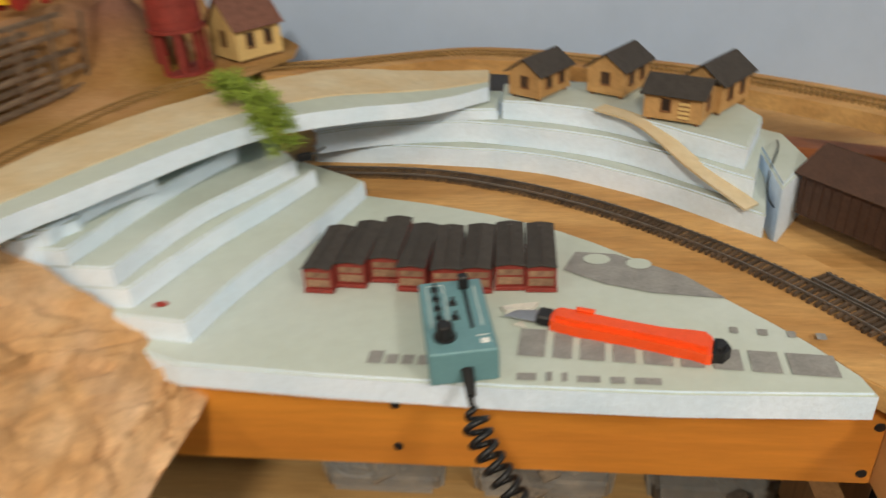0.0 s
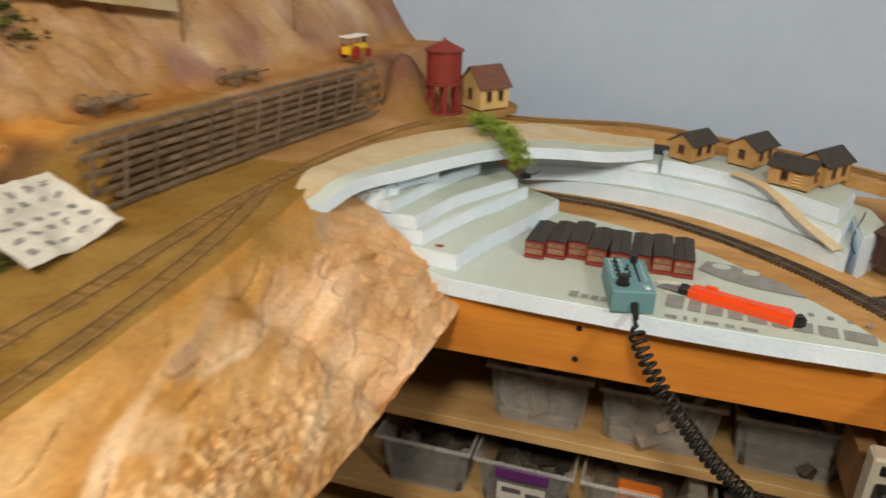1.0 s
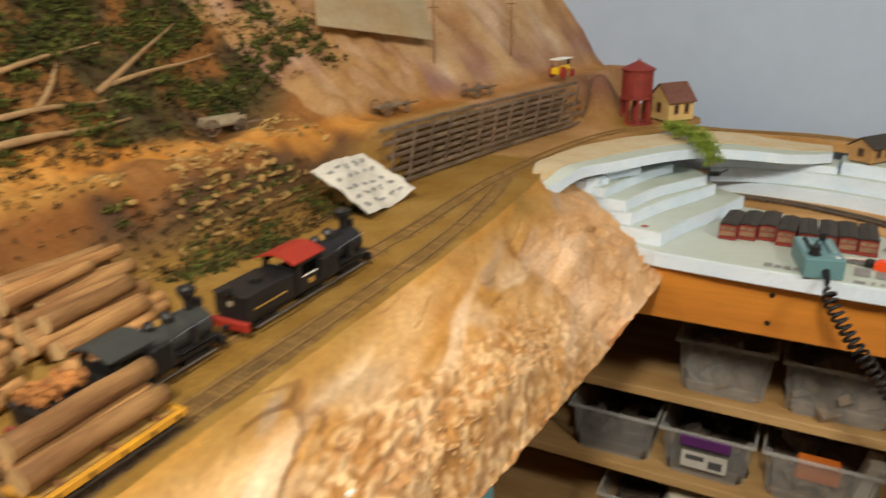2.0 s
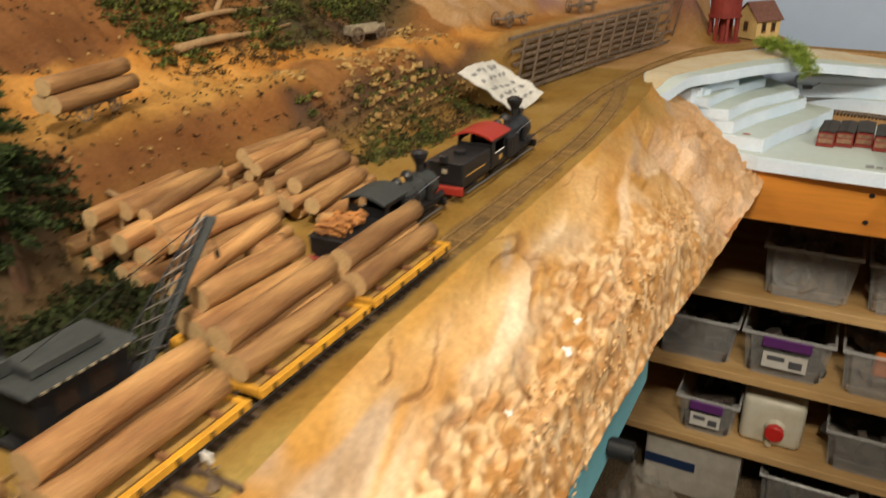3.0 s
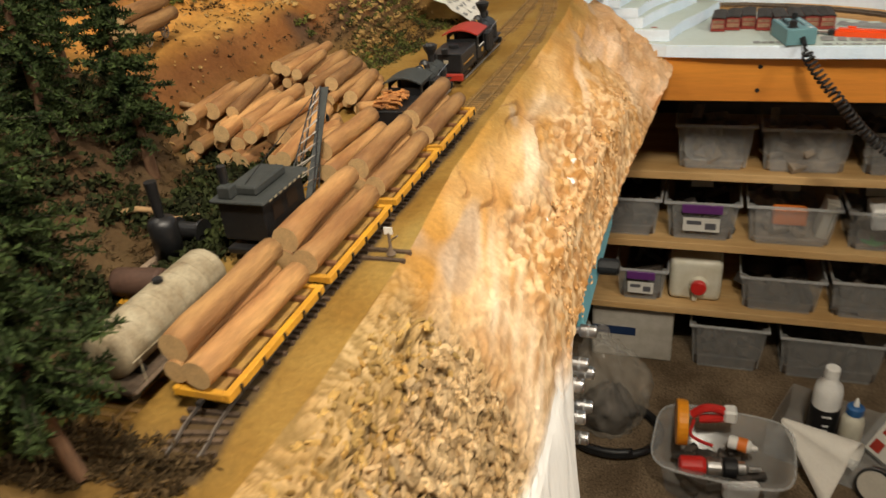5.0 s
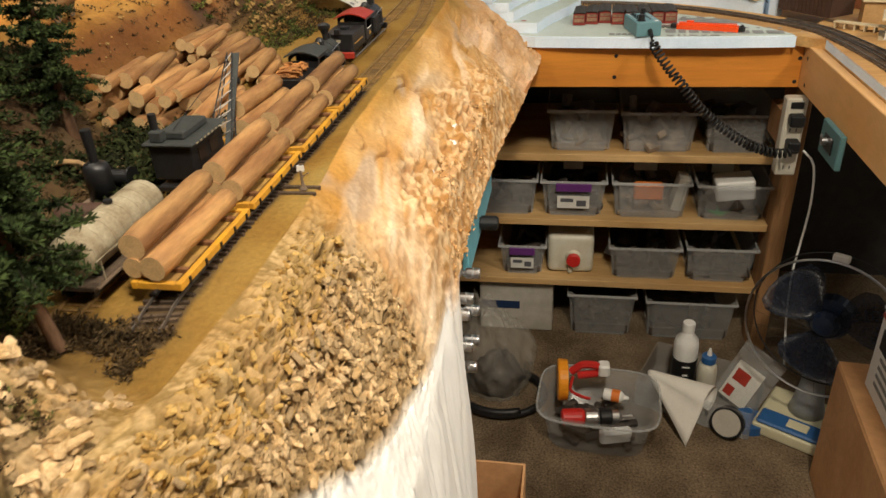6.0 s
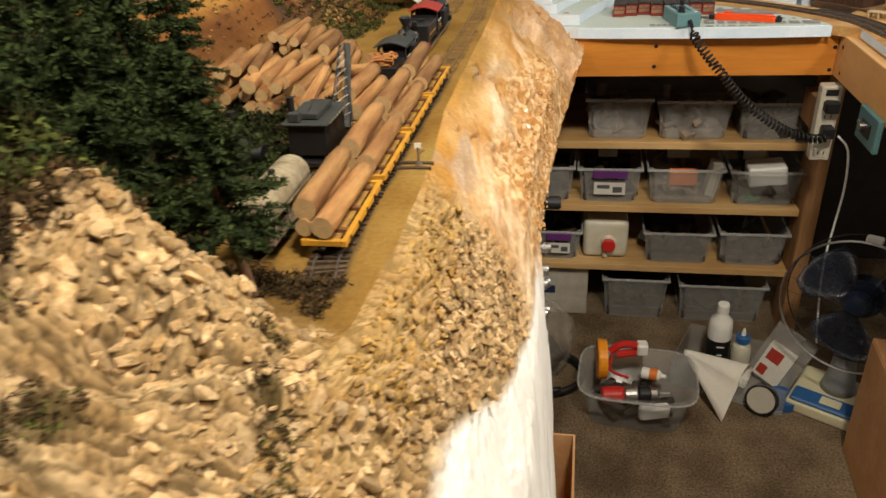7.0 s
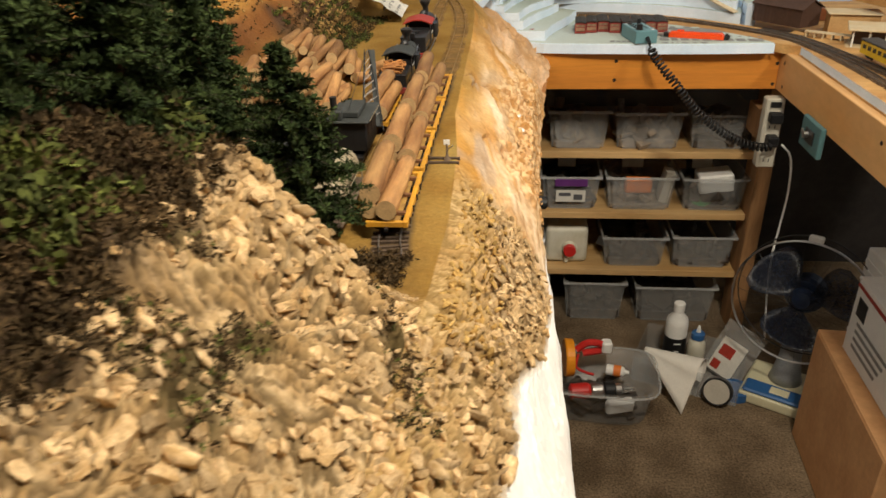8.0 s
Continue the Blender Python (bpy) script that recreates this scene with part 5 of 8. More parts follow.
# ---- small houses ----
def house(m, w, l, h, rise, walls, roof, label, door_side=False, group="cabins"):
    """Gable front faces -y; ridge along y."""
    c = thing("cabin", label, "model house", group, m=m)
    b = bmesh.new()
    pts = [(-w / 2, 0.003), (w / 2, 0.003), (w / 2, h), (0, h + rise), (-w / 2, h)]
    f0, f1 = [b.verts.new((x, -l / 2, z)) for x, z in pts], [b.verts.new((x, l / 2, z)) for x, z in pts]
    b.faces.new(f0)
    b.faces.new(f1[::-1])
    for i in range(5):
        b.faces.new((f0[i], f1[i], f1[(i + 1) % 5], f0[(i + 1) % 5]))
    bmesh.ops.recalc_face_normals(b, faces=b.faces[:])
    part("wall_shell", b, walls, c)
    for x in (-w / 2 + 0.004, w / 2 - 0.004):
        for y in (-l / 2 + 0.004, l / 2 - 0.004):
            part("foundation_block", box(x - 0.002, x + 0.002, y - 0.002, y + 0.002, 0, 0.003), M["trimwood"], c)
    for s in (-1, 1):
        ov = 0.005
        slope = math.atan2(rise, w / 2)
        ln = (w / 2 + ov) / math.cos(slope)
        part("roof_panel", box(0, ln, -l / 2 - ov, l / 2 + ov, 0.0005, 0.0020, 0.0003, m=Matrix.Translation((0, 0, h + rise)) @ (Matrix.Rotation(slope, 4, "Y") if s > 0 else Matrix.Rotation(math.pi, 4, "Z") @ Matrix.Rotation(slope, 4, "Y"))), roof, c)
        for y in ([-0.2 * l, 0.22 * l] if not door_side else [0.12 * l]):
            win = part("window", box(s * w / 2, s * (w / 2 + 0.0007), y - 0.0042, y + 0.0042, h * 0.42, h * 0.80), M["windowdark"], c)
            for q in (-0.005, 0.0046):
                part("frame", box(s * w / 2, s * (w / 2 + 0.0012), y + q - 0.0006, y + q + 0.0010, h * 0.38, h * 0.84), M["trimwood"], win)
            part("sill", box(s * w / 2, s * (w / 2 + 0.0016), y - 0.0056, y + 0.0056, h * 0.36, h * 0.40), M["trimwood"], win)
        if door_side:
            d = part("door", box(s * w / 2, s * (w / 2 + 0.0008), -0.20 * l - 0.0055, -0.20 * l + 0.0055, 0.004, h * 0.80), M["yellowhouse"], c)
            for k in range(5):
                part("rail", box(s * w / 2, s * (w / 2 + 0.0014), -0.20 * l - 0.0055, -0.20 * l + 0.0055, 0.005 + k * h * 0.15, 0.0062 + k * h * 0.15), M["trimwood"], d)
        for y in (-l / 2, l / 2):
            part("corner_board", box(s * (w / 2 - 0.001), s * (w / 2 + 0.0009), y - 0.0010, y + 0.0010, 0.003, h), walls, c)
    win = part("window", box(-0.0045, 0.0045, -l / 2 - 0.0007, -l / 2, h * 0.45, h * 0.85), M["windowdark"], c)
    for x in (-0.0055, 0.0046, -0.0004):
        part("frame", box(x, x + 0.0009, -l / 2 - 0.0012, -l / 2, h * 0.42, h * 0.88), M["trimwood"], win)
    part("sill", box(-0.0056, 0.0056, -l / 2 - 0.0015, -l / 2, h * 0.40, h * 0.44), M["trimwood"], win)
    for k in range(1, 6):
        part("siding_line", box(-w / 2 + 0.0012, w / 2 - 0.0012, -l / 2 - 0.0003, -l / 2 + 0.0001, h * k / 6 - 0.0003, h * k / 6), walls, c)
    return c


HZ = 0.9555
house(pose(0.208, 0.990, HZ, 0, 0, -36), 0.042, 0.058, 0.031, 0.014, M["housewall"], M["roof"], "tan wooden model cabin with dark felt roof")
house(pose(0.298, 0.994, HZ, 0, 0, -34), 0.044, 0.060, 0.033, 0.015, M["housewall"], M["roof"], "tan wooden model cabin with dark felt roof")
house(pose(0.394, 0.938, HZ, 0, 0, -38), 0.044, 0.064, 0.034, 0.016, M["housewall"], M["roof"], "tall tan wooden model cabin with dark felt roof")
house(pose(0.350, 0.898, HZ, 0, 0, 62), 0.040, 0.058, 0.031, 0.012, M["housewall"], M["roof"], "tan model cabin with a barred side door", door_side=True)
house(pose(-0.148, 1.020, 1.0005, 0, 0, -38), 0.058, 0.060, 0.042, 0.030, M["yellowhouse"], M["brownroof"], "pale yellow model station house with brown roof", group="")

# ---- row of eight box cars ----
def box_car(m):
    c = thing("box_car", "dark red box car body with grey roof and tan end", "rail car", "row of box cars", m=m)
    part("body", box(-0.0125, 0.0125, -0.036, 0.036, 0.004, 0.0235, 0.0004), M["darkred"], c)
    part("floor_frame", box(-0.0132, 0.0132, -0.0385, 0.0385, 0.0, 0.0039, 0.0004), M["darkred"], c)
    for s in (-1, 1):
        part("end_panel", box(-0.0105, 0.0105, s * 0.0361 - 0.0003, s * 0.0361 + 0.0003, 0.0055, 0.0125), M["tanend"], c)
        part("end_panel", box(-0.0105, 0.0105, s * 0.0361 - 0.0003, s * 0.0361 + 0.0003, 0.0145, 0.0200), M["tanend"], c)
        part("end_post", box(-0.0125, -0.0108, s * 0.0365 - 0.0006, s * 0.0365 + 0.0006, 0.004, 0.0225), M["darkred"], c)
        part("end_post", box(0.0108, 0.0125, s * 0.0365 - 0.0006, s * 0.0365 + 0.0006, 0.004, 0.0225), M["darkred"], c)
        part("roof_panel", box(0, 0.0129, -0.039, 0.039, 0, 0.0013, 0.0003, m=Matrix.Translation((0, 0, 0.0262)) @ (Matrix.Rotation(0.17, 4, "Y") if s > 0 else Matrix.Rotation(math.pi, 4, "Z") @ Matrix.Rotation(0.17, 4, "Y"))), M["roof"], c)
    return c


first = box_car(pose(0.020, 0.702, FOAM_TOP + 0.0008, 0, 0, -4))
for k, (dy, r) in enumerate([(0.009, -4), (0.018, -2), (0.004, -3), (0.001, 2), (0.003, 0), (0.008, 2), (0.006, 1)]):
    copy_thing(first, pose(0.0470 + k * 0.0268, 0.702 + dy, FOAM_TOP + 0.0008, 0, 0, r))

# ---- throttle with coiled cord ----
th = thing("hand_controller", "teal grey hand-held train controller with black knobs", "controller", m=pose(0.144, 0.597, FOAM_TOP + 0.0008, 0, 0, 12))
part("case", box(-0.025, 0.025, -0.047, 0.047, 0, 0.028, 0.0022, segs=3), M["throttle"], th)
part("slider_slot", box(0.0085, 0.0115, -0.020, 0.036, 0.0279, 0.0284), M["black"], th)
part("slider_knob", box(0.006, 0.014, 0.030, 0.038, 0.0285, 0.0400, 0.0012), M["black"], th)
part("knob", lathe([(0.0085, 0.028), (0.0085, 0.0295), (0.0068, 0.0300), (0.0062, 0.039), (0.0050, 0.040)], 22, m=Matrix.Translation((-0.011, -0.028, 0))), M["black"], th)
for x, y in ((-0.013, 0.034), (-0.013, 0.021), (-0.013, 0.008), (-0.013, -0.005), (-0.001, 0.013), (-0.001, -0.006)):
    sw_ = part("switch", box(x - 0.003, x + 0.003, y - 0.003, y + 0.003, 0.0279, 0.0290, 0.0003), M["black"], th)
    part("toggle", cyl(0.0012, 0.006, 8, m=Matrix.Translation((x, y, 0.0288)) @ Matrix.Rotation(0.25, 4, "X"), r2=0.0016), M["black"], sw_)
for x in (-0.0195, -0.0065):
    part("marking", box(x, x + 0.0006, -0.016, 0.040, 0.0280, 0.0282), M["white"], th)
for x0, x1, y0, y1 in ((0.012, 0.020, -0.030, -0.0292), (0.014, 0.020, -0.039, -0.0365), (0.014, 0.020, -0.036, -0.0335), (0.0175, 0.0181, -0.018, 0.036), (-0.0195, -0.006, 0.0405, 0.0411)):
    part("marking", box(x0, x1, y0, y1, 0.0280, 0.0282), M["white"], th)
part("strain_relief", lathe([(0.0048, 0), (0.0042, 0.010), (0.0032, 0.020)], 14, m=Matrix.Translation((0.002, -0.047, 0.012)) @ Matrix.Rotation(math.pi / 2 + 0.45, 4, "X")), M["black"], th)


def coil(knots, r_coil, r_wire, turns_per_m, lead=0.02):
    pts = curve_points(knots, 0.0012)
    out, s = [], 0.0
    total = sum((q - p).length for p, q in zip(pts, pts[1:]))
    for p, q in zip(pts, pts[1:]):
        d = (q - p).normalized()
        n = d.cross(Vector((0, 1, 0.1))).normalized()
        o = d.cross(n)
        for k in range(3):
            t = s + (q - p).length * k / 3
            a = 2 * math.pi * t * turns_per_m
            amp = r_coil * smooth01(lead * 0.3, lead, t) * smooth01(total - lead * 0.3, total - lead, t)
            out.append(p.lerp(q, k / 3) + (n * math.cos(a) + o * math.sin(a)) * amp)
        s += (q - p).length
    return sweep(out, r_wire, 6)


tagged(obj("coiled_cord", coil([(0.158, 0.536, 0.888), (0.168, 0.512, 0.868), (0.192, 0.490, 0.838), (0.214, 0.480, 0.814), (0.268, 0.480, 0.752), (0.345, 0.482, 0.695), (0.41, 0.490, 0.668), (0.458, 0.500, 0.666)], 0.0082, 0.0023, 105), M["black"], smooth=True), "black coiled telephone-style cord hanging to a socket", "cord")

# ---- utility knife ----
kn = thing("utility_knife", "orange-red plastic utility knife with black end", "knife", m=pose(0.276, 0.607, FOAM_TOP + 0.0008, 0, 0, -17))
kp = [(-0.062, -0.0085), (-0.045, -0.011), (0.0, -0.0105), (0.045, -0.012), (0.058, -0.0125), (0.056, 0.010), (0.045, 0.0125), (0.02, 0.009), (-0.02, 0.009), (-0.045, 0.010), (-0.062, 0.0085)]
part("handle", slab([(p.x, p.y) for p in curve_points(kp + kp[:1], 0.006)[:-1]], 0, 0.013, 0.004), [M["knife"], M["knife"]], kn)
part("end_cap", slab([(0.0575, -0.011), (0.066, -0.009), (0.070, 0.0), (0.066, 0.008), (0.0575, 0.009)], 0.0, 0.012, 0.003), [M["black"], M["black"]], kn, "black end cap")
part("collar", box(-0.074, -0.0625, -0.0075, 0.0075, 0.001, 0.010, 0.0015), M["iron"], kn, "dark metal collar")
part("blade", slab([(-0.074, -0.008), (-0.074, 0.009), (-0.092, 0.003), (-0.100, -0.008)], 0.004, 0.0048, 0), [M["steel"], M["steel"]], kn, "bright steel blade")
part("slider", box(-0.045, -0.030, 0.004, 0.0085, 0.0131, 0.0155, 0.0008), M["knife"], kn)
for k in range(7):
    part("raised_mark", box(0.004 + k * 0.005, 0.007 + k * 0.005, -0.008, -0.0055, 0.0130, 0.0136), M["knife"], kn)
sc = thing("paper_scrap", "small torn white paper scraps beside the knife", "paper scrap", m=pose(0.188, 0.640, FOAM_TOP + 0.0008))
part("scrap", slab([(-0.008, -0.003), (0.014, 0.002), (0.018, 0.010), (0.0, 0.007), (-0.012, 0.003)], 0.0, 0.004, 0), [M["paper"], M["paper"]], sc)
part("scrap", slab([(-0.002, -0.018), (0.006, -0.012), (0.008, -0.022)], 0.0, 0.0012, 0), [M["paper"], M["paper"]], sc)

# ---- printed marks on the foam sheet: bars and a logo diamond ----
def print_on(pts, material=None):
    b = bmesh.new()
    b.faces.new([b.verts.new((x, y, FOAM_TOP + 0.0012)) for x, y in pts])
    bmesh.ops.triangulate(b, faces=b.faces[:])
    bmesh.ops.recalc_face_normals(b, faces=b.faces[:])
    for f in b.faces:
        if f.normal.z < 0:
            f.normal_flip()
    return part("print_mark", b, material or M["print"], base, "grey printed mark")


print_on([(0.228, 0.706), (0.240, 0.738), (0.276, 0.734), (0.330, 0.699), (0.357, 0.664), (0.300, 0.671), (0.262, 0.684)])


def bars(x, y, ang, h, widths, gap):
    """A line of plain grey bars, the size of the printing."""
    ca, sa = math.cos(ang), math.sin(ang)
    a = 0.0
    for w, k in widths:
        print_on([(x + u_ * ca - v_ * sa, y + u_ * sa + v_ * ca) for u_, v_ in ((a, 0), (a + w, 0), (a + w, h * k), (a, h * k))])
        a += w + gap


bars(0.190, 0.584, -0.075, 0.034, [(0.020, 1.0), (0.014, 0.9), (0.018, 0.75), (0.016, 0.7), (0.020, 0.72), (0.016, 1.0), (0.020, 0.72), (0.020, 0.72), (0.032, 0.72)], 0.006)
bars(0.078, 0.571, -0.02, 0.015, [(0.011, 1.0), (0.009, 0.75), (0.009, 0.75), (0.009, 0.75)], 0.003)
bars(0.190, 0.556, -0.015, 0.010, [(0.014, 0.8), (0.004, 1.0), (0.004, 1.0), (0.016, 0.7), (0.010, 0.7), (0.018, 0.7)], 0.007)
bars(0.350, 0.617, -0.10, 0.008, [(0.006, 1.0), (0.007, 1.0), (0.006, 1.0), (0.007, 1.0)], 0.014)
for x0, x1 in ((0.246, 0.270), (0.283, 0.305)):
    b = bmesh.new()
    n = 16
    b.faces.new([b.verts.new(((x0 + x1) / 2 + (x1 - x0) / 2 * math.cos(2 * math.pi * k / n), 0.7255 - 0.20 * (x0 - 0.24) + 0.009 * math.sin(2 * math.pi * k / n), FOAM_TOP + 0.0018)) for k in range(n)])
    part("print_mark", b, M["foamtop"], base)
spot = thing("red_marker_dot", "small red dab on a foam terrace", "marker dot", m=pose(-0.098, 0.612, 0.9076))
part("dot", lathe([(0.004, 0), (0.0042, 0.0004), (0.002, 0.0007)], 12, m=Matrix.Scale(1.5, 4, (1, 0, 0))), M["red"], spot)

# ---- more materials ----
M.update({
    "bin": clear("cloudy_clear_plastic", (0.78, 0.77, 0.74), 0.12, 0.13),
    "binrim": clear("cloudy_rim_plastic", (0.72, 0.72, 0.70), 0.2, 0.30),
    "purple": mat("purple_plastic", (0.12, 0.03, 0.17), 0.4, 0.08, 60, 0.03),
    "orange": mat("orange_plastic", (0.75, 0.20, 0.03), 0.5, 0.1, 60, 0.05),
    "milk": mat("milky_jug_plastic", (0.62, 0.60, 0.50), 0.35, 0.05, 30, 0.03, base2=(0.55, 0.52, 0.40)),
    "clutter": mat("dark_mixed_parts", (0.030, 0.027, 0.025), 0.6, 0.4, 40, 0.3, base2=(0.10, 0.078, 0.06), island=0.6),
    "clutterlight": mat("light_mixed_parts", (0.32, 0.25, 0.18), 0.6, 0.3, 40, 0.3, base2=(0.16, 0.14, 0.12), island=0.6),
    "card": mat("plain_card_label", (0.50, 0.47, 0.40), 0.8, 0.06, 40, 0.05),
    "green": mat("green_plastic", (0.05, 0.30, 0.09), 0.45, 0.1, 60, 0.05),
    "carton": mat("brown_cardboard", (0.60, 0.33, 0.15), 0.85, 0.1, 12, 0.1, base2=(0.52, 0.27, 0.115)),
    "bluetool": mat("blue_plastic", (0.03, 0.12, 0.32), 0.4, 0.08, 60, 0.03),
    "fancream": mat("cream_fan_plastic", (0.66, 0.62, 0.42), 0.45, 0.05, 40, 0.03),
    "fanblade": clear("dark_blue_clear_blade", (0.018, 0.026, 0.050), 0.3, 0.72),
    "clearpart": clear("clear_bottle_plastic", (0.75, 0.76, 0.76), 0.1, 0.22),
    "bag": clear("clear_plastic_bag", (0.55, 0.50, 0.42), 0.16, 0.17),
    "paperflat": mat("smooth_white_paper", (0.80, 0.77, 0.70), 0.8, 0.04, 30, 0.08),
    "tealbox": mat("grey_teal_painted_steel", (0.085, 0.185, 0.195), 0.5, 0.1, 40, 0.05),
    "darkleaf": mat("dark_undergrowth", (0.032, 0.040, 0.013), 0.9, 0.35, 30, 0.2, base2=(0.016, 0.018, 0.008), spec=0.1, island=0.6),
    "dullbox": mat("dull_white_plastic", (0.48, 0.45, 0.39), 0.5, 0.06, 30, 0.05, base2=(0.40, 0.37, 0.31)),
    "navy": mat("dark_navy_print", (0.012, 0.030, 0.085), 0.5, 0.1, 60, 0.03),
    "fandark": mat("dark_blue_fan_plastic", (0.010, 0.022, 0.055), 0.4, 0.1, 60, 0.03),
    "plate": mat("grey_metal_plate", (0.34, 0.35, 0.36), 0.4, 0.12, 50, 0.05, metal=0.3),
    "toolred": mat("tool_red_plastic", (0.58, 0.025, 0.020), 0.4, 0.08, 60, 0.03),
    "toolorange": mat("tool_orange_plastic", (0.82, 0.30, 0.015), 0.4, 0.08, 60, 0.03),
    "teal": mat("teal_painted_panel", (0.15, 0.42, 0.50), 0.5, 0.08, 40, 0.05),
    "outlet": mat("ivory_socket_strip", (0.58, 0.55, 0.46), 0.5, 0.06, 40, 0.03),
    "stone": mat("pale_ochre_rock", (0.66, 0.475, 0.265), 0.9, 0.20, 1.3, 0.3, base2=(0.40, 0.255, 0.11), spec=0.15, per_object=0.30),
    "stones": mat("pale_ochre_rubble", (0.66, 0.475, 0.265), 0.9, 0.22, 60, 0.8, base2=(0.40, 0.255, 0.11), spec=0.15, island=0.42),
    "goldchip": mat("golden_ochre_chips", (0.50, 0.33, 0.115), 0.9, 0.22, 60, 0.6, base2=(0.36, 0.21, 0.06), spec=0.15, island=0.35),
    "cliffchip": mat("orange_cliff_chips", (0.70, 0.47, 0.245), 0.9, 0.22, 60, 0.6, base2=(0.54, 0.29, 0.10), spec=0.15, island=0.35),
    "bankstone": mat("ochre_bank_rubble", (0.42, 0.27, 0.10), 0.9, 0.2, 60, 0.6, base2=(0.30, 0.18, 0.06), spec=0.15, island=0.35),
    "leaf": mat("mixed_green_foliage", (0.11, 0.125, 0.026), 0.85, 0.35, 30, 0.2, base2=(0.045, 0.055, 0.016), spec=0.15, island=0.6),
    "scrub": mat("brown_scrub", (0.095, 0.060, 0.027), 0.9, 0.35, 30, 0.2, base2=(0.045, 0.031, 0.015), spec=0.1, island=0.6),
})


# ---- plastic storage boxes ----
def storage_bin(x0, x1, z, h, label, y0=0.712, depth=0.30, fill="clutter", purple=False, card=False, level=0.45, seed=1):
    c = thing("storage_bin", label, "storage box", "shelf boxes", m=pose((x0 + x1) / 2, y0, z))
    w, t = (x1 - x0) / 2, 0.0012
    taper = 0.010
    b = bmesh.new()

    def ring(k, zz, y_off=0.0):
        return [b.verts.new((x, y, zz)) for x, y in ((-w + k, k), (w - k, k), (w - k, depth - k), (-w + k, depth - k))]
    rings = [ring(taper, 0.0008), ring(0, h), ring(t, h), ring(taper + t, 0.0022)]
    for p, q in zip(rings, rings[1:]):
        for i in range(4):
            b.faces.new((p[i], p[(i + 1) % 4], q[(i + 1) % 4], q[i]))
    b.faces.new(rings[0][::-1])
    b.faces.new(rings[-1])
    bmesh.ops.bevel(b, geom=[e for e in b.edges if abs(e.verts[0].co.z - e.verts[1].co.z) > h * 0.5], offset=0.012, segments=3, affect="EDGES")
    part("tub", b, M["bin"], c)
    rim = box(-w - 0.004, w + 0.004, -0.004, 0.0, h - 0.006, h + 0.001, 0.0008)
    box(-w - 0.004, -w, 0.0, depth, h - 0.006, h + 0.001, 0.0008, bm=rim)
    box(w, w + 0.004, 0.0, depth, h - 0.006, h + 0.001, 0.0008, bm=rim)
    box(-w - 0.004, w + 0.004, depth, depth + 0.004, h - 0.006, h + 0.001, 0.0008, bm=rim)
    part("rim", rim, M["binrim"], c)
    if purple:
        part("clip_bar", box(-w * 0.55, w * 0.55, -0.0085, -0.0042, h - 0.024, h - 0.003, 0.001), M["purple"], c, "purple clip bar")
        lab = part("paper_label", box(-w * 0.5, w * 0.5, -0.0035, -0.0022, h * 0.28, h * 0.62), M["paper"], c, "white label with dark bars")
        part("label_bar", box(-w * 0.4, w * 0.0, -0.0040, -0.0036, h * 0.45, h * 0.55), M["printdark"], lab)
        part("label_bar", box(w * 0.1, w * 0.4, -0.0040, -0.0036, h * 0.34, h * 0.50), M["printdark"], lab)
    if card:
        part("card_label", box(-w * 0.35, w * 0.30, depth * 0.5, depth * 0.5 + 0.0015, h * 0.9, h * 1.38, m=Matrix.Rotation(-0.15, 4, "X")), M["card"], c, "plain pale card")
    rnd = random.Random(seed)
    part("filling", box(-w + 0.014, w - 0.014, 0.014, depth - 0.014, 0.0024, h * level * 0.55, 0.003), M[fill], c, "jumble of small parts")
    for _ in range(18):
        sx, sy, sz = rnd.uniform(0.008, 0.03), rnd.uniform(0.008, 0.04), rnd.uniform(0.005, 0.018)
        at = Matrix.Translation((rnd.uniform(-w + 0.035, w - 0.035), rnd.uniform(0.035, depth - 0.05) if rnd.random() < 0.5 else rnd.uniform(0.03, 0.06), rnd.uniform(0.02, max(0.03, h * level)))) @ Euler((rnd.uniform(-0.6, 0.6), rnd.uniform(-0.6, 0.6), rnd.uniform(0, 3))).to_matrix().to_4x4()
        if rnd.random() < 0.6:
            part("spare_piece", box(-sx, sx, -sy, sy, -sz, sz, 0.002, m=at), M[fill], c)
        else:
            part("spare_piece", cyl(sz, sx * 1.6, 12, m=at), M[fill], c)
    return c


S1, S2, S3 = 0.5755, 0.4005, 0.2235
bin_a = storage_bin(-0.045, 0.112, S1, 0.105, "clear plastic box holding a round jar", fill="clutterlight", seed=1, level=0.35)
part("jar", lathe([(0.030, 0), (0.031, 0.004), (0.031, 0.05), (0.027, 0.055)], 28, m=Matrix.Translation((-0.030, 0.020, 0.048)) @ Matrix.Rotation(-math.pi / 2, 4, "X")), M["clearpart"], bin_a, "round clear jar")
part("jar_ring", sweep([(-0.030 + 0.030 * math.cos(2 * math.pi * k / 28), 0.015, 0.048 + 0.030 * math.sin(2 * math.pi * k / 28)) for k in range(29)], 0.0022, 6), M["binrim"], bin_a)
storage_bin(0.127, 0.300, S1, 0.100, "clear plastic box with a crumpled bag inside", fill="clutterlight", seed=2)
storage_bin(0.318, 0.474, S1, 0.095, "clear plastic box half hidden in shadow", seed=3)
storage_bin(-0.230, -0.070, S2, 0.100, "clear plastic box of dark parts", seed=4)
storage_bin(-0.058, 0.100, S2, 0.098, "clear plastic box with a purple clip bar", purple=True, card=True, seed=5)
bin_o = storage_bin(0.117, 0.300, S2, 0.098, "clear plastic box holding orange parts", card=True, seed=6, fill="clutterlight", level=0.3)
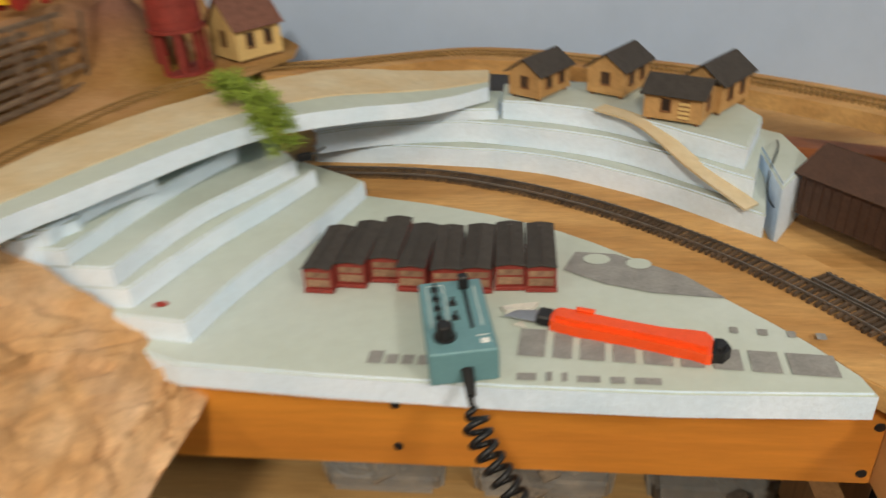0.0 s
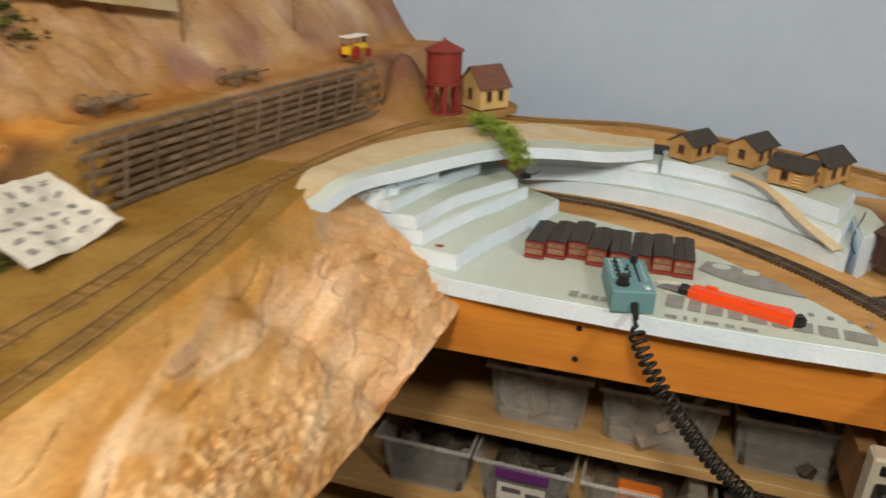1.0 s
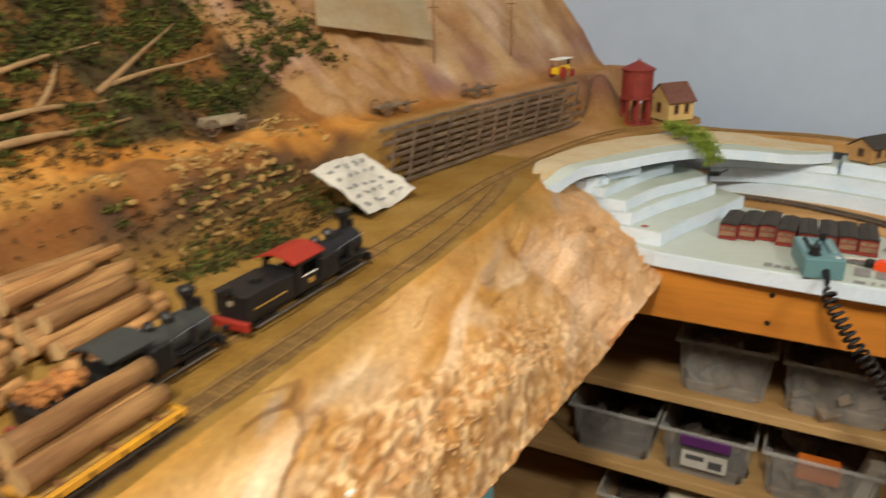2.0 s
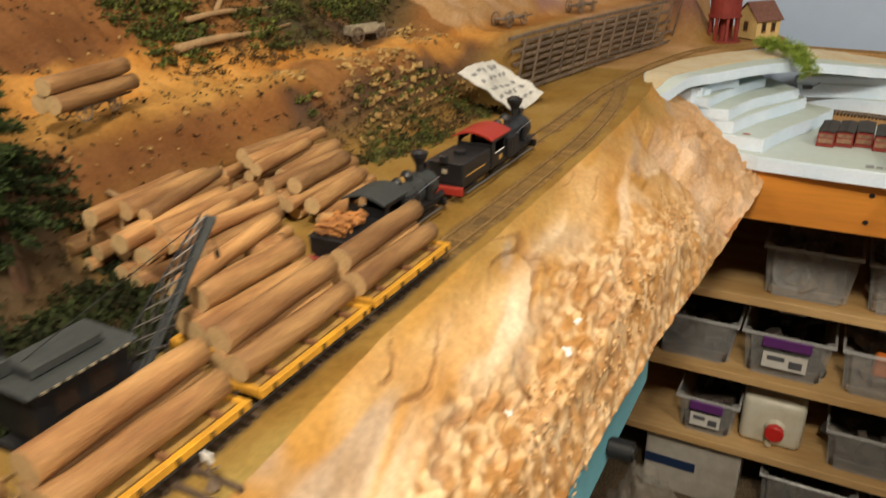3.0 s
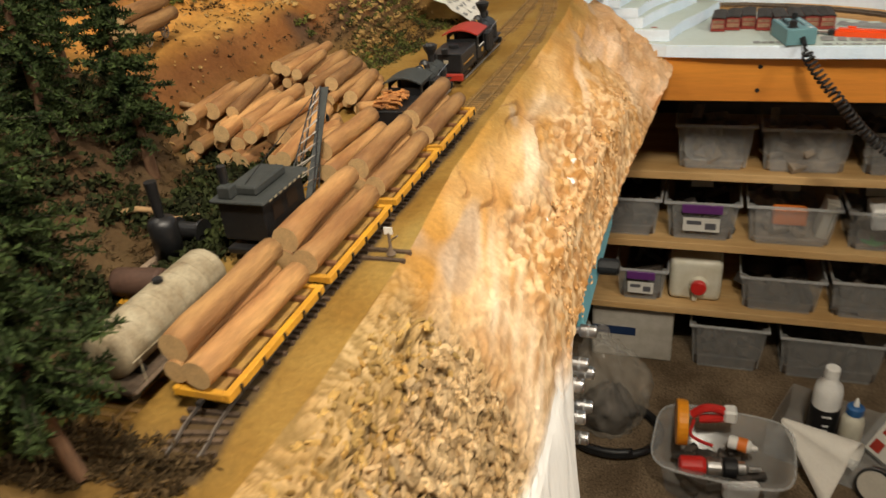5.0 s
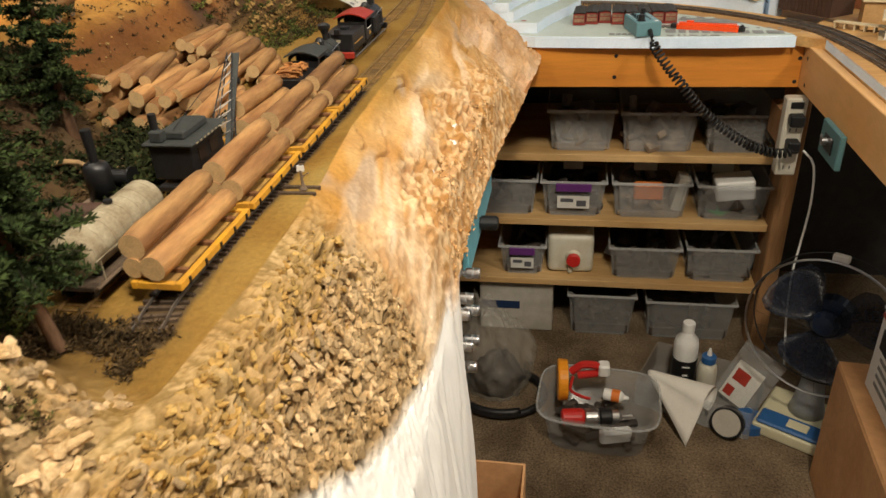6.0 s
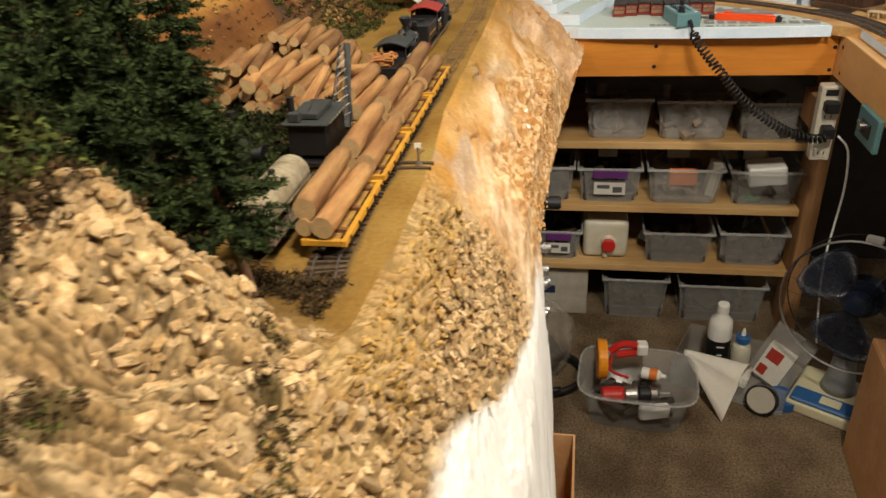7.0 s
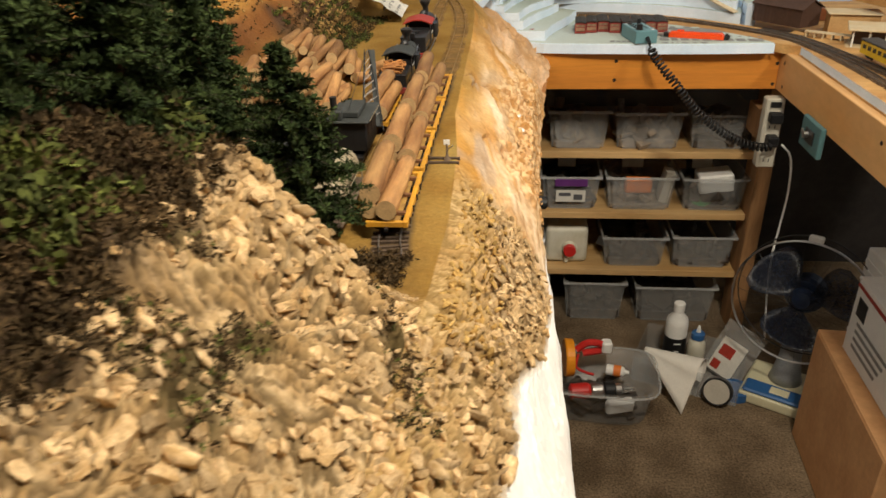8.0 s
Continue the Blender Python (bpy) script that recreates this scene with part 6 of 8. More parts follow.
part("orange_block", box(-0.040, 0.030, 0.016, 0.045, 0.045, 0.085, 0.004), M["orange"], bin_o, "bright orange block")
part("card_sheet", box(0.045, 0.070, 0.018, 0.070, 0.03, 0.115, 0.001, m=Matrix.Rotation(0.2, 4, "Y")), M["card"], bin_o)
bin_g = storage_bin(0.318, 0.486, S2, 0.095, "clear plastic box with a white tray and green reel", card=True, seed=7, level=0.25)
part("white_tray", box(-0.030, 0.060, 0.02, 0.09, 0.045, 0.095, 0.004, m=Matrix.Rotation(-0.12, 4, "Y")), M["white"], bin_g, "white plastic tray")
part("green_reel", lathe([(0.012, 0), (0.030, 0), (0.032, 0.006), (0.030, 0.012), (0.012, 0.012)], 24, m=Matrix.Translation((-0.025, 0.045, 0.018)) @ Matrix.Rotation(0.5, 4, "X")), M["green"], bin_g, "green reel")
storage_bin(-0.165, -0.045, S3, 0.090, "small clear box with purple clip bar", purple=True, seed=8)
storage_bin(0.120, 0.296, S3, 0.095, "clear plastic box of black parts", seed=9)
storage_bin(0.312, 0.478, S3, 0.100, "clear plastic box of black parts", seed=10)
milk_box = thing("storage_box", "milky white plastic box with a dark blue band on the floor", "storage box", m=pose(-0.122, 0.722, FLOOR + 0.001))
part("body", box(-0.100, 0.100, 0, 0.26, 0, 0.150, 0.006, segs=2), M["dullbox"], milk_box)
part("lid", box(-0.104, 0.104, -0.004, 0.264, 0.1505, 0.160, 0.003), M["dullbox"], milk_box)
part("band", box(-0.098, 0.010, -0.0012, -0.0002, 0.070, 0.094), M["navy"], milk_box, "dark blue printed band")
storage_bin(0.02, 0.195, FLOOR + 0.001, 0.13, "clear box on the floor with a pale card", card=True, seed=12)
storage_bin(0.225, 0.45, FLOOR + 0.001, 0.12, "clear box of dark cable on the floor", seed=13)

jug = thing("plastic_jug", "milky white plastic jug with a red cap lying down", "jug", m=pose(0.020, 0.735, S3 + 0.0005))
b = box(-0.060, 0.060, 0.0, 0.15, 0, 0.112, 0.018, segs=4)
part("body", b, M["milk"], jug, smooth=True)
part("neck", lathe([(0.022, 0), (0.018, 0.008), (0.016, 0.012)], 20, m=Matrix.Translation((0.008, 0.001, 0.048)) @ Matrix.Rotation(math.pi / 2, 4, "X")), M["milk"], jug)
part("cap", lathe([(0.0175, 0), (0.0180, 0.001), (0.0180, 0.012), (0.016, 0.014)], 24, m=Matrix.Translation((0.008, -0.010, 0.048)) @ Matrix.Rotation(math.pi / 2, 4, "X")), M["toolred"], jug, "bright red screw cap")
part("handle", box(-0.006, 0.006, -0.010, 0.001, 0.004, 0.024, 0.003), M["milk"], jug)

# ---- socket strip, cable and steel box ----
strip = thing("socket_strip", "ivory power strip fixed to the wooden post", "power strip", m=pose(0.452, 0.535, 0.600))
part("body", box(-0.020, 0.020, 0.0, 0.030, 0, 0.165, 0.003), M["outlet"], strip)
for z in (0.018, 0.045, 0.072, 0.099, 0.126):
    soc = part("socket", box(-0.014, 0.014, -0.0010, 0.0002, z - 0.010, z + 0.010, 0.0004), M["outlet"], strip)
    for x in (-0.006, 0.006):
        part("slot", box(x - 0.001, x + 0.001, -0.0016, -0.0011, z - 0.003, z + 0.005), M["black"], soc)
part("switch", box(-0.012, 0.012, -0.003, 0.0, 0.145, 0.158, 0.001), M["black"], strip)
part("bracket", box(-0.012, 0.012, 0.0302, 0.144, 0.05, 0.12), M["stud"], strip)
plug = thing("plug", "black plug with cord in the power strip", "plug", m=pose(0.452, 0.5335, 0.670))
part("body", box(-0.012, 0.012, -0.030, -0.0002, -0.010, 0.014, 0.003), M["black"], plug)
plug2 = thing("plug", "black adapter plug in the power strip", "plug", m=pose(0.452, 0.5335, 0.725))
part("body", box(-0.014, 0.014, -0.024, -0.0002, -0.012, 0.012, 0.003), M["black"], plug2)
tagged(obj("white_cable", sweep(curve_points([(0.470, 0.505, 0.668), (0.492, 0.495, 0.640), (0.500, 0.490, 0.560), (0.495, 0.485, 0.47), (0.488, 0.475, 0.40), (0.492, 0.47, 0.30), (0.51, 0.47, 0.16)], 0.01), 0.0024, 8), M["white"], smooth=True), "white power cable hanging down to the fan", "cable")
sb = thing("switch_box", "grey-teal painted steel socket box on the side board", "electrical box", m=pose(0.4565, 0.305, 0.757))
part("plate", box(-0.010, 0.0, -0.050, 0.050, -0.031, 0.031, 0.002), M["tealbox"], sb)
part("socket_face", box(-0.0125, -0.0101, -0.022, 0.022, -0.014, 0.014, 0.001), M["iron"], sb)
part("screw", cyl(0.004, 0.002, 10, m=Matrix.Translation((-0.0102, 0.040, 0.0)) @ Matrix.Rotation(-math.pi / 2, 4, "Y")), M["steel"], sb)
part("jack", cyl(0.007, 0.008, 14, m=Matrix.Translation((-0.0126, 0.008, 0.002)) @ Matrix.Rotation(-math.pi / 2, 4, "Y")), M["steel"], sb)

# ---- screws on the fascia ----
def screw(x, y, z, facing, parent):
    m = Matrix.Translation((x, y, z)) @ (Matrix.Rotation(math.pi / 2, 4, "X") if facing == "y" else Matrix.Rotation(-math.pi / 2, 4, "Y"))
    part("screw", lathe([(0.0042, 0), (0.0038, 0.0006), (0.0016, 0.0008)], 12, m=m), M["iron"], parent, "dark screw head")


for x, z in ((0.095, 0.842), (0.094, 0.798), (0.452, 0.835), (0.449, 0.788)):
    screw(x, 0.5745, z, "y", bench)
for y, z in ((0.545, 0.842), (0.535, 0.792), (0.05, 0.835)):
    screw(0.4575, y, z, "x", side)

# ---- floor clutter ----
tub = thing("tool_tub", "clear plastic tub full of red and yellow tools", "tool tub", m=pose(0.092, 0.335, FLOOR + 0.0005, 0, 0, -4))
b = bmesh.new()
W, D, H = 0.125, 0.095, 0.105


def oval(k, z, n=28):
    out = []
    for i in range(n):
        a = 2 * math.pi * i / n
        c, s = math.cos(a), math.sin(a)
        out.append(b.verts.new(((W - k) * math.copysign(abs(c) ** 0.45, c), (D - k) * math.copysign(abs(s) ** 0.45, s), z)))
    return out


rings = [oval(0.022, 0.0), oval(0.018, 0.004), oval(0.004, H - 0.008), oval(-0.006, H - 0.006), oval(-0.006, H), oval(0.004, H), oval(0.020, 0.006)]
for p, q in zip(rings, rings[1:]):
    for i in range(28):
        b.faces.new((p[i], p[(i + 1) % 28], q[(i + 1) % 28], q[i]))
b.faces.new(rings[0][::-1])
b.faces.new(rings[-1])
part("tub", b, M["bin"], tub, smooth=True)
part("rim", sweep([(1.03 * (W + 0.004) * math.copysign(abs(math.cos(a_)) ** 0.45, math.cos(a_)), 1.03 * (D + 0.004) * math.copysign(abs(math.sin(a_)) ** 0.45, math.sin(a_)), H - 0.002) for a_ in np.linspace(0, 2 * math.pi, 57)], 0.003, 6), M["binrim"], tub, "cloudy rolled rim")
tape = thing("tape_gun", "orange and red tape dispenser standing in the tub", "tool", m=pose(0.000, 0.372, FLOOR + 0.062, 0, 0, 4))
part("disc", lathe([(0.012, 0), (0.046, 0), (0.048, 0.004), (0.046, 0.022), (0.012, 0.022)], 28, m=Matrix.Translation((0.0, 0.0, 0.052)) @ Matrix.Rotation(math.pi / 2, 4, "Y")), M["toolorange"], tape)
part("grip", sweep(curve_points([(0.03, 0.0, 0.075), (0.055, 0.0, 0.095), (0.088, 0.0, 0.092), (0.092, 0.0, 0.075), (0.045, 0.0, 0.065)], 0.006), 0.009, 8), M["toolred"], tape, "red grip")
part("head", box(0.090, 0.115, -0.014, 0.014, 0.070, 0.100, 0.004), M["white"], tape)
part("trigger_wire", sweep(curve_points([(0.035, 0, 0.062), (0.03, -0.01, 0.03), (0.055, -0.01, 0.012), (0.075, -0.01, 0.005)], 0.006), 0.0035, 8), M["toolred"], tape)
drill = thing("rotary_tool", "red and grey rotary tool lying in the tub", "tool", m=pose(0.095, 0.315, FLOOR + 0.062, 0, 0, 8))
part("grip", lathe([(0.012, 0), (0.019, 0.004), (0.020, 0.045), (0.016, 0.052)], 20, m=Matrix.Translation((-0.085, 0, 0)) @ Matrix.Rotation(math.pi / 2, 4, "Y")), M["toolred"], drill)
part("motor", lathe([(0.017, 0), (0.019, 0.003), (0.019, 0.028), (0.017, 0.032)], 20, m=Matrix.Translation((-0.033, 0, 0)) @ Matrix.Rotation(math.pi / 2, 4, "Y")), M["steel"], drill)
part("collar", lathe([(0.018, 0), (0.020, 0.003), (0.020, 0.025), (0.016, 0.028)], 20, m=Matrix.Translation((0.000, 0, 0)) @ Matrix.Rotation(math.pi / 2, 4, "Y")), M["black"], drill)
part("nose", lathe([(0.014, 0), (0.014, 0.014), (0.006, 0.02), (0.003, 0.022), (0.003, 0.045)], 18, m=Matrix.Translation((0.0285, 0, 0)) @ Matrix.Rotation(math.pi / 2, 4, "Y")), M["steel"], drill)
can = thing("glue_tube", "white and orange glue tube in the tub", "tube", m=pose(0.135, 0.365, FLOOR + 0.082, 0, 0, -12))
part("tube", lathe([(0.013, 0), (0.014, 0.003), (0.013, 0.04), (0.006, 0.046), (0.004, 0.056)], 16, m=Matrix.Rotation(math.pi / 2, 4, "Y") @ Matrix.Translation((0, 0, -0.03))), M["white"], can)
part("wrap", cyl(0.0145, 0.018, 16, m=Matrix.Rotation(math.pi / 2, 4, "Y") @ Matrix.Translation((0, 0, -0.012))), M["orange"], can, "orange wrapper")
fl = thing("packet", "small clear plastic packet in the tub", "packet", m=pose(0.13, 0.275, FLOOR + 0.03, 0, 0, 15))
part("packet", box(-0.035, 0.035, -0.012, 0.012, 0, 0.035, 0.006), M["white"], fl)
mess = bmesh.new()
rnd = random.Random(8)
for _ in range(26):
    box(-rnd.uniform(0.01, 0.03), rnd.uniform(0.01, 0.03), -0.008, 0.008, -0.006, 0.006, 0.002, bm=mess, m=Matrix.Translation((rnd.uniform(0.02, 0.16), rnd.uniform(0.28, 0.39), FLOOR + rnd.uniform(0.015, 0.05))) @ Euler((rnd.uniform(-0.4, 0.4), rnd.uniform(-0.4, 0.4), rnd.uniform(0, 3))).to_matrix().to_4x4())
tagged(obj("tool_jumble", mess, M["clutter"]), "jumble of small dark tools in the tub", "tools", kind="stuff")

tub2 = thing("plastic_tray", "grey see-through tray holding bottles and tape", "tray", m=pose(0.335, 0.47, FLOOR + 0.0005, 0, 0, -22))
part("base", box(-0.13, 0.13, -0.085, 0.085, 0, 0.002), M["bin"], tub2)
for s in (-1, 1):
    part("side", box(-0.13, 0.13, s * 0.085 - 0.001, s * 0.085 + 0.001, 0.0021, 0.075, 0.0004), M["bin"], tub2)
    part("end", box(s * 0.13 - 0.001, s * 0.13 + 0.001, -0.0838, 0.0838, 0.0021, 0.075, 0.0004), M["bin"], tub2)
bt = thing("white_bottle", "tall white plastic bottle with black label", "bottle", m=pose(0.298, 0.507, FLOOR + 0.003))
part("body", lathe([(0.026, 0), (0.0285, 0.003), (0.0285, 0.135), (0.026, 0.150), (0.013, 0.166), (0.0125, 0.172)], 28), M["white"], bt, smooth=True)
part("cap", lathe([(0.0142, 0.172), (0.0142, 0.194), (0.0125, 0.196)], 22), M["white"], bt)
lab = part("label", lathe([(0.0287, 0.028), (0.0288, 0.030), (0.0288, 0.098), (0.0287, 0.1)], 28), M["black"], bt, "black wrap label")
for z, w in ((0.084, 0.009), (0.060, 0.006), (0.048, 0.006)):
    part("label_bar", box(-w, w, -0.0295, -0.0288, z, z + 0.004), M["white"], lab)
gb = thing("glue_bottle", "small cream glue bottle with blue cap", "bottle", m=pose(0.347, 0.478, FLOOR + 0.003))
part("body", lathe([(0.021, 0), (0.0225, 0.003), (0.0225, 0.085), (0.020, 0.098), (0.012, 0.108)], 24), M["milk"], gb, smooth=True)
part("cap", lathe([(0.0165, 0.1085), (0.0165, 0.124), (0.012, 0.127)], 20), M["bluetool"], gb, "blue screw cap")
part("nozzle", lathe([(0.006, 0.1275), (0.004, 0.139), (0.002, 0.146)], 14), M["white"], gb)
sg = thing("card_packet", "clear packet with a white and red printed card", "packet", m=pose(0.425, 0.462, FLOOR + 0.045, -32, 8, -48))
part("sleeve", box(-0.055, 0.055, -0.002, 0.002, -0.04, 0.105, 0.0006), M["bin"], sg)
part("card", box(-0.040, 0.030, -0.0036, -0.0022, -0.035, 0.060, 0.0003), M["paper"], sg, "white printed card")
part("red_panel", box(-0.032, 0.005, -0.0042, -0.0037, 0.012, 0.042), M["red"], sg, "red printed panel")
part("red_panel", box(-0.034, -0.012, -0.0042, -0.0037, -0.028, -0.004), M["red"], sg, "red printed panel")
# curled paper: a flap that hangs from a cone-shaped roll
pr = thing("paper_roll", "curled sheet of white paper on the floor", "paper")
b = bmesh.new()
P1, P2, P3 = Vector((0.205, 0.428, FLOOR + 0.105)), Vector((0.318, 0.345, FLOOR + 0.078)), Vector((0.286, 0.305, FLOOR + 0.002))
rows = []
for k in range(15):
    t = k / 14
    top, foot_ = P1.lerp(P2, t), P1.lerp(P3, t)
    back = Vector((0.55, 0.83, 0.0))
    r = 0.006 + 0.032 * t
    row = [foot_.lerp(top, u_) for u_ in (0, 0.25, 0.5, 0.75)]
    row += [top + back * (r * (1 - math.cos(a_))) + Vector((0, 0, r * 0.9 * math.sin(a_))) for a_ in np.linspace(0.0, 4.6, 20)]
    rows.append([b.verts.new(v_) for v_ in row])
for p, q in zip(rows, rows[1:]):
    for i in range(len(p) - 1):
        b.faces.new((p[i], p[i + 1], q[i + 1], q[i]))
bmesh.ops.recalc_face_normals(b, faces=b.faces[:])
bmesh.ops.solidify(b, geom=b.faces[:], thickness=0.0008)
part("sheet", b, M["paperflat"], pr, smooth=True)
tr1 = thing("tape_roll", "black rimmed roll of clear tape", "tape", m=pose(0.377, 0.352, FLOOR + 0.001, 70, 0, -30))
part("ring", lathe([(0.020, 0), (0.036, 0), (0.036, 0.018), (0.020, 0.018)], 28, m=Matrix.Translation((0, 0.036, 0))), M["black"], tr1)
part("face", lathe([(0.004, 0.0181), (0.031, 0.0181), (0.031, 0.0195), (0.004, 0.0195)], 28, m=Matrix.Translation((0, 0.036, 0))), M["card"], tr1, "pale tape face")
tr2 = thing("tape_roll", "blue roll of masking tape", "tape", m=pose(0.435, 0.392, FLOOR + 0.0005))
part("ring", lathe([(0.024, 0), (0.036, 0), (0.036, 0.022), (0.024, 0.022)], 28), M["bluetool"], tr2)

# ---- desk fan ----
fan = thing("desk_fan", "cream desk fan with dark blue blades and wire ring", "fan", m=pose(0.545, 0.395, FLOOR + 0.0005, 0, 0, -30))
part("base", box(-0.085, 0.085, -0.075, 0.085, 0, 0.030, 0.008, segs=3), M["fancream"], fan)
pan = part("control_panel", box(-0.078, 0.078, -0.0720, -0.020, 0.0302, 0.040, 0.004), M["bluetool"], fan, "blue control panel")
part("button", box(-0.018, 0.026, -0.060, -0.034, 0.0402, 0.044, 0.001), M["fancream"], pan)
part("neck", lathe([(0.040, 0.030), (0.034, 0.05), (0.026, 0.10), (0.024, 0.20)], 22, m=Matrix.Translation((0, 0.035, 0))), M["plate"], fan, "grey fan neck", smooth=True)
hub = Matrix.Translation((0, 0.0, 0.285)) @ Matrix.Rotation(math.pi / 2 - 0.12, 4, "X")
part("motor", lathe([(0.035, -0.08), (0.045, -0.07), (0.045, -0.03), (0.038, -0.02)], 22, m=hub), M["fandark"], fan)
part("hub", lathe([(0.026, -0.015), (0.028, 0.0), (0.020, 0.012), (0.006, 0.015)], 22, m=hub), M["fandark"], fan)
for k in range(3):
    b = bmesh.new()
    rr = []
    for i in range(9):
        t = i / 8
        r = 0.024 + 0.106 * t
        half = 0.30 + 0.42 * math.sin(math.pi * min(1, t * 0.62 + 0.15))
        half *= 1 if t < 0.9 else 0.86
        rr.append([b.verts.new((r * math.cos(2.094 * k + 0.4 + half * u_), r * math.sin(2.094 * k + 0.4 + half * u_), 0.012 * u_)) for u_ in (-1, -0.5, 0, 0.5, 1)])
    for p, q in zip(rr, rr[1:]):
        for i in range(4):
            b.faces.new((p[i], p[i + 1], q[i + 1], q[i]))
    bmesh.ops.solidify(b, geom=b.faces[:], thickness=0.0015)
    bmesh.ops.transform(b, matrix=hub, verts=b.verts)
    part("blade", b, M["fanblade"], fan, "dark blue translucent blade", smooth=True)
for z, r, w_, ring_mat in ((0.028, 0.151, 0.0026, "steel"), (-0.025, 0.150, 0.0016, "black")):
    part("guard_ring", sweep([hub @ Vector((r * math.cos(2 * math.pi * k / 48), r * math.sin(2 * math.pi * k / 48), z)) for k in range(49)], w_, 6), M[ring_mat], fan)
for k in range(26):
    a = 2 * math.pi * k / 26
    part("guard_wire", sweep([hub @ Vector((0.02 * math.cos(a), 0.02 * math.sin(a), 0.045)), hub @ Vector((0.10 * math.cos(a), 0.10 * math.sin(a), 0.043)), hub @ Vector((0.150 * math.cos(a), 0.150 * math.sin(a), 0.028))], 0.0004, 4), M["black"], fan)
part("clip", box(-0.016, 0.016, -0.008, 0.008, -0.006, 0.012, 0.003, m=hub @ Matrix.Translation((0, 0.152, 0))), M["white"], fan, "white guard clip")

# ---- cartons beside the aisle ----
cb = thing("cardboard_carton", "closed brown cardboard carton on the floor", "carton", m=pose(0.700, 0.095, FLOOR + 0.0005, 0, 0, -4))
part("body", box(-0.18, 0.18, -0.25, 0.15, 0, 0.292, 0.003), M["carton"], cb)
for s in (-1, 1):
    part("flap", box(s * 0.001, s * 0.179, -0.249, 0.149, 0.2925, 0.2955, 0.001), M["carton"], cb)
part("tape", box(-0.025, 0.025, -0.25, 0.15, 0.2957, 0.2962), M["card"], cb)
wb = thing("mailing_box", "white mailing box with a red stripe and dark print", "mailing box", m=pose(0.702, 0.065, FLOOR + 0.2970, 0, 0, -2))
part("body", box(-0.15, 0.15, -0.22, 0.12, 0, 0.165, 0.002), M["white"], wb)
part("lid", box(-0.152, 0.152, -0.222, 0.122, 0.1655, 0.170, 0.001), M["white"], wb)
part("red_stripe", box(-0.1512, -0.1502, -0.219, 0.119, 0.150, 0.158), M["red"], wb, "red printed stripe")
part("print_mark", box(-0.1512, -0.1502, 0.060, 0.100, 0.095, 0.135), M["black"], wb)
for k in range(4):
    part("print_bar", box(-0.1512, -0.1502, -0.06 + 0.01 * k, 0.085, 0.078 - 0.017 * k, 0.085 - 0.017 * k), M["print"], wb)
wb2 = thing("white_carton", "ribbed white carton standing behind the boxes", "carton", m=pose(0.72, 0.33, FLOOR + 0.0005))
part("body", box(-0.06, 0.09, -0.06, 0.06, 0, 0.43, 0.003), M["white"], wb2)
for k in range(16):
    part("rib", box(-0.0625, -0.0602, -0.055, 0.055, 0.05 + 0.023 * k, 0.06 + 0.023 * k), M["white"], wb2)

# ---- under the cliff ----
tp = thing("teal_panel", "teal painted panel under the scenery edge", "panel", m=pose(-0.112, 0.0, 0.60))
part("panel", box(-0.004, 0.004, -0.21, 0.05, 0.170, 0.222, 0.001), M["teal"], tp)
part("black_knob", cyl(0.010, 0.025, 16, m=Matrix.Translation((0.0042, -0.10, 0.19)) @ Matrix.Rotation(math.pi / 2, 4, "Y"), bevel=0.002), M["black"], tp, "black round knob")
bag = thing("plastic_bag", "clear crumpled plastic bag with dark contents on the floor", "bag", m=pose(-0.150, 0.46, FLOOR + 0.0005))


def bag_mesh(wide, deep, tall, lean, seed, sub=5):
    """A slumped sack with sharp creases and a pinched top."""
    b = bmesh.new()
    bmesh.ops.create_icosphere(b, subdivisions=sub, radius=1.0)
    for v_ in b.verts:
        q = v_.co + Vector((seed, 0, 0))
        k = 1 + 0.20 * noise.noise(q * 2.0) - 0.26 * abs(noise.noise(q * 3.6)) - 0.14 * abs(noise.noise(q * 8.5)) + 0.05 * noise.noise(q * 18)
        up = max(0.0, v_.co.z)
        taper = (1 - 0.72 * up ** 1.3)
        v_.co = Vector((v_.co.x * wide * k * taper + lean * up * up, v_.co.y * deep * k * taper, max(0.0, tall * 0.42 + v_.co.z * tall * 0.58 * (k if v_.co.z > 0 else 1))))
    return b


part("bag", bag_mesh(0.100, 0.075, 0.285, -0.045, 0.0), M["bag"], bag, smooth=True)
part("contents", bag_mesh(0.070, 0.052, 0.130, 0.01, 7.0, 4), M["clutter"], bag, "dark jumble inside the bag", smooth=True)
tagged(obj("black_hose", sweep([(-0.135 + 0.105 * math.cos(a_), 0.43 + 0.085 * math.sin(a_), FLOOR + 0.012 + 0.012 * a_ / 10) for a_ in np.linspace(0.3, 11.5, 90)], 0.0085, 8), M["black"], smooth=True), "black ribbed hose coiled round the bag", "hose")
kp_ = thing("knob_plate", "grey metal plate with chrome knobs under the scenery edge", "control plate", m=pose(-0.120, -0.285, 0.75))
part("plate", box(-0.002, 0.002, -0.055, 0.062, -0.075, 0.070, 0.0008), M["plate"], kp_)
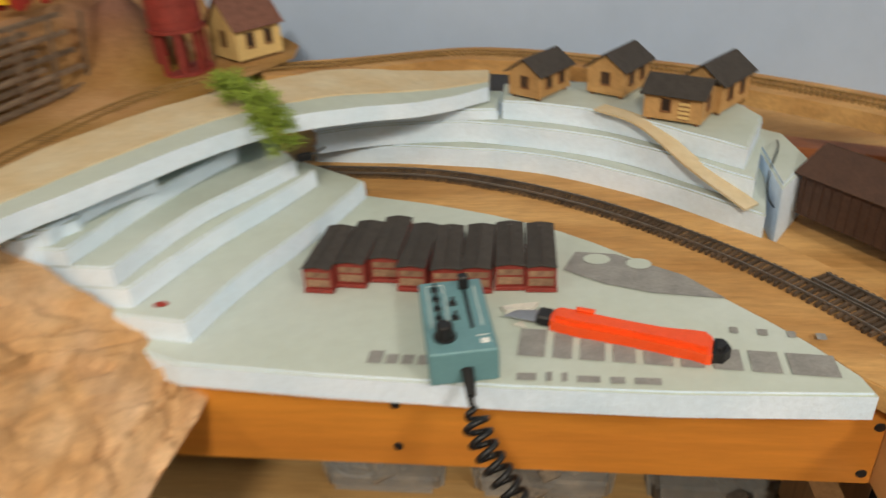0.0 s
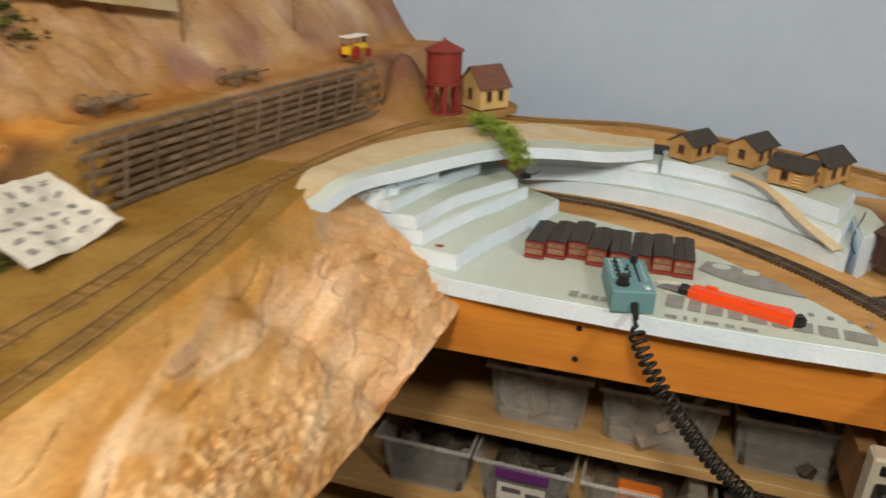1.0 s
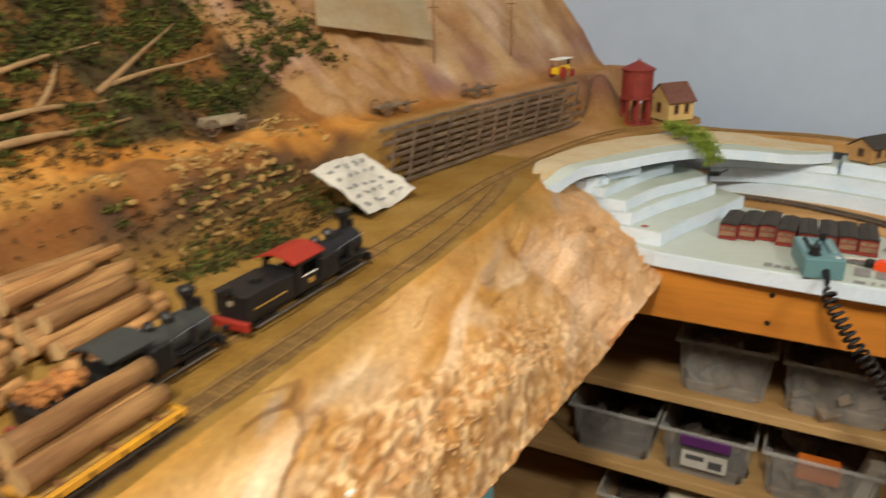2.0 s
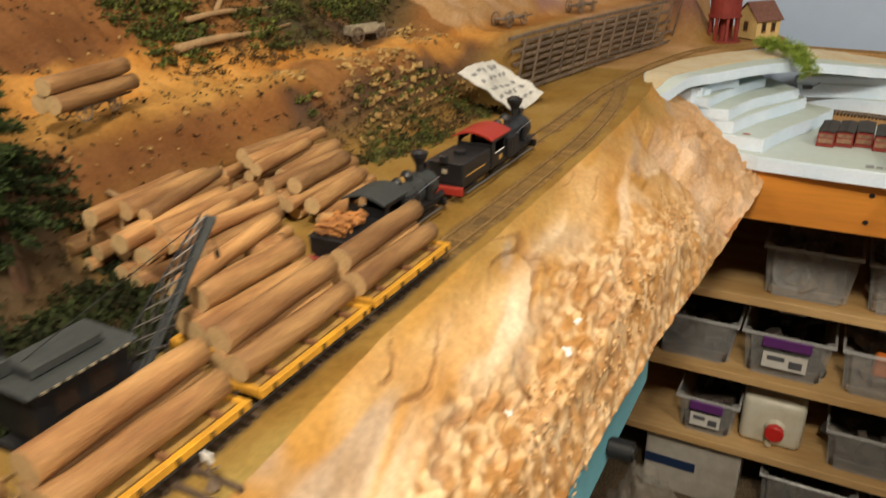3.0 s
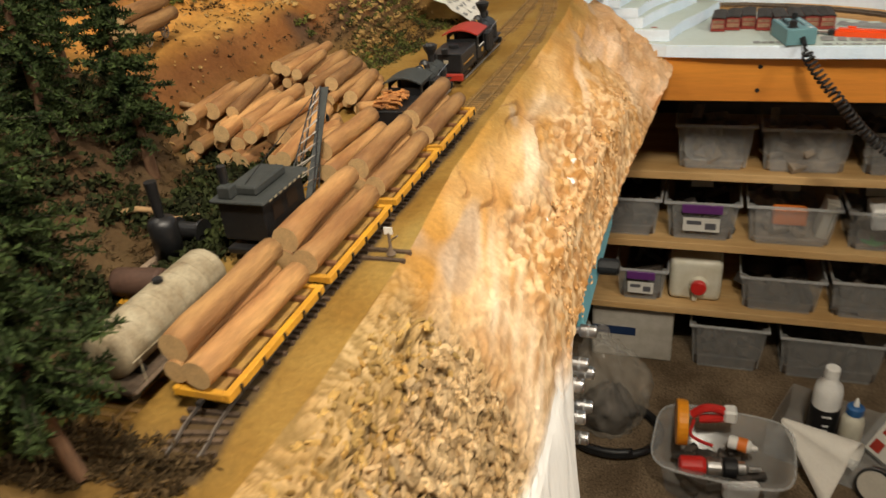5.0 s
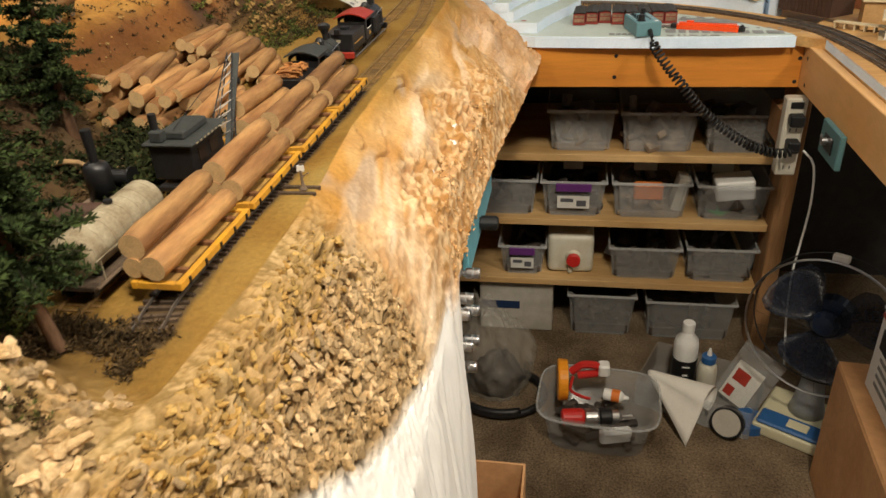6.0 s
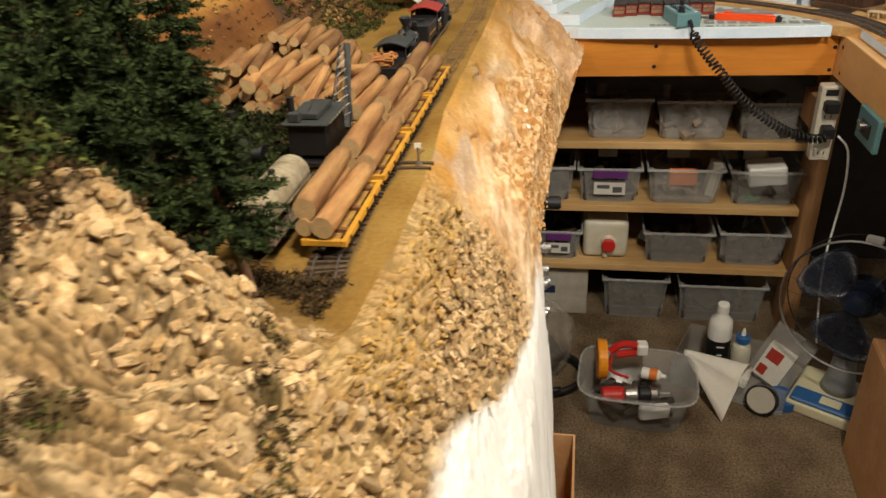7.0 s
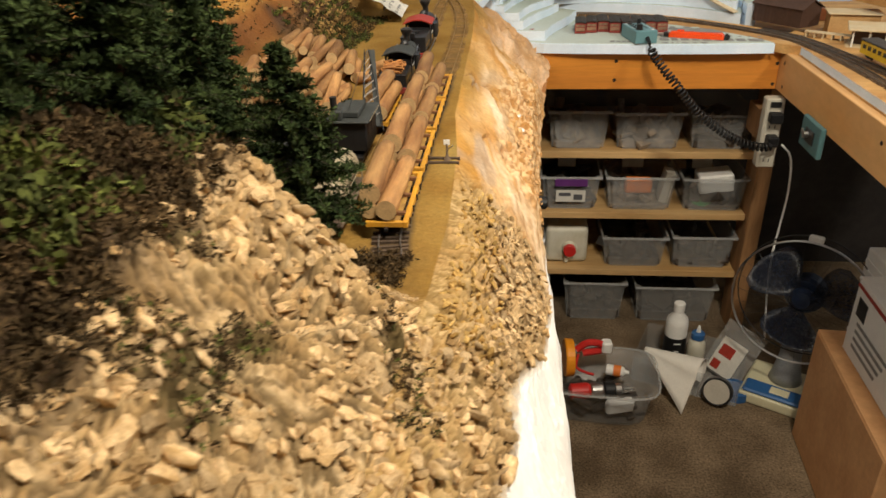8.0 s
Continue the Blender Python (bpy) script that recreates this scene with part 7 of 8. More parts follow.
for y, z in ((0.048, 0.042), (0.033, 0.0), (0.022, -0.036), (-0.012, 0.045), (-0.026, -0.009), (-0.041, 0.043), (-0.005, -0.055)):
    kb = part("knob", lathe([(0.0050, 0), (0.0050, 0.004), (0.0034, 0.005), (0.0034, 0.009), (0.0064, 0.010), (0.0068, 0.012), (0.0068, 0.025), (0.0060, 0.027)], 16, m=Matrix.Translation((0.0021, y, z)) @ Matrix.Rotation(math.pi / 2, 4, "Y")), M["steel"], kp_, "bright chrome knob")
    part("ring", cyl(0.0072, 0.0020, 16, m=Matrix.Translation((0.0200, y, z)) @ Matrix.Rotation(math.pi / 2, 4, "Y")), M["clearpart"], kb)
cr = thing("open_carton", "open brown carton with a cream pad inside", "carton", m=pose(-0.150, -0.15, FLOOR + 0.0005))
part("bottom", box(-0.10, 0.10, -0.13, 0.13, 0, 0.004), M["carton"], cr)
for s in (-1, 1):
    part("side", box(s * 0.10 - 0.002, s * 0.10 + 0.002, -0.13, 0.13, 0.0042, 0.235), M["carton"], cr)
    part("end", box(-0.0978, 0.0978, s * 0.128 - 0.002, s * 0.128 + 0.002, 0.0042, 0.235), M["carton"], cr)
part("pad", box(-0.09, 0.05, -0.10, 0.02, 0.05, 0.150, 0.004), M["fancream"], cr, "cream foam pad")

# ---- structures on the side bench ----
shed = thing("dark_shed", "dark brown stained wooden model engine shed", "model building", m=pose(0.520, 0.795, 0.8825, 0, 0, -55))
b = bmesh.new()
pts = [(-0.035, 0), (0.035, 0), (0.035, 0.042), (0.0, 0.060), (-0.035, 0.042)]
f0, f1 = [b.verts.new((-0.06, x, z)) for x, z in pts], [b.verts.new((0.075, x, z)) for x, z in pts]
b.faces.new(f0)
b.faces.new(f1)
for i in range(5):
    b.faces.new((f0[i], f0[(i + 1) % 5], f1[(i + 1) % 5], f1[i]))
bmesh.ops.recalc_face_normals(b, faces=b.faces[:])
part("wall_shell", b, M["shedbrown"], shed)
for s in (-1, 1):
    part("roof_panel", box(-0.066, 0.081, 0, 0.044, 0.0005, 0.0025, 0.0004, m=Matrix.Translation((0, 0, 0.0605)) @ (Matrix.Rotation(-0.475, 4, "X") if s > 0 else Matrix.Rotation(math.pi, 4, "Z") @ Matrix.Translation((-0.015, 0, 0)) @ Matrix.Rotation(-0.475, 4, "X"))), M["shedbrown"], shed)
for k in range(14):
    part("batten", box(-0.056 + k * 0.0096, -0.0545 + k * 0.0096, -0.0362, -0.0351, 0.001, 0.041), M["shedbrown"], shed)
part("doorway", box(-0.0606, -0.0602, -0.014, 0.014, 0.001, 0.036), M["windowdark"], shed)
rbd = thing("reddish_board", "short reddish brown board behind the shed", "board", m=pose(0.58, 0.955, 0.8625, 0, 0, -20))
part("board", box(-0.10, 0.10, -0.016, 0.016, 0, 0.030, 0.001), M["redwoodboard"], rbd)
fb = tagged(obj("foam_slab", slab([(0.43, 0.79), (0.475, 0.86), (0.47, 0.93), (0.41, 0.98), (0.435, 0.90)], 0.8625, 0.925, 0.003, 0.004), [M["foam"], M["foamtop"]]), "broken pale blue foam slab end", "foam slab", "back slabs")
tagged(obj("black_wire", sweep(curve_points([(0.452, 0.895, 0.930), (0.443, 0.862, 0.934), (0.430, 0.835, 0.918), (0.425, 0.812, 0.906), (0.428, 0.80, 0.900)], 0.004), 0.0009, 6), M["black"]), "thin black wire draped over the foam", "wire")
tanb = thing("tan_building", "tan cardboard model building with pale roof", "model building", m=pose(0.635, 0.695, 0.8668, 0, 0, -12))
part("wall_shell", box(-0.045, 0.06, -0.03, 0.03, 0, 0.055, 0.0006), M["housewall"], tanb)
part("roof", box(-0.050, 0.065, -0.036, 0.036, 0.0552, 0.0585, 0.0008), M["tan"], tanb)
dep = thing("depot_building", "pale wooden depot with open framed porch", "model building", m=pose(0.665, 0.53, 0.8668, 0, 0, -20))
part("platform", box(-0.09, 0.09, -0.045, 0.045, 0.012, 0.0155, 0.0004), M["tan"], dep)
for k in range(8):
    for y in (-0.042, 0.042):
        part("pile", box(-0.086 + k * 0.0245, -0.0825 + k * 0.0245, y - 0.002, y + 0.002, 0, 0.0119), M["tan"], dep)
for k in range(6):
    part("porch_post", box(-0.080 + k * 0.031, -0.0765 + k * 0.031, -0.040, -0.0365, 0.0157, 0.050), M["paper"], dep)
part("wall_shell", box(-0.078, 0.080, -0.005, 0.040, 0.0157, 0.050, 0.0005), M["shedbrown"], dep)
part("roof", box(-0.090, 0.092, -0.048, 0.048, 0.0502, 0.0545, 0.0008), M["tan"], dep)
tres = thing("low_trestle", "low pale wooden model loading trestle", "trestle", m=pose(0.560, 0.600, 0.8825, 0, 0, -38))
part("deck", box(-0.05, 0.05, -0.009, 0.009, 0.011, 0.0135), M["tan"], tres)
for k in range(6):
    part("bent", box(-0.048 + k * 0.0185, -0.0455 + k * 0.0185, -0.008, 0.008, 0, 0.0109), M["tan"], tres)
yc = thing("passenger_car", "yellow model passenger car on the side bench", "rail car", m=pose(0.572, 0.33, 0.8825 + 0.006, 0, 0, 4))
part("body", box(-0.016, 0.016, -0.085, 0.085, 0.008, 0.032, 0.001), M["yellow"], yc)
part("roof", box(-0.0175, 0.0175, -0.088, 0.088, 0.0322, 0.036, 0.0015), M["roof"], yc)
for s in (-1, 1):
    for k in range(8):
        part("window", box(s * 0.0161, s * 0.0165, -0.074 + k * 0.0195, -0.062 + k * 0.0195, 0.019, 0.027), M["windowdark"], yc)
    truck(yc, s * 0.055)

# tan ramp plank down the back slabs, and a wire clip by the bush
rampl = curve_points([(0.272, 0.925, 0.9575), (0.315, 0.888, 0.952), (0.36, 0.83, 0.928), (0.402, 0.782, 0.9085)], 0.006)
tagged(obj("ramp_strip", sweep(rampl, 0, square=(0.020, 0.0022)), M["tan"]), "tan strip of card laid as a sloping road", "ramp")
clip = thing("binder_clip", "small black clip at the foot of the bush", "clip", m=pose(-0.028, 0.815, 0.9465, 0, 0, 30))
part("clip", box(-0.008, 0.008, -0.004, 0.004, 0, 0.007, 0.001), M["black"], clip)
part("arm", sweep([(0.008, 0, 0.004), (0.022, 0.0, 0.010)], 0.0012, 6), M["black"], clip)


# ---- foliage ----
def needles(b, centre, axis, length, count, size, rnd, wide=0.28):
    for _ in range(count):
        t = rnd.random()
        p = centre + axis * (length * t)
        d = Vector((rnd.uniform(-1, 1), rnd.uniform(-1, 1), rnd.uniform(-0.5, 0.9))).normalized()
        s = size * rnd.uniform(0.6, 1.3)
        q = d.cross(Vector((rnd.uniform(-1, 1), rnd.uniform(-1, 1), rnd.uniform(-1, 1)))).normalized() * s * wide
        b.append((p, p + d * s * 0.6 + q, p + d * s, p + d * s * 0.6 - q))


def quads(name, items, material, parent=None):
    verts, faces = [], []
    for it in items:
        k = len(verts)
        verts += [tuple(v_) for v_ in it]
        faces.append((k, k + 1, k + 2, k + 3))
    me = bpy.data.meshes.new(name)
    me.from_pydata(verts, [], faces)
    me.materials.append(material)
    ob = new(name, me)
    if parent is not None:
        ob.parent = parent
    return ob


def conifer(at, height, radius, seed, label, lean=(0, 0), bare=0.22, density=1.0, material="needle"):
    rnd = random.Random(seed)
    t = thing("conifer", label, "tree", "conifers", m=Matrix.Translation(at))
    top = Vector((lean[0], lean[1], 1)).normalized() * height
    b = bmesh.new()
    rings = []
    for i in range(9):
        k = i / 8
        r = 0.0042 * (height / 0.16) * (1 - 0.85 * k)
        c = top * k + Vector((rnd.uniform(-1, 1), rnd.uniform(-1, 1), 0)) * 0.0008
        rings.append([b.verts.new(c + Vector((r * math.cos(a), r * math.sin(a), 0))) for a in [2 * math.pi * j / 8 for j in range(8)]])
    for p, q in zip(rings, rings[1:]):
        for j in range(8):
            b.faces.new((p[j], p[(j + 1) % 8], q[(j + 1) % 8], q[j]))
    b.faces.new(rings[-1])
    trunk = part("trunk", b, M["bark"], t, smooth=True)
    limbs, leaves = bmesh.new(), []
    n = int(150 * density)
    for i in range(n):
        k = bare + (1 - bare) * (i + rnd.random()) / n
        span = radius * (1.02 - k) ** 0.72 * rnd.uniform(0.55, 1.12) * (0.75 if k < bare + 0.06 else 1)
        a = rnd.uniform(0, 2 * math.pi)
        d = Vector((math.cos(a), math.sin(a), rnd.uniform(-0.28, 0.12))).normalized()
        p = top * k
        e = p + d * span
        sweep([p, p.lerp(e, 0.5) + Vector((0, 0, 0.002)), e], 0.0005, 4, bm=limbs)
        needles(leaves, p + d * span * 0.15, d, span * 0.9, int(165 * density * (0.5 + span / radius)), 0.0050, rnd, 0.13)
    tagged(part("branchwork", limbs, M["limb"], t), kind="stuff")
    tagged(quads("crown", leaves, M[material], t), kind="stuff")
    return t


conifer((-0.264, -0.690, 1.003), 0.160, 0.058, 1, "dark green model conifer with bare lower trunk", (-0.12, -0.02), 0.26)
conifer((-0.322, -0.705, 1.010), 0.185, 0.062, 2, "dark green model conifer beside the rock ridge", (-0.04, 0.0), 0.2)
conifer((-0.385, -0.690, 1.015), 0.200, 0.066, 3, "tall dark green model conifer", (0.02, 0.02), 0.2)
conifer((-0.365, -0.610, 1.006), 0.190, 0.060, 4, "tall dark green model conifer", (0.0, 0.02), 0.25)
conifer((-0.449, -0.392, 1.010), 0.205, 0.050, 5, "dark green model conifer with bare brown trunk", (-0.03, 0.0), 0.17)
conifer((-0.475, -0.455, 1.04), 0.205, 0.056, 6, "dark green model conifer with bare brown trunk", (0.0, 0.0), 0.17)
conifer((-0.44, -0.56, 1.04), 0.20, 0.064, 7, "tall dark green model conifer", (0.0, 0.0), 0.2)
conifer((-0.47, -0.66, 1.06), 0.20, 0.066, 8, "tall dark green model conifer", (0.0, 0.0), 0.2)
conifer((-0.405, -0.790, 1.165), 0.12, 0.055, 9, "small dark green model conifer on the ridge", (0.0, 0.05), 0.1)
conifer((-0.43, -0.90, 1.17), 0.13, 0.058, 10, "small dark green model conifer on the ridge", (0.0, 0.05), 0.1)
conifer((-0.338, -0.775, 1.120), 0.125, 0.050, 12, "small dark green model conifer on the ridge", (-0.05, 0.03), 0.08)
conifer((-0.375, -0.815, 1.150), 0.12, 0.052, 13, "small dark green model conifer on the ridge", (-0.05, 0.03), 0.08)
conifer((-0.54, -0.36, 1.09), 0.17, 0.055, 11, "dark green model conifer on the slope", (0.0, 0.0), 0.2)

# bright green sprig on the foam
rnd = random.Random(3)
bush = thing("green_sprig", "bright green fibre bush lying across foam terraces", "bush", m=Matrix.Translation((-0.118, 0.862, 1.0)))
lv = []
line = curve_points([(0, 0, 0.014), (0.045, -0.048, 0.012), (0.085, -0.092, -0.004), (0.092, -0.104, -0.022)], 0.004)
for i in range(75):
    k = rnd.random()
    c = line[int(k * (len(line) - 1))]
    d = Vector((rnd.uniform(-1, 1), rnd.uniform(-1, 1), rnd.uniform(-0.35, 0.9))).normalized()
    needles(lv, c, d, 0.019 * (1.15 - 0.6 * abs(k - 0.5)), 120, 0.0085, rnd, 0.045)
quads("fibre", lv, M["needlebright"], bush)
part("stem", sweep(line, 0.0012, 6), M["twig"], bush)

# ---- rubble, scrub and leaf litter on the scenery ----
def stone_mesh(seed, points=16, material="stone"):
    """An angular chip: the hull of points scattered on a flattened block."""
    rnd = random.Random(seed)
    b = bmesh.new()
    for _ in range(points):
        d = Vector((rnd.uniform(-1, 1), rnd.uniform(-1, 1), rnd.uniform(-1, 1)))
        d /= max(abs(c) for c in d) ** 0.6 * d.length ** 0.4
        b.verts.new((d.x * 1.15, d.y * 0.72, d.z * 0.52))
    out = bmesh.ops.convex_hull(b, input=b.verts[:])
    bmesh.ops.delete(b, geom=[v_ for v_ in out["geom_interior"] if isinstance(v_, bmesh.types.BMVert)], context="VERTS")
    bmesh.ops.recalc_face_normals(b, faces=b.faces[:])
    for f in b.faces:
        f.smooth = seed % 2 == 0
    me = bpy.data.meshes.new("stone")
    b.to_mesh(me)
    b.free()
    me.materials.append(M[material])
    return me


terr = bpy.data.objects["terrain"]
tmesh = terr.data
nv = len(tmesh.vertices)
co = np.empty(nv * 3, dtype=np.float32)
tmesh.vertices.foreach_get("co", co)
co = co.reshape(-1, 3)
no = np.empty(nv * 3, dtype=np.float32)
tmesh.vertices.foreach_get("normal", no)
no = no.reshape(-1, 3)
no[no[:, 2] < 0] *= -1
rng = np.random.RandomState(4)
X, Y, Z = co[:, 0], co[:, 1], co[:, 2]
cluster = np.array([noise.noise((float(x) * 14, float(y) * 14, 31.0)) for x, y in zip(X, Y)])
ZP = np.array([interp(WHITE, float(y)) for y in Y])
ridge_zone = (Z > ZP + 0.008) & (Y < -0.728 + 0.02 * cluster) & (Y > -1.12) & (X > -0.292) & (X < -0.115) & (Z > 0.925) & (cluster < 0.30)
face_zone = (Z > ZP + 0.008) & (Y < -0.49) & (Y > -0.78) & (X > -0.180) & (X < -0.100) & (Z > 0.885) & (Y < -0.50 - 0.55 * np.maximum(0, -0.13 - X) + 0.02 * cluster)
gold_zone = face_zone & (X < -0.142)
face_zone &= X > -0.150
loose_zone = (Y > -0.36) & (Y < 0.22) & (X > -0.150) & (X < -0.100) & (Z < 0.935 + 0.02 * cluster) & (Z > 0.85)
bank_zone = (Y > 0.0) & (Y < 0.33) & (X > -0.56) & (X < -0.41) & (Z > 1.012) & (cluster > -0.1)


def oriented(p, n, size, r):
    """On the surface, tilted a little, the long side following the bedding."""
    bed = 0.5 + 2.6 * n3(float(p[0]), float(p[1]), 7, 44) + r.gauss(0, 0.45)
    q = Vector(n).to_track_quat("Z", "Y") @ Euler((r.uniform(-0.4, 0.4), r.uniform(-0.4, 0.4), bed)).to_quaternion()
    return Matrix.LocRotScale(Vector(p), q, (size * r.uniform(0.8, 1.3), size * r.uniform(0.75, 1.2), size * r.uniform(0.7, 1.2)))


SM = [stone_mesh(i, 12) for i in range(9)]
MID = [stone_mesh(40 + i, 18) for i in range(12)]
r_ = random.Random(12)
idx = np.nonzero(ridge_zone | face_zone)[0]
rng.shuffle(idx)
for i in idx[:290]:
    ob = new("stone", r_.choice(MID))
    ob.parent = terr
    ob.matrix_world = oriented(co[i] - no[i] * 0.0010, no[i], r_.uniform(0.0040, 0.0075) * (1.0 if Y[i] < -0.76 else 0.7), r_)


def rubble(name, zone, count, lo, hi, meshes, seed, material, label, jit=0.004):
    r = random.Random(seed)
    ids = np.nonzero(zone)[0]
    pick = ids[np.random.RandomState(seed).randint(0, len(ids), count)]
    verts, faces = [], []
    raw = [([v_.co.copy() for v_ in m.vertices], [tuple(p.vertices) for p in m.polygons]) for m in meshes]
    for i in pick:
        vs, fs = r.choice(raw)
        m = oriented(co[i] - no[i] * 0.0012 + np.array([r.uniform(-jit, jit), r.uniform(-jit, jit), 0]), no[i], r.uniform(lo, hi), r)
        k = len(verts)
        verts += [tuple(m @ v_) for v_ in vs]
        faces += [tuple(k + q for q in f) for f in fs]
    me = bpy.data.meshes.new(name)
    me.from_pydata(verts, [], faces)
    me.materials.append(material)
    ob = new(name, me)
    ob.parent = terr
    return tagged(ob, label, kind="stuff")


rubble("rubble", ridge_zone, 2600, 0.0016, 0.0052, MID, 1, M["stones"], "pale ochre rock rubble")
rubble("rubble", face_zone, 2000, 0.0016, 0.0044, MID, 2, M["stones"], "pale ochre rock rubble")
rubble("rubble", gold_zone, 900, 0.0012, 0.0034, MID, 22, M["goldchip"], "golden ochre rock chips below the track")
rubble("cliff_chips", loose_zone, 1300, 0.0009, 0.0026, MID, 21, M["cliffchip"], "crumbling orange and cream plaster chips")
rubble("rubble", bank_zone, 900, 0.0015, 0.0052, SM, 3, M["bankstone"], "ochre rock rubble on the bank", 0.012)
chips = (Y > -0.30) & (Y < -0.08) & (X > -0.135) & (X < -0.108)
rubble("plaster_chips", (abs(X + 0.120) < 0.007) & (abs(Y + 0.185) < 0.012), 3, 0.0045, 0.0065, MID, 31, M["white"], "bare white plaster patches", 0.001)
rubble("plaster_chips", chips, 5, 0.003, 0.005, SM, 9, M["white"], "bare white plaster chips")


def scrub(name, zone, count, spread, size, material, seed, label, leaves=16, jit=0.006, wide=0.28):
    r = random.Random(seed)
    ids = np.nonzero(zone)[0]
    items = []
    for i in ids[np.random.RandomState(seed).randint(0, len(ids), count)]:
        p = Vector([float(c) for c in co[i]]) + Vector((r.uniform(-jit, jit), r.uniform(-jit, jit), 0))
        n = Vector([float(c) for c in no[i]])
        for _ in range(leaves):
            d = (n * r.uniform(0.1, 1.0) + Vector((r.uniform(-1, 1), r.uniform(-1, 1), r.uniform(-0.2, 0.8)))).normalized()
            needles(items, p, d, spread * r.random(), 1, size, r, wide)
    return tagged(quads(name, items, material, terr), label, kind="stuff")


FT = np.array([interp(FOOT, float(y)) for y in Y])
DD = FT - X
soil_zone = ((Y > -0.70) & (Y < -0.315 + 0.05 * cluster) & (X < -0.325) & (X > -0.75)) | ((Y < -0.66) & (Y > -0.722) & (X < -0.215) & (X > -0.5) & (cluster > -0.02)) | ((Y < -0.74) & (Y > -0.985) & (X < -0.283) & (X > -0.7))
green_hill = (Y > -0.08) & (Y < 0.48) & (DD > 0.19) & (X > -0.95) & (cluster > -0.15)
green_bank = (Y > -0.02) & (Y < 0.26) & (DD > -0.03) & (DD < 0.07)
scrub("brown_scrub", soil_zone, 7000, 0.008, 0.0050, M["scrub"], 1, "dark brown scrub and leaf litter", 14, 0.006, 0.13)
scrub("dark_shrubs", soil_zone & (cluster > -0.06) & (Y > -0.65), 3800, 0.013, 0.006, M["darkleaf"], 2, "dark green low shrubs", 14)
scrub("ridge_shrubs", soil_zone & (cluster > -0.06) & (Y < -0.65) & (X < -0.30), 1300, 0.012, 0.006, M["leaf"], 12, "green low shrubs on the ridge", 14)
scrub("hill_shrubs", green_hill & (cluster > -0.08), 4600, 0.012, 0.0052, M["leaf"], 3, "mixed green shrubs on the hillside", 14, 0.012)
scrub("hill_scrub", (Y > -0.06) & (Y < 0.50) & (DD > 0.17) & (X > -0.95), 4200, 0.009, 0.005, M["scrub"], 13, "brown scrub on the hillside", 10, 0.012, 0.16)
scrub("bank_scrub", green_bank, 900, 0.008, 0.0045, M["scrub"], 14, "brown scrub along the bank", 10, 0.008, 0.14)
scrub("bank_shrubs", green_bank & (cluster > -0.02), 550, 0.008, 0.0038, M["leaf"], 4, "green bushes along the bank", 14, 0.010)
DIRT = np.array([noise.noise((float(x) * 17, float(y) * 17, 11.0)) + 0.4 * noise.noise((float(x) * 30, float(y) * 30, 11.0)) for x, y in zip(X, Y)])
scrub("ridge_litter", (Y < -0.76) & (Y > -1.12) & (X > -0.30) & (X < -0.115) & (Z > ZP + 0.01) & (DIRT > 0.27), 900, 0.004, 0.0028, M["scrub"], 8, "dark leaf litter between the rocks", 12, 0.005, 0.2)
scrub("ridge_moss", (Y < -0.76) & (Y > -1.12) & (X > -0.30) & (X < -0.115) & (Z > ZP + 0.01) & (DIRT > 0.30), 350, 0.004, 0.0022, M["leaf"], 5, "green moss between the rocks", 12, 0.006, 0.2)
flat_zone = (Y > -0.66) & (Y < 0.56) & (DD < 0.03) & (X < -0.20)
rubble("ballast_grit", flat_zone, 2600, 0.0005, 0.0015, SM[:2], 17, M["bankstone"], "fine ochre grit around the tracks", 0.006)
hill_litter = (Y > -0.36) & (Y < 0.0) & (DD > 0.0) & (DD < 0.5)
scrub("leaf_litter", hill_litter, 900, 0.004, 0.004, M["scrub"], 6, "brown leaf litter on the slope", 4)
rubble("pebbles", hill_litter, 500, 0.0012, 0.003, SM[:3], 7, M["bankstone"], "small ochre pebbles on the slope", 0.012)

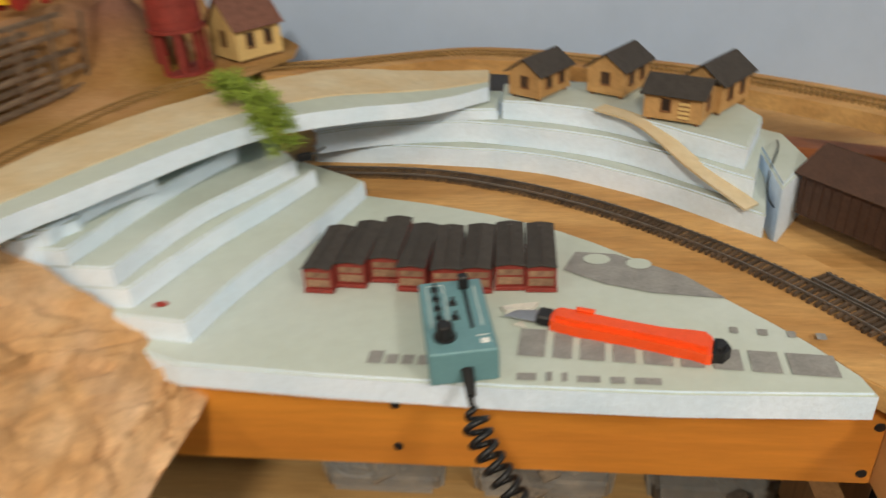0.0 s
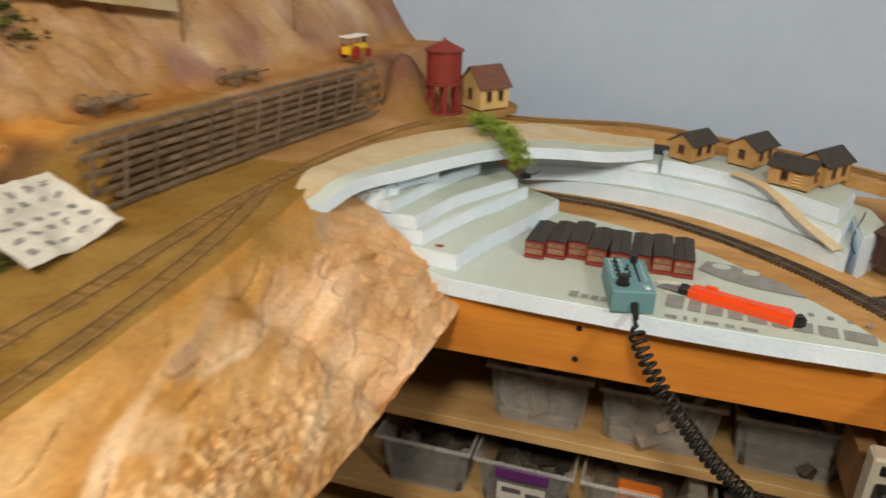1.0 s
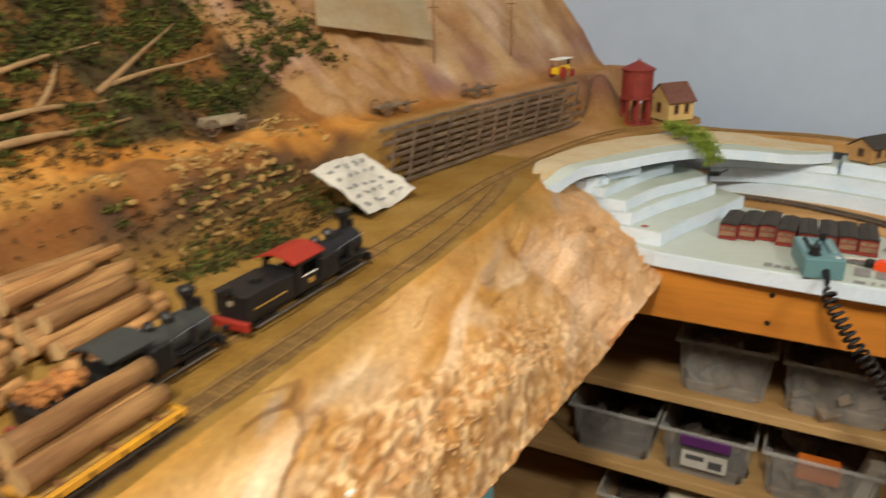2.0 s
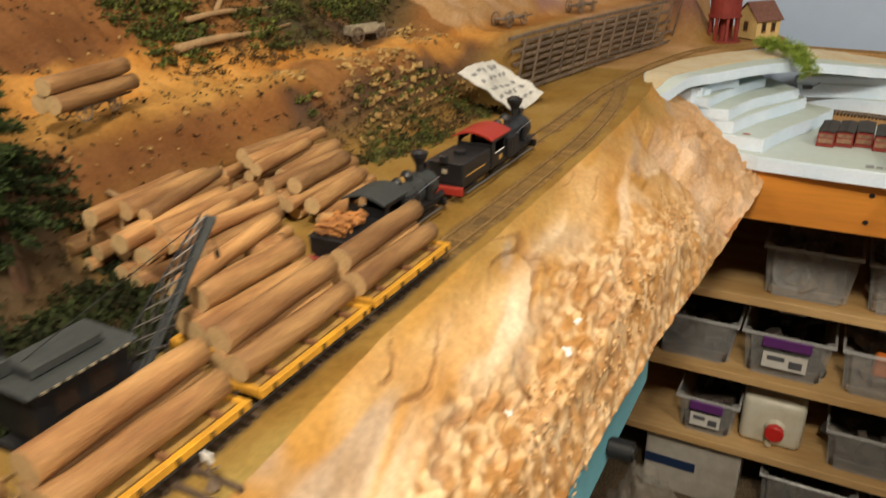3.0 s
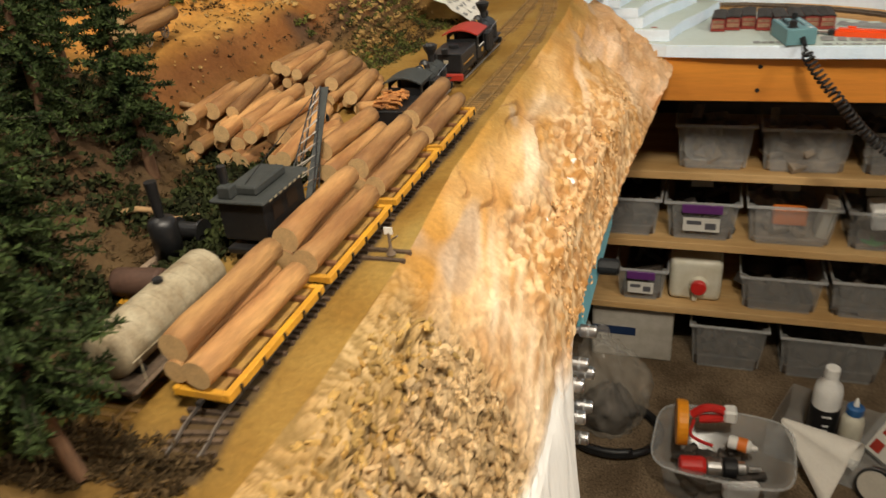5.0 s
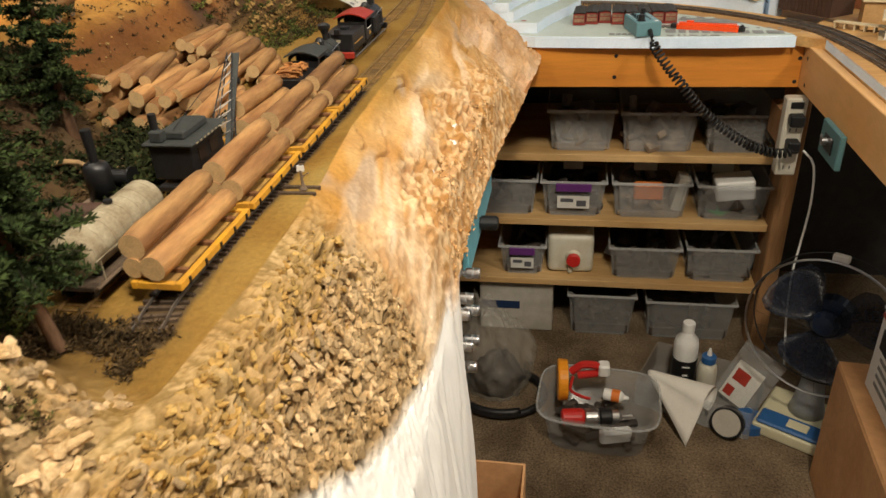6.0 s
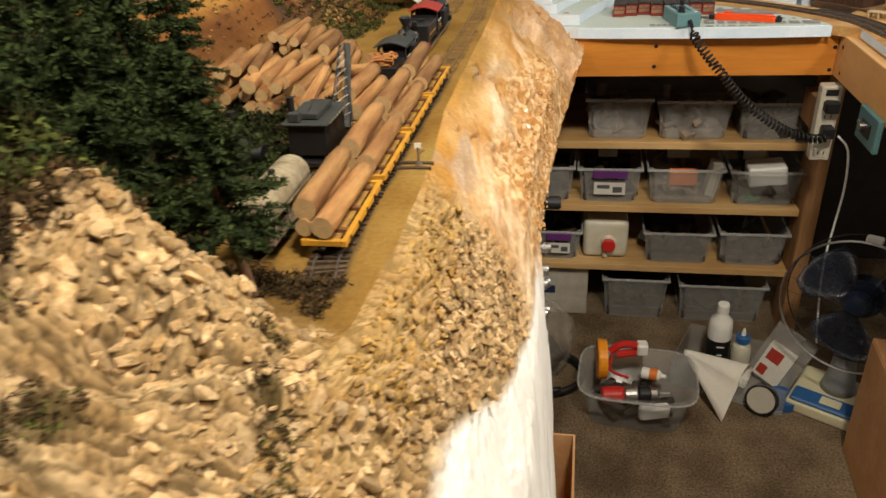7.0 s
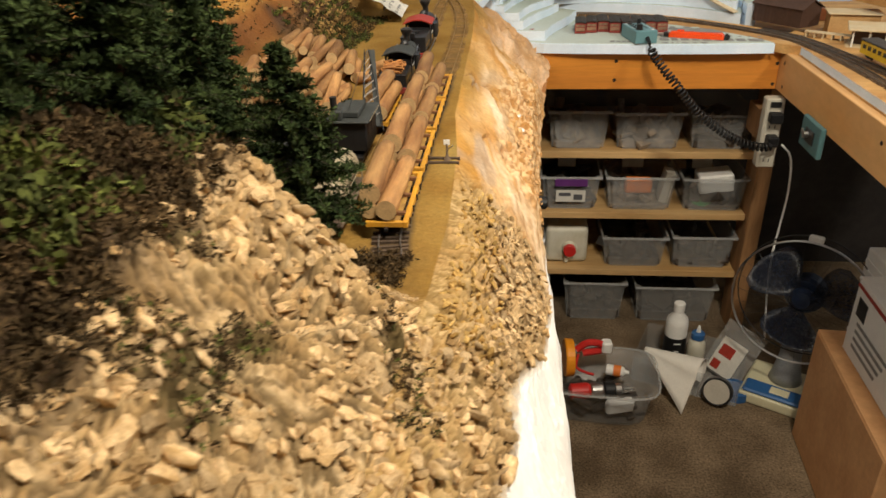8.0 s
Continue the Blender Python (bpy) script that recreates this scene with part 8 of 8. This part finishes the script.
# fallen trunks and sticks
def fallen(x0, y0, x1, y1, r, label, lift=0.006):
    n = 7
    pts = []
    for i in range(n):
        t = i / (n - 1)
        x, y = x0 + (x1 - x0) * t, y0 + (y1 - y0) * t
        pts.append((x, y, 0))
    za, zb = base_height(x0, y0) + lift, base_height(x1, y1) + lift
    mid = max(base_height(p[0], p[1]) + lift - (za + (zb - za) * i / (n - 1)) for i, p in enumerate(pts))
    line = [Vector((p[0] + 0.004 * math.sin(i * 0.9), p[1] + 0.003 * math.sin(i * 1.3), za + (zb - za) * i / (n - 1) + max(0, mid) + 0.003 * math.sin(i))) for i, p in enumerate(pts)]
    tagged(obj("fallen_trunk", sweep(line, [r * (1.1 - 0.7 * i / (n - 1)) for i in range(n)], 8), M["twig"], smooth=True), label, "fallen trunk", "fallen trunks")


fallen(-0.639, -0.051, -0.619, 0.127, 0.0050, "long pale fallen trunk beside the dirt road")
fallen(-0.662, -0.008, -0.647, 0.161, 0.0036, "pale dead trunk lying among shrubs")
fallen(-0.709, 0.025, -0.733, 0.222, 0.0032, "pale dead trunk lying among shrubs")
fallen(-0.662, 0.120, -0.740, 0.336, 0.0040, "thick pale dead trunk lying up the slope")
fallen(-0.669, 0.139, -0.670, 0.344, 0.0034, "pale dead trunk lying among shrubs")
fallen(-0.661, 0.041, -0.735, 0.150, 0.0034, "pale dead trunk lying up the slope")
fallen(-0.497, -0.275, -0.379, -0.300, 0.0028, "thin leaning pole beside the log pile")
fallen(-0.42, -0.47, -0.37, -0.44, 0.0026, "pale broken stick in dark scrub")

# flat panel and poles on the far slope
pan = thing("scenery_panel", "flat tan scenery panel set into the mountainside", "panel")
b = bmesh.new()
q = [Vector((-0.625, 0.519, 1.252)), Vector((-0.535, 0.717, 1.246)), Vector((-0.484, 0.655, 1.174)), Vector((-0.589, 0.47, 1.208))]
b.faces.new([b.verts.new(v_) for v_ in q])
bmesh.ops.solidify(b, geom=b.faces[:], thickness=0.006)
part("panel", b, M["tan"], pan)
for x, y in ((-0.482, 0.651), (-0.433, 0.876)):
    p = thing("utility_pole", "thin brown model utility pole", "pole", "poles", m=pose(x, y, base_height(x, y) - 0.004))
    part("pole", cyl(0.0016, 0.11, 8, r2=0.0012), M["trimwood"], p)
    part("crossarm", box(-0.010, 0.010, -0.0009, 0.0009, 0.098, 0.100), M["trimwood"], p)
